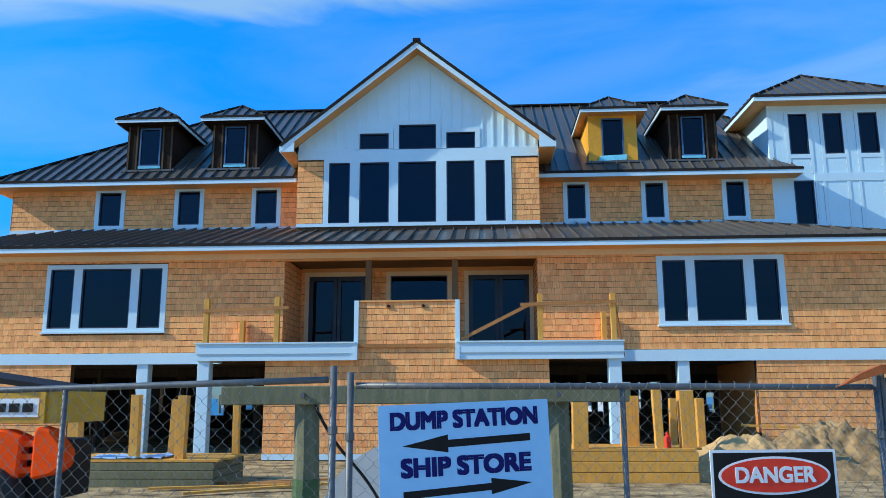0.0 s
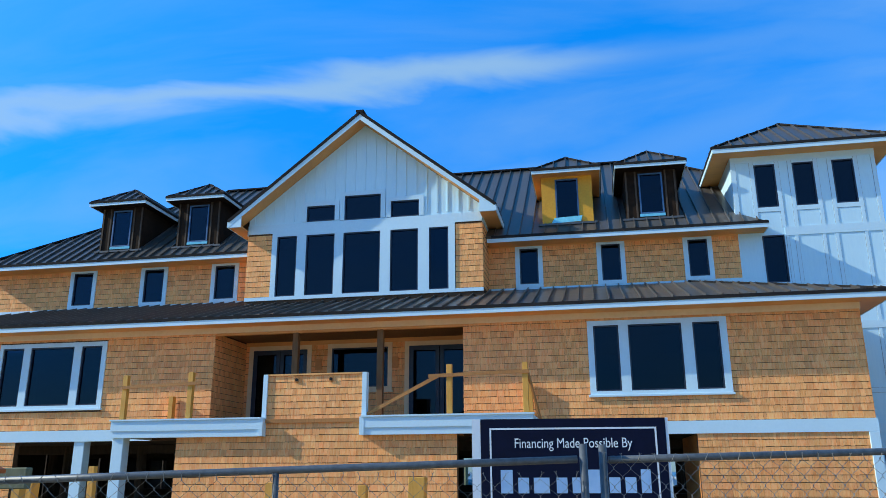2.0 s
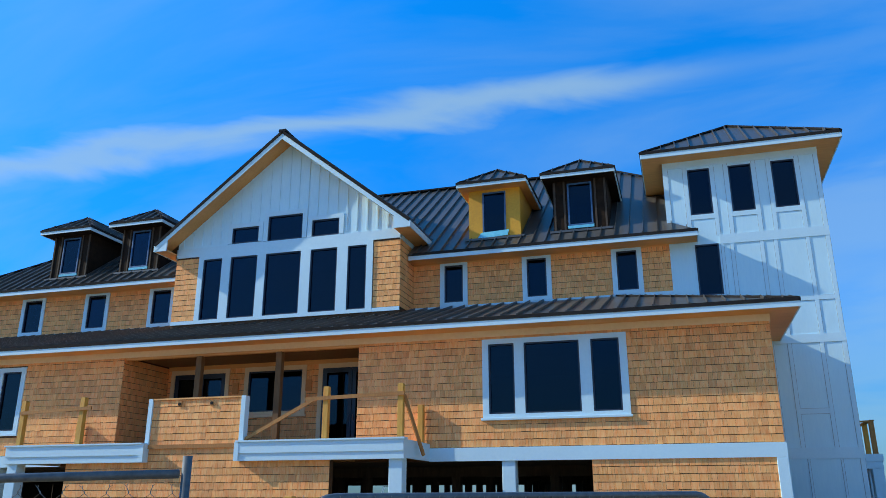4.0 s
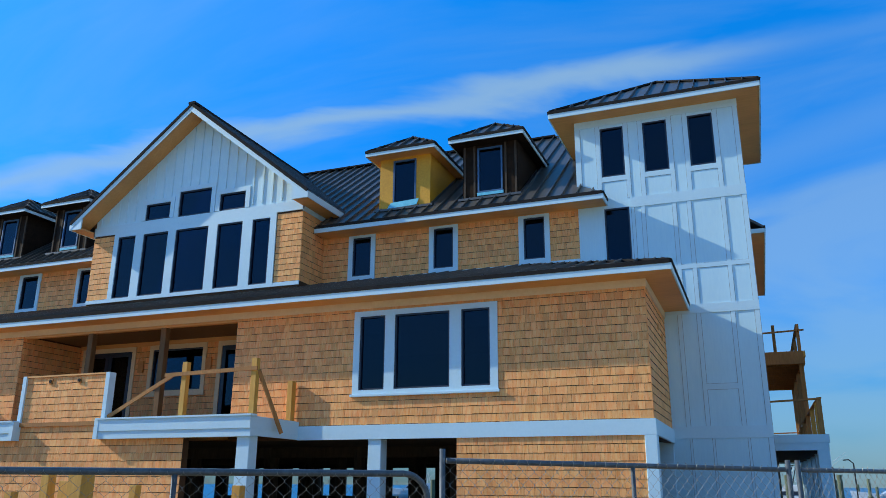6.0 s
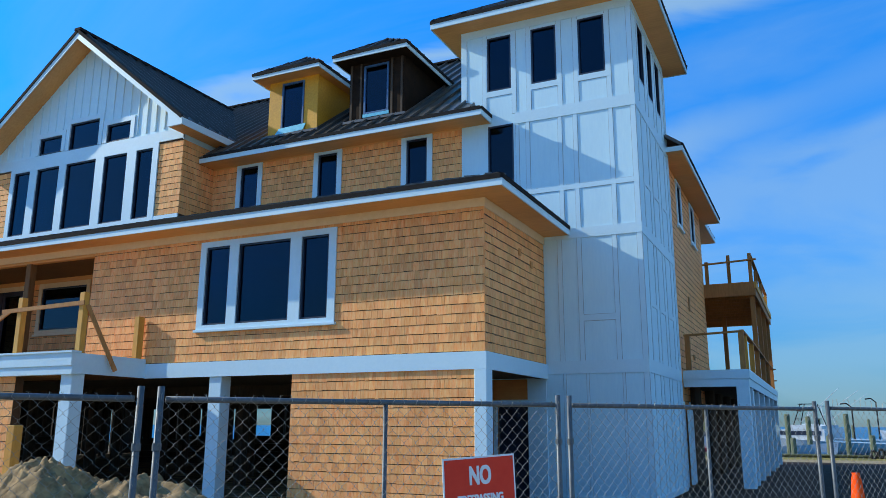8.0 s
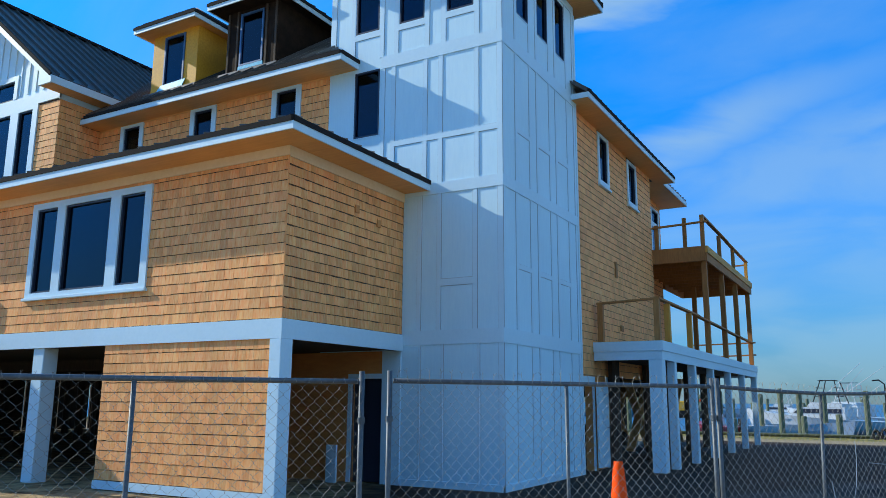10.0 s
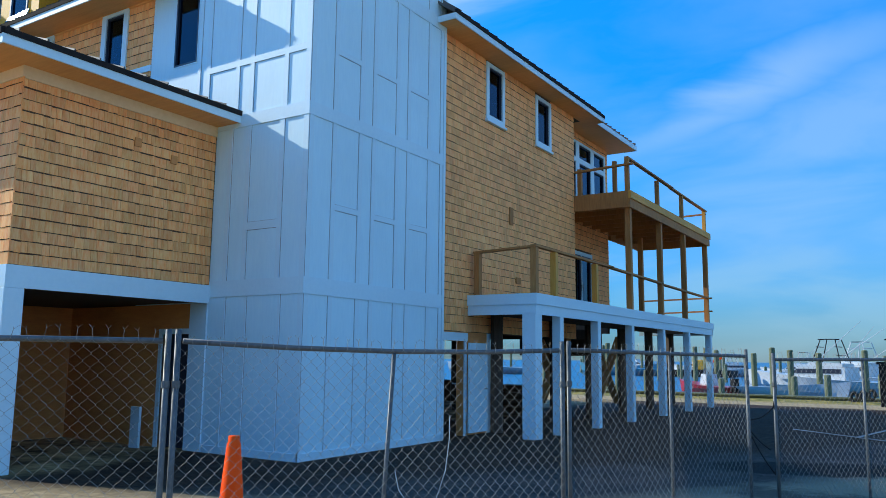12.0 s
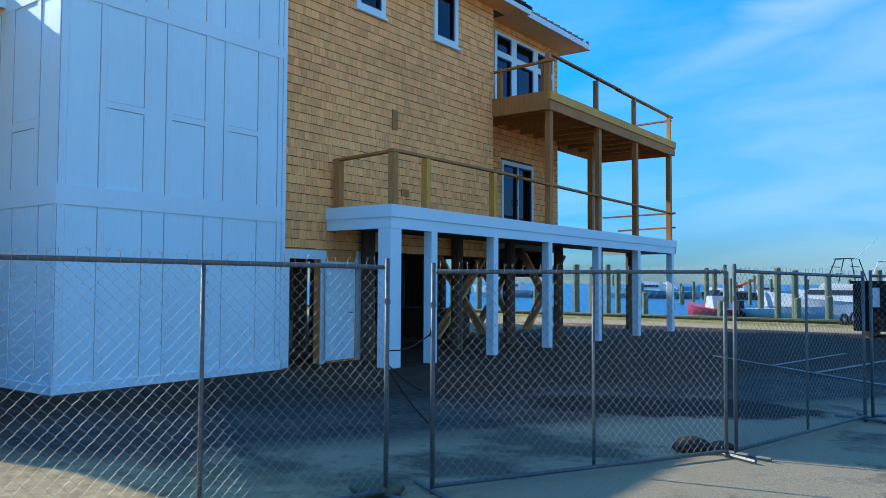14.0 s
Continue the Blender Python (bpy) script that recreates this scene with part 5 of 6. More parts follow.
for y in (39.6, 40.4, 41.2, 42.0, 42.8, 43.6, 44.4, 45.2, 46.0, 46.8):
    one("joist", OLDPINE, upper, 13.3, 15.98, y - 0.03, y + 0.03, 6.25, 6.5)
for y in (39.0, 41.95, 44.7, 47.7):
    one("tall_post", OLDPINE, upper, 15.84, 16.0, y - 0.08, y + 0.08, 3.14, 6.13)
one("tall_post", OLDPINE, upper, 14.3, 14.46, 44.62, 44.78, 3.14, 6.13)
one("ledger", OLDPINE, upper, 13.2, 13.3, 44.62, 47.85, 6.12, 6.5)
for x, y, z1 in ((15.93, 38.95, 7.62), (14.45, 38.95, 7.45), (15.93, 41.8, 7.5), (15.93, 44.6, 7.5), (15.93, 47.7, 7.5), (15.1, 40.2, 7.9)):
    one("rail_post", PINE if y > 47 else OLDPINE, upper, x - 0.06, x + 0.06, y - 0.06, y + 0.06, 6.55, z1)
for a, b in (((14.3, 38.87, 7.35), (16.15, 38.87, 7.42)), ((15.93, 38.9, 7.64), (15.93, 43.5, 7.58)), ((15.93, 43.3, 7.56), (15.93, 48.0, 7.5)), ((13.9, 47.75, 7.3), (16.0, 47.75, 7.36))):
    bm = bmesh.new()
    bar(bm, a, b, 0.12, 0.05)
    part("top_rail", bm, OLDPINE, upper)
for x, y0, y1, mat in ((13.9, 36.75, 39.1, BRACE), (13.9, 41.2, 43.5, BRACE), (11.6, 42.1, 44.4, OLDPINE)):
    for k in (-1, 1):
        a, b = ((y0, y1) if k > 0 else (y1, y0))
        bm = bmesh.new()
        bar(bm, (x + 0.045 * k, a, 0.25), (x + 0.045 * k, b, 2.5), 0.07, 0.25, (1, 0, 0.01))
        part("cross_brace", bm, mat, house)


# ---- temporary fence ----
def chain_link(a, b, z0, z1, pitch=0.084, r=0.0016, barb=1.0):
    """Woven wire between two points: kinked diagonals both ways, with twisted forked ends above the rail."""
    a, b = Vector((*a, 0)), Vector((*b, 0))
    length, d = (b - a).length, (b - a).normalized()
    n = Vector((-d.y, d.x, 0))
    up = Vector((0, 0, 1))
    half = pitch / 2
    rows = int((z1 - z0) / half)
    half_z = (z1 - z0) / rows
    cols = int(length / half)
    half_u = length / cols
    verts, faces = [], []

    def wire(pts, rad):
        k = len(verts)
        for p in pts:
            verts.extend((p + d * rad, p - d * rad * 0.5 - n * rad, p - d * rad * 0.5 + n * rad))
        for i in range(len(pts) - 1):
            for c in range(3):
                faces.append((k + 3 * i + c, k + 3 * i + (c + 1) % 3, k + 3 * i + 3 + (c + 1) % 3, k + 3 * i + 3 + c))

    def at(i, j, dz, side):
        return a + d * (i * half_u) + up * (z0 + j * half_z + dz) - n * (0.02 + 0.003 * side)

    for sgn in (1, -1):
        starts = [(i, 0) for i in range(0, cols + 1, 2)] + [(0 if sgn > 0 else cols, j) for j in range(2 - (0 if sgn > 0 else cols) % 2, rows, 2)]
        for i, j in starts:
            pts = []
            while 0 <= i <= cols and j <= rows:
                side = sgn * (1 if (i + j) % 4 else -1)
                pts.append(at(i, j, -0.0045 if j else 0.0, side))
                pts.append(at(i, j, 0.0045, side))
                i, j = i + sgn, j + 1
            if len(pts) > 2:
                wire(pts, r)
    if barb:
        for i in range(rows % 2, cols + 1, 2):
            o = at(i, rows, 0.0, 1)
            lean = 0.011 * math.sin(i * 1.7)
            top = o + up * (0.042 + 0.008 * math.sin(i * 2.9)) * barb + d * lean
            wire([o, top], r * 1.1)
            for k in (-1, 1):
                wire([top, top + d * (0.012 * k + lean) * barb + up * (0.016 + 0.004 * math.sin(i * 2.3 + k)) * barb], r)
    return verts, faces


def fence_panel(a, b, za, zb, rounded=False, low_rail=True, bottom=0.06, sag=0.0, lean=0.0):
    """A free-standing chain-link panel from a to b with top heights za and zb."""
    base = ((a[0] + b[0]) / 2, (a[1] + b[1]) / 2, 0)
    f = thing("fence_panel", "galvanised chain-link construction fence panel", "fence", base, "temporary fence panels")
    A, B = Vector((*a, 0)), Vector((*b, 0))
    d = (B - A).normalized()
    R = 0.019
    if rounded:
        bm = bmesh.new()
        arc = [A + Vector((0, 0, bottom))]
        for i in range(7):
            t = i / 6 * math.pi / 2
            arc.append(A + d * 0.16 * (1 - math.cos(t)) + Vector((0, 0, za - 0.16 + 0.16 * math.sin(t))))
        for i in range(7):
            t = i / 6 * math.pi / 2
            arc.append(B - d * 0.16 * (1 - math.sin(t)) + Vector((0, 0, zb - 0.16 + 0.16 * math.cos(t))))
        arc.append(B + Vector((0, 0, bottom)))
        tube(bm, arc, R, 8)
        part("frame", bm, GALV, f, smooth=True)
    else:
        for p, z in ((A, za), (B, zb)):
            bm = bmesh.new()
            tube(bm, [p + Vector((0, 0, 0.0)), p + Vector((0, 0, z + 0.07))], R, 8)
            part("end_post", bm, GALV, f, smooth=True)
            bm = bmesh.new()
            tube(bm, [p + Vector((0, 0, z - 0.28)), p + Vector((0, 0, z - 0.24))], R * 1.35, 8)
            part("clamp", bm, GALV, f)
            bm = bmesh.new()
            n_ = Vector((-d.y, d.x, 0))
            tube(bm, [p + n_ * 0.35 + Vector((0, 0, 0.03)), p - n_ * 0.35 + Vector((0, 0, 0.03))], R, 6)
            part("foot", bm, GALV, f)
        bm = bmesh.new()
        tube(bm, [A + d * 0.03 + Vector((0, 0, za))] + [A + (B - A) * k + Vector((0, 0, za + (zb - za) * k - sag * 4 * k * (1 - k))) for k in (0.25, 0.5, 0.75)] + [B - d * 0.03 + Vector((0, 0, zb))], R * 0.92, 8)
        part("top_rail", bm, GALV, f, smooth=True)
    m = (A + B) / 2
    bm = bmesh.new()
    tube(bm, [m + d * lean + Vector((0, 0, bottom)), m + Vector((0, 0, (za + zb) / 2 - 0.01 - sag))], R * 0.8, 8)
    part("middle_post", bm, GALV, f, smooth=True)
    if low_rail:
        bm = bmesh.new()
        tube(bm, [A + Vector((0, 0, bottom)), B + Vector((0, 0, bottom))], R, 8)
        part("bottom_rail", bm, GALV, f, smooth=True)
    verts, faces = chain_link(a, b, bottom, min(za, zb) - sag * 0.6 + 0.004, barb=0.0 if rounded else (0.5 if a[0] < 17 else 1.25))
    raw("wire_mesh", verts, faces, WIRE, f, "woven chain-link wire", "stuff")
    return f


fence_panel((-3.83, 4.40), (-0.80, 4.16), 1.665, 1.735)
fence_panel((-0.71, 4.16), (2.20, 4.60), 1.703, 1.688)
fence_panel((2.28, 4.62), (5.14, 5.10), 1.67, 1.758)
fence_panel((5.23, 5.13), (8.05, 6.17), 1.755, 1.83)
fence_panel((8.40, 6.5), (10.12, 8.48), 1.74, 1.76, rounded=True)
fence_panel((10.2, 8.62), (12.25, 10.74), 1.69, 1.70, rounded=True)
fence_panel((12.32, 10.80), (14.33, 12.79), 1.78, 1.76)
fence_panel((14.40, 12.87), (16.0, 15.16), 1.76, 1.77)
fence_panel((16.06, 15.25), (17.69, 17.68), 1.77, 1.78)
fence_panel((17.80, 17.86), (19.52, 20.21), 1.79, 1.79)
fence_panel((19.555, 20.255), (20.955, 22.80), 1.79, 1.775, sag=0.035, lean=-0.1)
fence_panel((20.985, 22.86), (21.74, 25.69), 1.78, 1.76)
fence_panel((21.95, 26.0), (23.40, 28.72), 1.73, 1.76)
fence_panel((23.46, 28.82), (24.15, 31.75), 1.77, 1.74)
fence_panel((24.22, 31.85), (26.6, 33.6), 1.75, 1.75)

# hanging chain and cord across the open joint
chain = thing("chain", "loose dark chain across the fence joint", "chain", (21.85, 25.85, 1.0))
for p0, p1, sag in (((21.95, 26.0, 1.36), (21.93, 25.98, 1.22), 0.0), ((21.95, 26.0, 1.26), (21.74, 25.69, 1.12), 0.05), ((21.74, 25.69, 1.02), (21.9, 25.93, 0.80), 0.02), ((21.74, 25.69, 1.0), (21.93, 25.97, 0.55), 0.03)):
    pts = [tuple(p0[k] + (p1[k] - p0[k]) * i / 8 - (sag * math.sin(math.pi * i / 8) if k == 2 else 0) for k in range(3)) for i in range(9)]
    bm = bmesh.new()
    tube(bm, pts, 0.006, 6)
    part("strand", bm, BLACK, chain)

# loose end of wire snagged on the mesh
wire_ = thing("loose_wire", "thin pale loose wire snagged on the chain-link", "wire", (20.35, 21.7, 0.9))
bm = bmesh.new()
ax, ay = 0.482, 0.876
pts = [(20.37 + ax * q + 0.03, 21.72 + ay * q - 0.02, z) for q, z in ((-0.22, 0.95), (-0.19, 0.82), (-0.10, 0.70), (0.0, 0.66), (0.10, 0.74), (0.17, 0.92), (0.20, 1.14), (0.20, 1.30))]
tube(bm, pts, 0.0025, 5)
part("strand", bm, HULL, wire_)

# rusty bent pipe on a post
pipe = thing("bent_pipe", "rusty bent angle pipe resting on a fence post", "pipe", (2.24, 4.6, 1.78))
bm = bmesh.new()
prism(bm, [(1.95, 4.50, 1.690), (2.19, 4.52, 1.760), (2.24, 4.525, 1.765), (2.46, 4.56, 1.705), (2.465, 4.56, 1.725), (2.26, 4.525, 1.808), (2.20, 4.52, 1.812), (2.08, 4.51, 1.762)], (0.004, 0.05, 0.0))
part("pipe", bm, RUST, pipe, bevel=0.004)
bm = bmesh.new()
tube(bm, [(2.24, 4.615, 0.0), (2.24, 4.615, 1.765)], 0.016, 8)
part("support", bm, GALV, pipe)


# ---- signs ----
class Board:
    """A flat sign between two ground points, x along it, y up from z0, facing the road."""
    def __init__(self, name, label, a, b, z0, z1, material, thick=0.006, category="sign", roll=0.0):
        a, b = Vector((*a, z0)), Vector((*b, z0))
        self.w, self.h = (b - a).length, z1 - z0
        ex = (b - a).normalized()
        ey = Vector((0, 0, 1))
        ez = ex.cross(ey)
        self.m = Matrix((ex, ey, ez)).transposed().to_4x4()
        self.m.translation = a
        self.m = self.m @ Matrix.Translation((self.w / 2, self.h / 2, 0)) @ Matrix.Rotation(radians(roll), 4, "Z") @ Matrix.Translation((-self.w / 2, -self.h / 2, 0))
        self.ob = thing(name, label, category, tuple((a + b) / 2))
        self.local = Matrix.Translation(-self.ob.location) @ self.m
        self.rect("board", 0, self.w, 0, self.h, material, -thick, 0)

    def shape(self, name, pts, material, z0=0.0, z1=0.0015, label=""):
        bm = bmesh.new()
        prism(bm, [self.m @ Vector((x, y, z0)) for x, y in pts], self.m.to_3x3() @ Vector((0, 0, z1 - z0)))
        return part(name, bm, material, self.ob, label)

    def rect(self, name, x0, x1, y0, y1, material, z0=0.0, z1=0.0015, label=""):
        return self.shape(name, [(x0, y0), (x1, y0), (x1, y1), (x0, y1)], material, z0, z1, label)

    def text(self, s, x, y, size, material, squeeze=1.0, bold=0.0, z=0.001, turn=0.0):
        return lettering("lettering", s, size, material, self.ob, self.local @ Matrix.Translation((x, y, z)) @ Matrix.Rotation(radians(turn), 4, "Z"), squeeze, bold)


s = Board("direction_sign", "light blue plastic sign with navy words and arrows", (-0.545, 4.09), (0.34, 4.29), 1.06, 1.615, PALEBLUE, roll=2.0)
W = s.w
s.text("DUMP STATION", W * 0.5, 0.468, 0.118, INK, 0.93, 0.0058, turn=0.3)
s.text("SHIP STORE", W * 0.5, 0.232, 0.124, INK, 1.06, 0.0062, turn=0.3)
s.shape("arrow", [(0.12, 0.345), (0.36, 0.395), (0.36, 0.368), (0.80, 0.383), (0.80, 0.345), (0.36, 0.33), (0.36, 0.305)], BLACK)
s.shape("arrow", [(0.12, 0.12), (0.58, 0.14), (0.58, 0.165), (0.80, 0.132), (0.58, 0.083), (0.58, 0.105), (0.12, 0.083)], BLACK)

s = Board("danger_sign", "danger notice with a red oval on black", (1.20, 4.41), (1.90, 4.51), 0.86, 1.355, SIGNWHITE)
s.rect("panel", 0.015, s.w - 0.015, 0.235, s.h - 0.015, BLACK, 0.0, 0.0015)
for sx, sy, mt, z in ((0.315, 0.10, SIGNWHITE, 0.003), (0.30, 0.088, RED, 0.0045)):
    s.shape("oval", [(s.w / 2 + sx * math.cos(i * math.pi / 16), 0.36 + sy * math.sin(i * math.pi / 16)) for i in range(32)], mt, 0.0015, z)
s.text("DANGER", s.w / 2, 0.36, 0.112, SIGNWHITE, 1.0, 0.0035, z=0.0055)
s.text("CONSTRUCTION AREA", s.w / 2, 0.185, 0.062, NAVY, 0.95, 0.002)
for i in range(2):
    s.rect("text_bar", 0.1, s.w - 0.1, 0.04 + i * 0.055, 0.07 + i * 0.055, BLACK)

s = Board("warning_sign", "red no-trespassing sign with white letters on the fence", (15.47, 14.32), (15.80, 14.78), 1.03, 1.42, SIGNWHITE, roll=3.0)
s.rect("panel", 0.012, s.w - 0.012, 0.012, s.h - 0.012, RED, 0.0, 0.0015)
s.text("NO", s.w / 2, 0.262, 0.165, SIGNWHITE, 0.66, 0.0045, z=0.0025)
s.text("TRESPASSING", s.w / 2, 0.115, 0.074, SIGNWHITE, 0.80, 0.0026, z=0.0025)
for x in (0.03, s.w - 0.03):
    s.shape("bolt", [(x + 0.006 * math.cos(i), s.h - 0.03 + 0.006 * math.sin(i)) for i in range(6)], GALV, 0.0015, 0.004)

s = Board("sponsor_sign", "large navy sponsor board with a white border on posts", (4.43, 6.66), (5.66, 6.78), 0.85, 2.05, NAVY, 0.03)
W, H = s.w, s.h
for x0, x1, y0, y1 in ((0.06, 0.072, 0.06, H - 0.06), (W - 0.072, W - 0.06, 0.06, H - 0.06), (0.072, W - 0.072, H - 0.072, H - 0.06), (0.072, W - 0.072, 0.06, 0.072)):
    s.rect("border", x0, x1, y0, y1, SIGNWHITE)
s.text("Financing Made Possible By", W / 2, H - 0.165, 0.092, SIGNWHITE, 0.78)
# the sponsor's mark as plain pale shapes
x = 0.13
for w_, h_ in ((0.10, 0.15), (0.09, 0.10), (0.13, 0.10), (0.09, 0.10), (0.09, 0.10), (0.12, 0.15), (0.09, 0.10), (0.09, 0.10), (0.08, 0.15)):
    s.rect("mark", x, x + w_ * 0.80, H - 0.485, H - 0.485 + h_, BLUEPLASTIC)
    x += w_ * 1.155
for y0, x0, x1 in ((H - 0.68, 0.35, 0.60), (H - 0.68, 0.63, 0.88), (H - 0.82, 0.28, 0.95)):
    s.rect("text_bar", x0, x1, y0, y0 + 0.05, SIGNWHITE)
for x0, x1 in ((-0.06, -0.002), (W + 0.002, W + 0.02)):
    s.rect("edge_strip", x0, x1, 0.0, H, SIGNWHITE, -0.06, -0.002, "white upright strip")
for x in (0.12, W - 0.12):
    bm = bmesh.new()
    p0 = s.m @ Vector((x, 0, -0.075))
    box(bm, p0.x - 0.03, p0.x + 0.03, p0.y - 0.03, p0.y + 0.03, 0.0, 2.0)
    part("post", bm, OLDPINE, s.ob)

s = Board("arched_sign", "pale grey arched board behind the timber barrier", (-1.42, 6.85), (0.48, 6.95), 0.2, 0.6, HULL, 0.05)
arc = [(s.w / 2 - s.w / 2 * math.cos(i * math.pi / 20), 0.4 + 0.72 * math.sin(i * math.pi / 20)) for i in range(21)]
s.shape("arch", arc, HULL, -0.05, 0.0)
for i in range(7):
    s.rect("text_bar", 0.62 + i * 0.1, 0.69 + i * 0.1, 0.53, 0.60, BLACK)
for x in (0.15, s.w - 0.15):
    s.rect("leg", x - 0.04, x + 0.04, -0.2, 0.05, WOODGREEN, -0.04, -0.002)

# ---- timber barrier behind the fence ----
barrier = thing("timber_barrier", "old mossy timber barrier of posts and a beam", "barrier", (-0.4, 6.55, 0))
for x, y in ((-1.47, 6.52), (0.58, 6.58)):
    bm = bmesh.new()
    tube(bm, [(x, y, 0), (x + 0.01, y, 0.9), (x, y, 1.70)], [0.11, 0.105, 0.10], 10)
    part("post", bm, WOODGREEN, barrier)
bm = bmesh.new()
bar(bm, (-2.15, 6.40, 1.66), (1.15, 6.47, 1.675), 0.07, 0.15)
part("beam", bm, WOODGREEN, barrier, bevel=0.008)
bm = bmesh.new()
tube(bm, [(-1.47, 6.52, 0.0), (-1.462, 6.52, 1.0)], [0.118, 0.112], 12)
part("wrap", bm, GREENP, barrier, "faded green paint on the post foot")
for x in (-1.47, 0.58):
    bm = bmesh.new()
    tube(bm, [(x, 6.38, 1.66), (x, 6.34, 1.66)], 0.02, 6)
    part("bolt", bm, GALV, barrier)
cable = thing("cable", "loose black cable hanging by the barrier", "cable", (-1.0, 6.6, 1.2))
bm = bmesh.new()
pts = [(-1.42 + 0.62 * t, 6.42 + 0.1 * t, 1.66 - 0.95 * t + 0.25 * math.sin(math.pi * t) * (t - 0.6)) for t in [i / 12 for i in range(13)]]
tube(bm, pts, 0.014, 6)
part("strand", bm, BLACK, cable)
bm = bmesh.new()
pts = [(0.2 + 0.35 * math.cos(a), 6.55, 1.15 + 0.32 * math.sin(a)) for a in [radians(60 + i * 14) for i in range(16)]]
tube(bm, pts, 0.012, 6)
part("strand", bm, BLACK, cable)


# ---- lumber stacks in front of the house ----
def lumber(name, label, x0, x1, y0, y1, h, posts, seed, side=None):
    """A low box of planks with upright posts standing in it."""
    rs = random.Random(seed)
    t = thing(name, label, "lumber", ((x0 + x1) / 2, (y0 + y1) / 2, 0))
    rows = 3
    for i in range(rows):
        z0, z1 = h * i / rows, h * (i + 1) / rows - 0.012
        off = rs.uniform(-0.03, 0.03)
        for args in ((x0 + off, x1 + off, y0, y0 + 0.06, z0, z1), (x0 + off, x1 + off, y1 - 0.06, y1, z0, z1), (x0, x0 + 0.06, y0 + 0.07, y1 - 0.07, z0, z1), (x1 - 0.06, x1, y0 + 0.07, y1 - 0.07, z0, z1)):
            one("plank", side or PINE, t, *args, bevel=0.006)
    n = 7
    for i in range(n):
        a = y0 + (y1 - y0) * i / n
        one("top_board", PINE, t, x0 + rs.uniform(-0.1, 0.05), x1 + rs.uniform(-0.05, 0.15), a + 0.01, a + (y1 - y0) / n - 0.01, h, h + 0.04)
    for x, y, zt, w in posts:
        bm = bmesh.new()
        bar(bm, (x, y, h + 0.0), (x + rs.uniform(-0.04, 0.04), y, zt), w, w)
        part("upright", bm, PINE, t, bevel=0.006)
    return t


lumber("lumber_stack", "yellow treated lumber box with upright posts", 1.62, 4.12, 15.9, 17.6, 0.60, [(1.86, 16.1, 1.62, 0.3), (3.0, 17.0, 1.66, 0.34), (3.42, 16.1, 1.78, 0.16), (4.0, 16.2, 1.76, 0.28), (4.0, 17.4, 1.6, 0.14)], 4)
# side planks take the dark olive timber to paint in their shade
lumber("lumber_stack", "yellow treated lumber stack with sides in painted shade, upright posts and a tarp", -8.3, -5.15, 15.0, 16.9, 0.46, [(-8.0, 15.3, 1.68, 0.22), (-6.85, 15.4, 1.72, 0.17), (-6.35, 16.2, 1.62, 0.24), (-5.9, 15.3, 1.70, 0.18), (-5.25, 16.7, 1.86, 0.13)], 5, WOODGREEN)
tarp = thing("tarp", "crumpled pale blue tarp on the lumber", "tarp", (-7.0, 15.6, 0.5))
bm = bmesh.new()
n = 14
g = [[bm.verts.new((-7.7 + 1.5 * i / n, 15.1 + 0.9 * j / n, 0.515 + 0.09 * abs(noise.noise(Vector((i * 0.45, j * 0.45, 3)))))) for i in range(n + 1)] for j in range(n + 1)]
for j in range(n):
    for i in range(n):
        bm.faces.new((g[j][i], g[j][i + 1], g[j + 1][i + 1], g[j + 1][i]))
part("sheet", bm, BLUEPLASTIC, tarp)
for i, (x, y, ln, ang) in enumerate(((-4.9, 14.6, 2.4, 10), (-4.4, 15.2, 2.0, -14), (-4.0, 14.2, 2.6, 24), (-3.2, 15.6, 2.2, 4), (0.3, 16.5, 1.8, 35))):
    t = thing("loose_board", "loose board lying on the sand", "board", (x, y, 0.03), "loose boards on the lot")
    bm = bmesh.new()
    bar(bm, (x - ln / 2 * math.cos(radians(ang)), y - ln / 2 * math.sin(radians(ang)), 0.05), (x + ln / 2 * math.cos(radians(ang)), y + ln / 2 * math.sin(radians(ang)), 0.07 + 0.02 * i), 0.14, 0.04)
    part("board", bm, OLDPINE if i % 2 else PINE, t)
for x, y, z1 in ((-2.0, 18.4, 1.5), (0.2, 18.2, 1.45), (5.0, 19.0, 1.6)):
    t = thing("stake_post", "short yellow timber post standing in the sand", "post", (x, y, 0), "posts on the lot")
    one("post", PINE, t, x - 0.09, x + 0.09, y - 0.09, y + 0.09, -0.05, z1, bevel=0.008)
gc = thing("gas_can", "small red canister on the lumber", "canister", (3.62, 16.3, 0.64))
bm = bmesh.new()
tube(bm, [(3.62, 16.3, 0.64), (3.62, 16.3, 0.84), (3.62, 16.3, 0.88), (3.62, 16.3, 0.94)], [0.07, 0.07, 0.03, 0.03], 10)
part("body", bm, RED, gc)


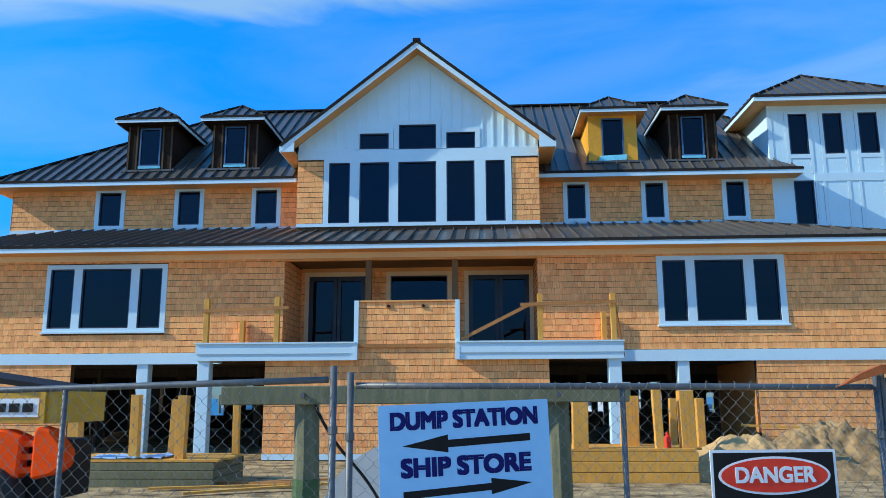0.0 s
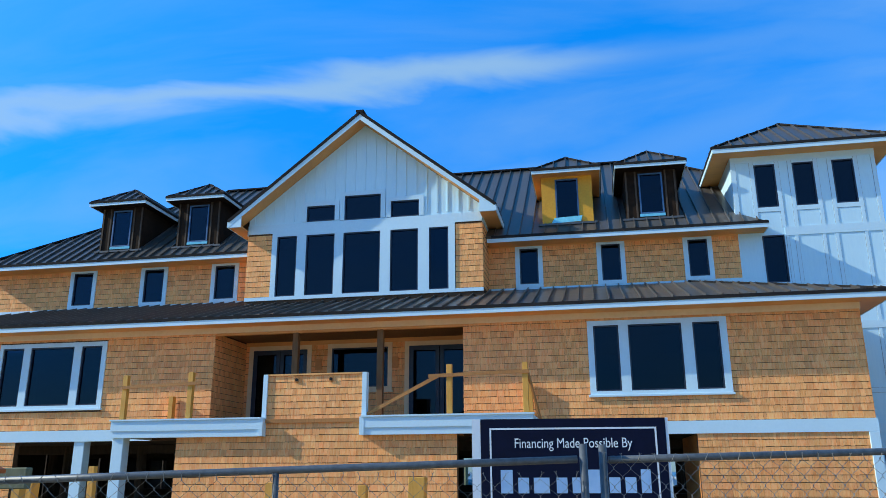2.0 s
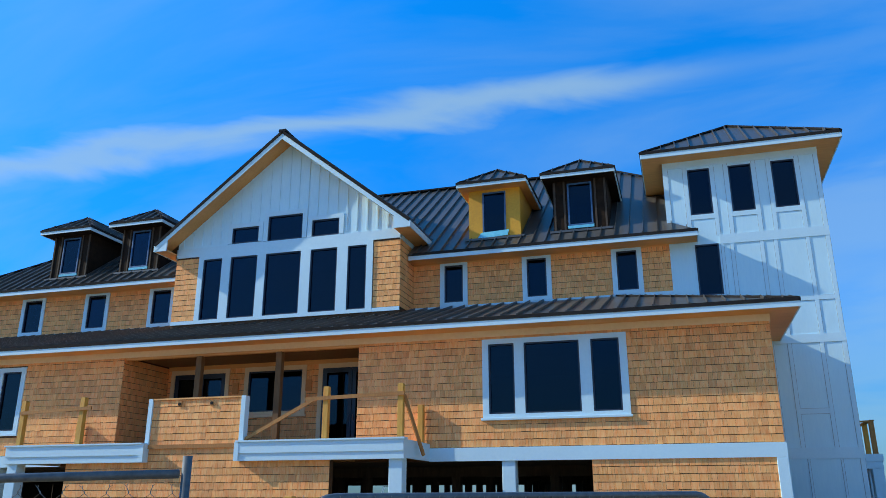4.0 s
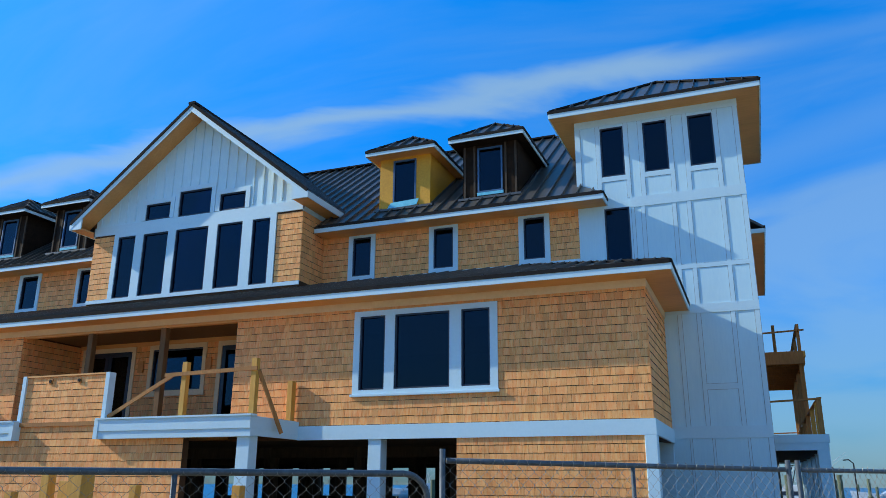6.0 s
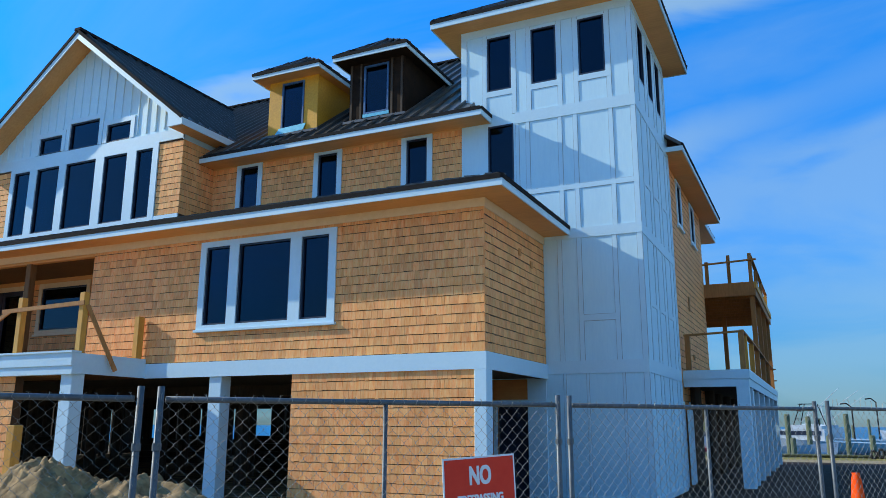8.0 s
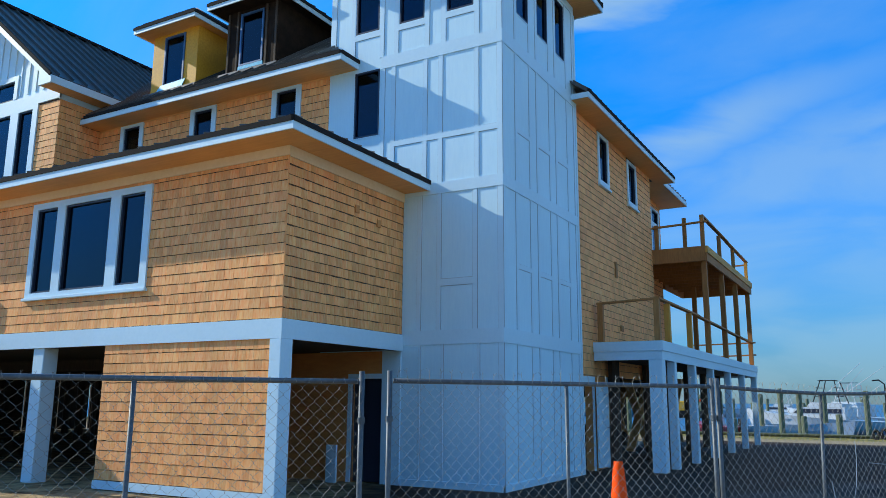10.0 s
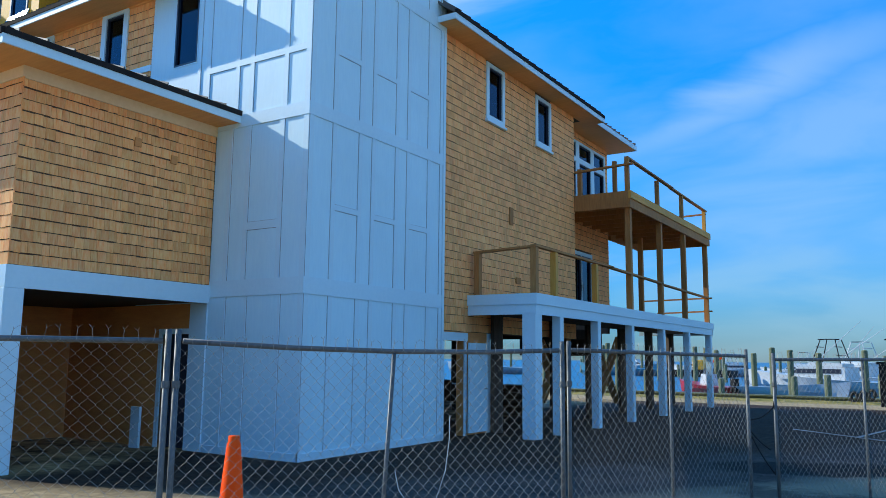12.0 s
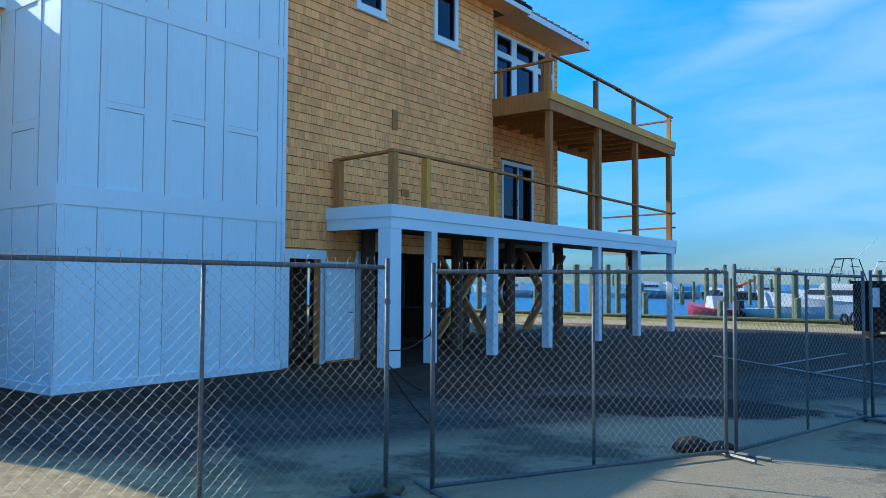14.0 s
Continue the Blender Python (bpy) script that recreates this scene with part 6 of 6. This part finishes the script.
# ---- sand pile ----
def mound(name, label, cx, cy, rx, ry, h, material, seed, rugged=1.0):
    bm = bmesh.new()
    n, m = 120, 44
    rings = []
    for j in range(m + 1):
        r = j / m
        row = []
        for i in range(n):
            a = i * 2 * math.pi / n
            x, y = cx + rx * r * math.cos(a) * (1 + 0.10 * math.sin(3 * a + seed)), cy + ry * r * math.sin(a) * (1 + 0.08 * math.cos(2 * a))
            z = h * (max(0.0, 1 - r ** 1.5) ** 1.15) * (1 + 0.35 * noise.noise(Vector((x * 0.7, y * 0.7, seed))))
            z += (0.26 * noise.noise(Vector((x * 1.7, y * 1.7, seed + 4))) + 0.12 * rugged * noise.noise(Vector((x * 4.5, y * 4.5, seed + 8))) + 0.09 * rugged * abs(noise.noise(Vector((x * 10, y * 10, seed + 12))))) * (1 - r ** 3) * min(1.0, h)
            row.append(bm.verts.new((x, y, max(z, -0.02) if r < 1 else -0.06)))
        rings.append(row)
    for a, b in zip(rings, rings[1:]):
        for i in range(n):
            bm.faces.new((a[i], b[i], b[(i + 1) % n], a[(i + 1) % n]))
    bmesh.ops.remove_doubles(bm, verts=bm.verts, dist=0.002)
    ob = part(name, bm, material, None, smooth=True)
    return tagged(ob, label, "pile")


mound("sand_mound", "broad flank of dug sand in front of the house", 5.7, 17.9, 2.1, 1.8, 0.70, SAND, 2, 0.9)
mound("sand_mound", "steep lumpy mound of dug sand with dark clods", 7.35, 17.85, 1.9, 1.7, 1.02, CLODS, 5, 1.5)
mound("sand_mound", "low mound of dug sand with clods", 8.9, 18.5, 2.2, 1.7, 0.84, CLODS, 7, 1.2)
t = thing("loose_board", "loose board lying on the sand heap", "board", (5.6, 16.4, 1.0), "loose boards on the lot")
bm = bmesh.new()
bar(bm, (5.2, 16.6, 1.06), (6.3, 16.5, 1.02), 0.12, 0.04)
part("board", bm, PINE, t)

# ---- traffic delineator ----
cone = thing("traffic_cone", "tall slim orange traffic cone", "cone", (18.1, 22.1, 0))
bm = bmesh.new()
tube(bm, [(18.1, 22.1, 0.04), (18.1, 22.1, 0.1), (18.1, 22.1, 0.93), (18.1, 22.1, 0.95), (18.1, 22.1, 1.0)], [0.15, 0.135, 0.062, 0.052, 0.05], 20)
part("body", bm, ORANGE, cone, smooth=True)
bm = bmesh.new()
box(bm, 17.88, 18.32, 21.88, 22.32, 0.0, 0.045)
part("base", bm, RUBBER, cone, bevel=0.012)


# ---- sandbags on the fence feet ----
def sandbag(x, y, lx, ly, h, ang, material):
    t = thing("sandbag", "dark weathered sandbag on a fence foot", "sandbag", (x, y, 0), "fence sandbags")
    bm = bmesh.new()
    bmesh.ops.create_uvsphere(bm, u_segments=18, v_segments=10, radius=1)
    for v in bm.verts:
        k = 1 + 0.18 * noise.noise(v.co * 2 + Vector((x, y, 0)))
        px, py = v.co.x * lx * k, v.co.y * ly * k
        v.co = (x + px * math.cos(ang) - py * math.sin(ang), y + px * math.sin(ang) + py * math.cos(ang), max(-0.01, h * 0.45 + v.co.z * h * 0.6 * k))
    part("bag", bm, material, t, smooth=True)


sandbag(21.62, 25.72, 0.22, 0.12, 0.12, 0.5, BAG)
sandbag(23.06, 28.74, 0.19, 0.09, 0.15, 0.62, RUBBER)
sandbag(23.30, 28.90, 0.14, 0.08, 0.11, 0.9, RUBBER)

# ---- orange lift machine ----
lift = thing("lift_machine", "orange lift machine with black tyres and a yellow side panel", "machine", (-7.4, 10.3, 0))
bm = bmesh.new()
prism(bm, [(-9.6, 9.9, 0.35), (-5.6, 9.9, 0.35), (-5.6, 9.9, 1.1), (-9.6, 9.9, 1.2)], (0, 1.3, 0))
part("frame", bm, BLACK, lift, bevel=0.02)
bm = bmesh.new()
prism(bm, [(-5.62, 9.7, 0.66), (-5.36, 9.7, 0.72), (-5.22, 9.7, 0.82), (-5.20, 9.7, 1.02), (-5.34, 9.7, 1.10), (-5.40, 9.7, 1.26), (-5.58, 9.7, 1.31), (-5.62, 9.7, 1.22)], (0, 0.3, 0))
part("fender", bm, ORANGE, lift, bevel=0.03)
bm = bmesh.new()
prism(bm, [(-9.6, 9.7, 0.68), (-5.78, 9.7, 0.68), (-5.76, 9.7, 1.18), (-6.0, 9.7, 1.27), (-9.6, 9.7, 1.27)], (0, 0.3, 0))
part("chassis", bm, ORANGE, lift, bevel=0.03)
for z in (0.74, 0.90, 1.06):
    one("rung", ORANGE, lift, -5.775, -5.625, 9.74, 9.95, z, z + 0.07)
bm = bmesh.new()
box(bm, -9.6, -5.36, 9.75, 11.0, 1.34, 1.74)
part("platform", bm, YELLOWMACH, lift, bevel=0.01)
one("rib", YELLOWMACH, lift, -5.56, -5.50, 9.70, 9.748, 1.34, 1.74)
bm = bmesh.new()
prism(bm, [(-9.6, 9.7, 2.30), (-5.40, 9.7, 1.742), (-5.40, 9.7, 1.80), (-9.6, 9.7, 2.42)], (0, 1.3, 0))
part("canopy", bm, BLACK, lift)
bm = bmesh.new()
box(bm, -7.3, -5.6, 9.735, 9.748, 1.42, 1.65)
sg = part("plate", bm, SIGNWHITE, lift, "white hire company plate")
for i in range(9):
    one("text_bar", BLACK, sg, -7.2 + i * 0.175, -7.07 + i * 0.175, 9.722, 9.733, 1.48, 1.59)
for x in (-8.9, -6.15):
    bm = bmesh.new()
    tube(bm, [(x, 9.55, 0.42), (x, 9.6, 0.42), (x, 9.85, 0.42), (x, 9.9, 0.42)], [0.33, 0.42, 0.42, 0.33], 24)
    ty = part("tyre", bm, RUBBER, lift)
    bm = bmesh.new()
    tube(bm, [(x, 9.52, 0.42), (x, 9.56, 0.42)], 0.2, 16)
    part("rim", bm, ORANGE, ty)


# ---- harbour ----
def piling(x, y, zt, r=0.17):
    t = thing("mooring_pile", "weathered greenish mooring pile in the harbour", "piling", (x, y, -0.45), "mooring piles")
    bm = bmesh.new()
    tube(bm, [(x, y, -2.5), (x, y, zt - 0.05), (x, y, zt)], [r, r * 0.94, r * 0.6], 10)
    part("shaft", bm, MARINA, t)


rs = random.Random(12)
for x, y, zt in ((6.84, 80.3, 2.86), (8.67, 76.3, 2.69), (9.27, 76.9, 2.54), (14.41, 69.45, 2.61), (15.67, 67.96, 2.44), (6.75, 68.46, 1.11), (3.48, 70.12, 2.92), (4.0, 70.6, 2.6), (18.07, 64.11, 1.07), (12.84, 71.93, 2.28), (15.95, 67.2, 0.9), (11.9, 66.9, 0.7), (16.9, 70.5, 2.3), (19.3, 72.0, 2.5), (20.5, 66.0, 1.1), (6.2, 62.0, 2.6), (5.7, 61.0, 2.7), (2.0, 63, 2.0), (-1.5, 62, 2.2), (-5, 64, 2.2), (-9, 63, 2.0)):
    piling(x, y, zt, 0.19)
dock = thing("dock", "low grey plank dock on piles", "dock", (22.5, 70, 0))
bm = bmesh.new()
prism(bm, [(21.6, 58.0, 0.35), (23.0, 57.6, 0.35), (34, 88, 0.35), (32.6, 88.5, 0.35)], (0, 0, 0.1))
part("deck", bm, MARINA, dock)


def boat(x, y, yaw, L, hull, tower=True, cabin=True, console=False, label="white sport fishing boat moored in the harbour"):
    """A moored boat: flared hull, deck, cabin with dark windows, pipe tower, outriggers."""
    t = thing("boat", label, "boat", (x, y, -0.45))
    M = Matrix.Translation((x, y, -0.45)) @ Matrix.Rotation(yaw, 4, "Z")
    B = L * 0.15
    bm = bmesh.new()
    n = 12
    rings = []
    for i in range(n + 1):
        u = i / n
        k = math.sin(min(1.0, (1 - u) * 1.7 + 0.02) * math.pi / 2)
        sheer = L * (0.075 + 0.065 * u * u)
        pts = [(u * L - L / 2, -B * k, sheer), (u * L - L / 2 - 0.02 * L * u, -B * 0.8 * k, 0.05 * L), (u * L - L / 2 - 0.05 * L * u, 0, -0.25), (u * L - L / 2 - 0.02 * L * u, B * 0.8 * k, 0.05 * L), (u * L - L / 2, B * k, sheer)]
        rings.append([bm.verts.new(M @ Vector(p)) for p in pts])
    for a, b in zip(rings, rings[1:]):
        for j in range(4):
            bm.faces.new((a[j], b[j], b[j + 1], a[j + 1]))
        bm.faces.new((a[4], b[4], b[0], a[0]))
    bm.faces.new(rings[0])
    part("hull", bm, hull, t)

    def pb(name, mat, pts, off):
        q = bmesh.new()
        prism(q, [M @ Vector(p) for p in pts], M.to_3x3() @ Vector(off))
        return part(name, q, mat, t)
    if cabin:
        h0 = L * 0.085
        cab = pb("cabin", HULL, [(-0.12 * L, -B * 0.7, h0), (0.24 * L, -B * 0.7, h0), (0.13 * L, -B * 0.7, h0 + 0.07 * L), (-0.12 * L, -B * 0.7, h0 + 0.07 * L)], (0, B * 1.4, 0))
        q = bmesh.new()
        prism(q, [M @ Vector(p) for p in ((-0.10 * L, -B * 0.72, h0 + 0.035 * L), (0.17 * L, -B * 0.72, h0 + 0.035 * L), (0.14 * L, -B * 0.72, h0 + 0.06 * L), (-0.10 * L, -B * 0.72, h0 + 0.06 * L))], M.to_3x3() @ Vector((0, B * 1.44, 0)))
        part("window", q, SASH, cab)
        pb("bridge", HULL, [(-0.10 * L, -B * 0.55, h0 + 0.072 * L), (0.10 * L, -B * 0.55, h0 + 0.072 * L), (0.08 * L, -B * 0.55, h0 + 0.098 * L), (-0.10 * L, -B * 0.55, h0 + 0.09 * L)], (0, B * 1.1, 0))
    if console:
        pb("console", HULL, [(-0.16 * L, -0.4, 0.06 * L), (0.02 * L, -0.4, 0.06 * L), (-0.02 * L, -0.4, 0.21 * L), (-0.12 * L, -0.4, 0.21 * L)], (0, 0.8, 0))
        pb("windscreen", SASH, [(-0.11 * L, -0.3, 0.212 * L), (-0.02 * L, -0.3, 0.212 * L), (-0.05 * L, -0.3, 0.27 * L), (-0.10 * L, -0.3, 0.27 * L)], (0, 0.6, 0))
        pb("outboard", BLACK, [(-0.56 * L, -0.18, 0.02 * L), (-0.48 * L, -0.18, 0.02 * L), (-0.48 * L, -0.18, 0.17 * L), (-0.55 * L, -0.18, 0.17 * L)], (0, 0.36, 0))
    if tower:
        z0, z1 = L * 0.17, L * 0.31
        q = bmesh.new()
        for sx in (-0.09, 0.07):
            for sy in (-0.5, 0.5):
                tube(q, [M @ Vector((sx * L, sy * B, z0)), M @ Vector((sx * L * 0.5 - 0.01 * L, sy * B * 0.6, z1))], 0.035, 5)
        for k in (0.35, 0.7, 1.0):
            zz_ = z0 + (z1 - z0) * k
            sc = 1 - 0.45 * k
            for sx in (-0.08 * sc, 0.07 * sc):
                tube(q, [M @ Vector((sx * L, -0.5 * B * sc, zz_)), M @ Vector((sx * L, 0.5 * B * sc, zz_))], 0.03, 5)
        part("tower", q, BLACK if y < 80 else HULL, t)
        pb("tower_top", BLACK if hull is not TEAL else HULL, [(-0.045 * L, -B * 0.3, z1), (0.03 * L, -B * 0.3, z1), (0.03 * L, B * 0.3, z1), (-0.045 * L, B * 0.3, z1)], (0, 0, 0.04))
        for sy in (-1, 1):
            q = bmesh.new()
            tube(q, [M @ Vector((0, sy * B * 0.9, L * 0.2)), M @ Vector((-0.26 * L, sy * B * 1.5, L * 0.40))], [0.03, 0.012], 5)
            part("outrigger", q, HULL, t)
    return t


for i in range(18):
    piling(rs.uniform(-6, 26), rs.uniform(88, 112), rs.uniform(1.2, 2.6), 0.16)
boat(15.2, 71.2, radians(-22), 7.5, HULL, tower=False, cabin=False, label="low open white workboat moored by the bulkhead")
boat(16.8, 76.6, radians(165), 12.0, HULL, label="white sport fishing boat with a dark pipe tower")
boat(17.5, 91.0, radians(150), 12.5, HULL, label="white sport fishing boat with a radar mast")
boat(9.2, 73.8, radians(139), 6.2, REDHULL, tower=False, cabin=False, console=True, label="small red skiff by the bulkhead")
boat(-24.0, 156.0, radians(-15), 13.0, TEAL, tower=False, label="blue-grey trawler far across the harbour")
boat(-10.0, 150.0, radians(165), 12.0, HULL, tower=False, label="white cabin boat far across the harbour")
boat(-3.0, 138.0, radians(10), 11.0, HULL, label="white sport fishing boat far across the harbour")
boat(-16.0, 128.0, radians(185), 13.0, TEAL, tower=False, label="teal-hulled trawler moored in the harbour")
boat(8.0, 128.0, radians(172), 11.0, HULL, label="white sport fishing boat far across the harbour")
boat(30.0, 120.0, radians(180), 12.0, HULL, label="white sport fishing boat far across the harbour")
boat(-34.0, 120.0, radians(190), 13.0, HULL, label="white sport fishing boat far across the harbour")
dg = thing("dredger", "yellow work barge with a crane far across the harbour", "barge", (-5.2, 130, -0.45))
one("barge", BLACK, dg, -9, -1, 128, 132, -0.6, 0.5)
one("cab", YELLOWMACH, dg, -6.4, -4.9, 129, 131, 0.5, 1.9, bevel=0.1)
bm = bmesh.new()
bar(bm, (-4.9, 130, 1.2), (-2.6, 130, 2.2), 0.3)
part("boom", bm, ORANGE, dg)
for i in range(46):
    x = -70 + i * 4.1 + rs.uniform(-1.5, 1.5)
    piling(x, rs.uniform(98, 150), rs.uniform(1.2, 3.2), 0.2)

# ---- dark container by the shore ----
bin_ = thing("roll_off_container", "black ribbed steel waste container on the shore", "container", (24.3, 49.5, 0))
bm = bmesh.new()
box(bm, 21.5, 27.3, 48.5, 50.9, 0.2, 1.66)
part("body", bm, BLACK, bin_, bevel=0.02)
for i in range(9):
    one("rib", BLACK, bin_, 21.6 + i * 0.68, 21.7 + i * 0.68, 48.42, 48.5, 0.22, 1.64)
one("rim", BLACK, bin_, 21.44, 27.36, 48.4, 51.0, 1.662, 1.76)
one("label_plate", SIGNWHITE, bin_, 22.0, 22.25, 48.46, 48.49, 0.95, 1.55)
for x in (21.8, 26.8):
    one("skid", OLDPINE, bin_, x, x + 0.15, 48.5, 50.9, 0.0, 0.2)
tyre = thing("tyre_heap", "black rubber fender heap by the bulkhead", "fender", (20.1, 56.2, 0))
for i in range(3):
    bm = bmesh.new()
    r0 = 0.2
    pts = [(20.0 + 0.35 * i + r0 * math.cos(a) * 0.6, 56.2, 0.22 + 0.06 * i + r0 * math.sin(a)) for a in [k * 2 * math.pi / 14 for k in range(15)]]
    tube(bm, pts, 0.07, 8)
    part("tyre", bm, RUBBER, tyre)

# ---- parking lines and a street lamp far off ----
for a, b in (((20.1, 39.1), (24.4, 35.2)), ((21.68, 37.75), (22.35, 41.7)), ((22.61, 36.78), (23.4, 40.5)), ((24.5, 35.6), (25.3, 40.4))):
    a3, b3 = Vector((*a, 0.018)), Vector((*b, 0.018))
    bm = bmesh.new()
    bar(bm, a3, b3, 0.075, 0.01)
    tagged(part("parking_line", bm, WORNLINE, None), "worn white parking line on the asphalt", "marking", kind="structure")
for x, y, h in ((20.3, 90.0, 3.3), (22.6, 96.0, 3.9)):
    t = thing("lamp_pole", "thin lamp pole far along the dock", "lamp", (x, y, 0.4), "dock lamps")
    bm = bmesh.new()
    tube(bm, [(x, y, -1), (x, y, h), (x - 0.4, y, h + 0.35), (x - 0.9, y, h + 0.3)], 0.07, 6)
    part("pole", bm, BLACK, t)
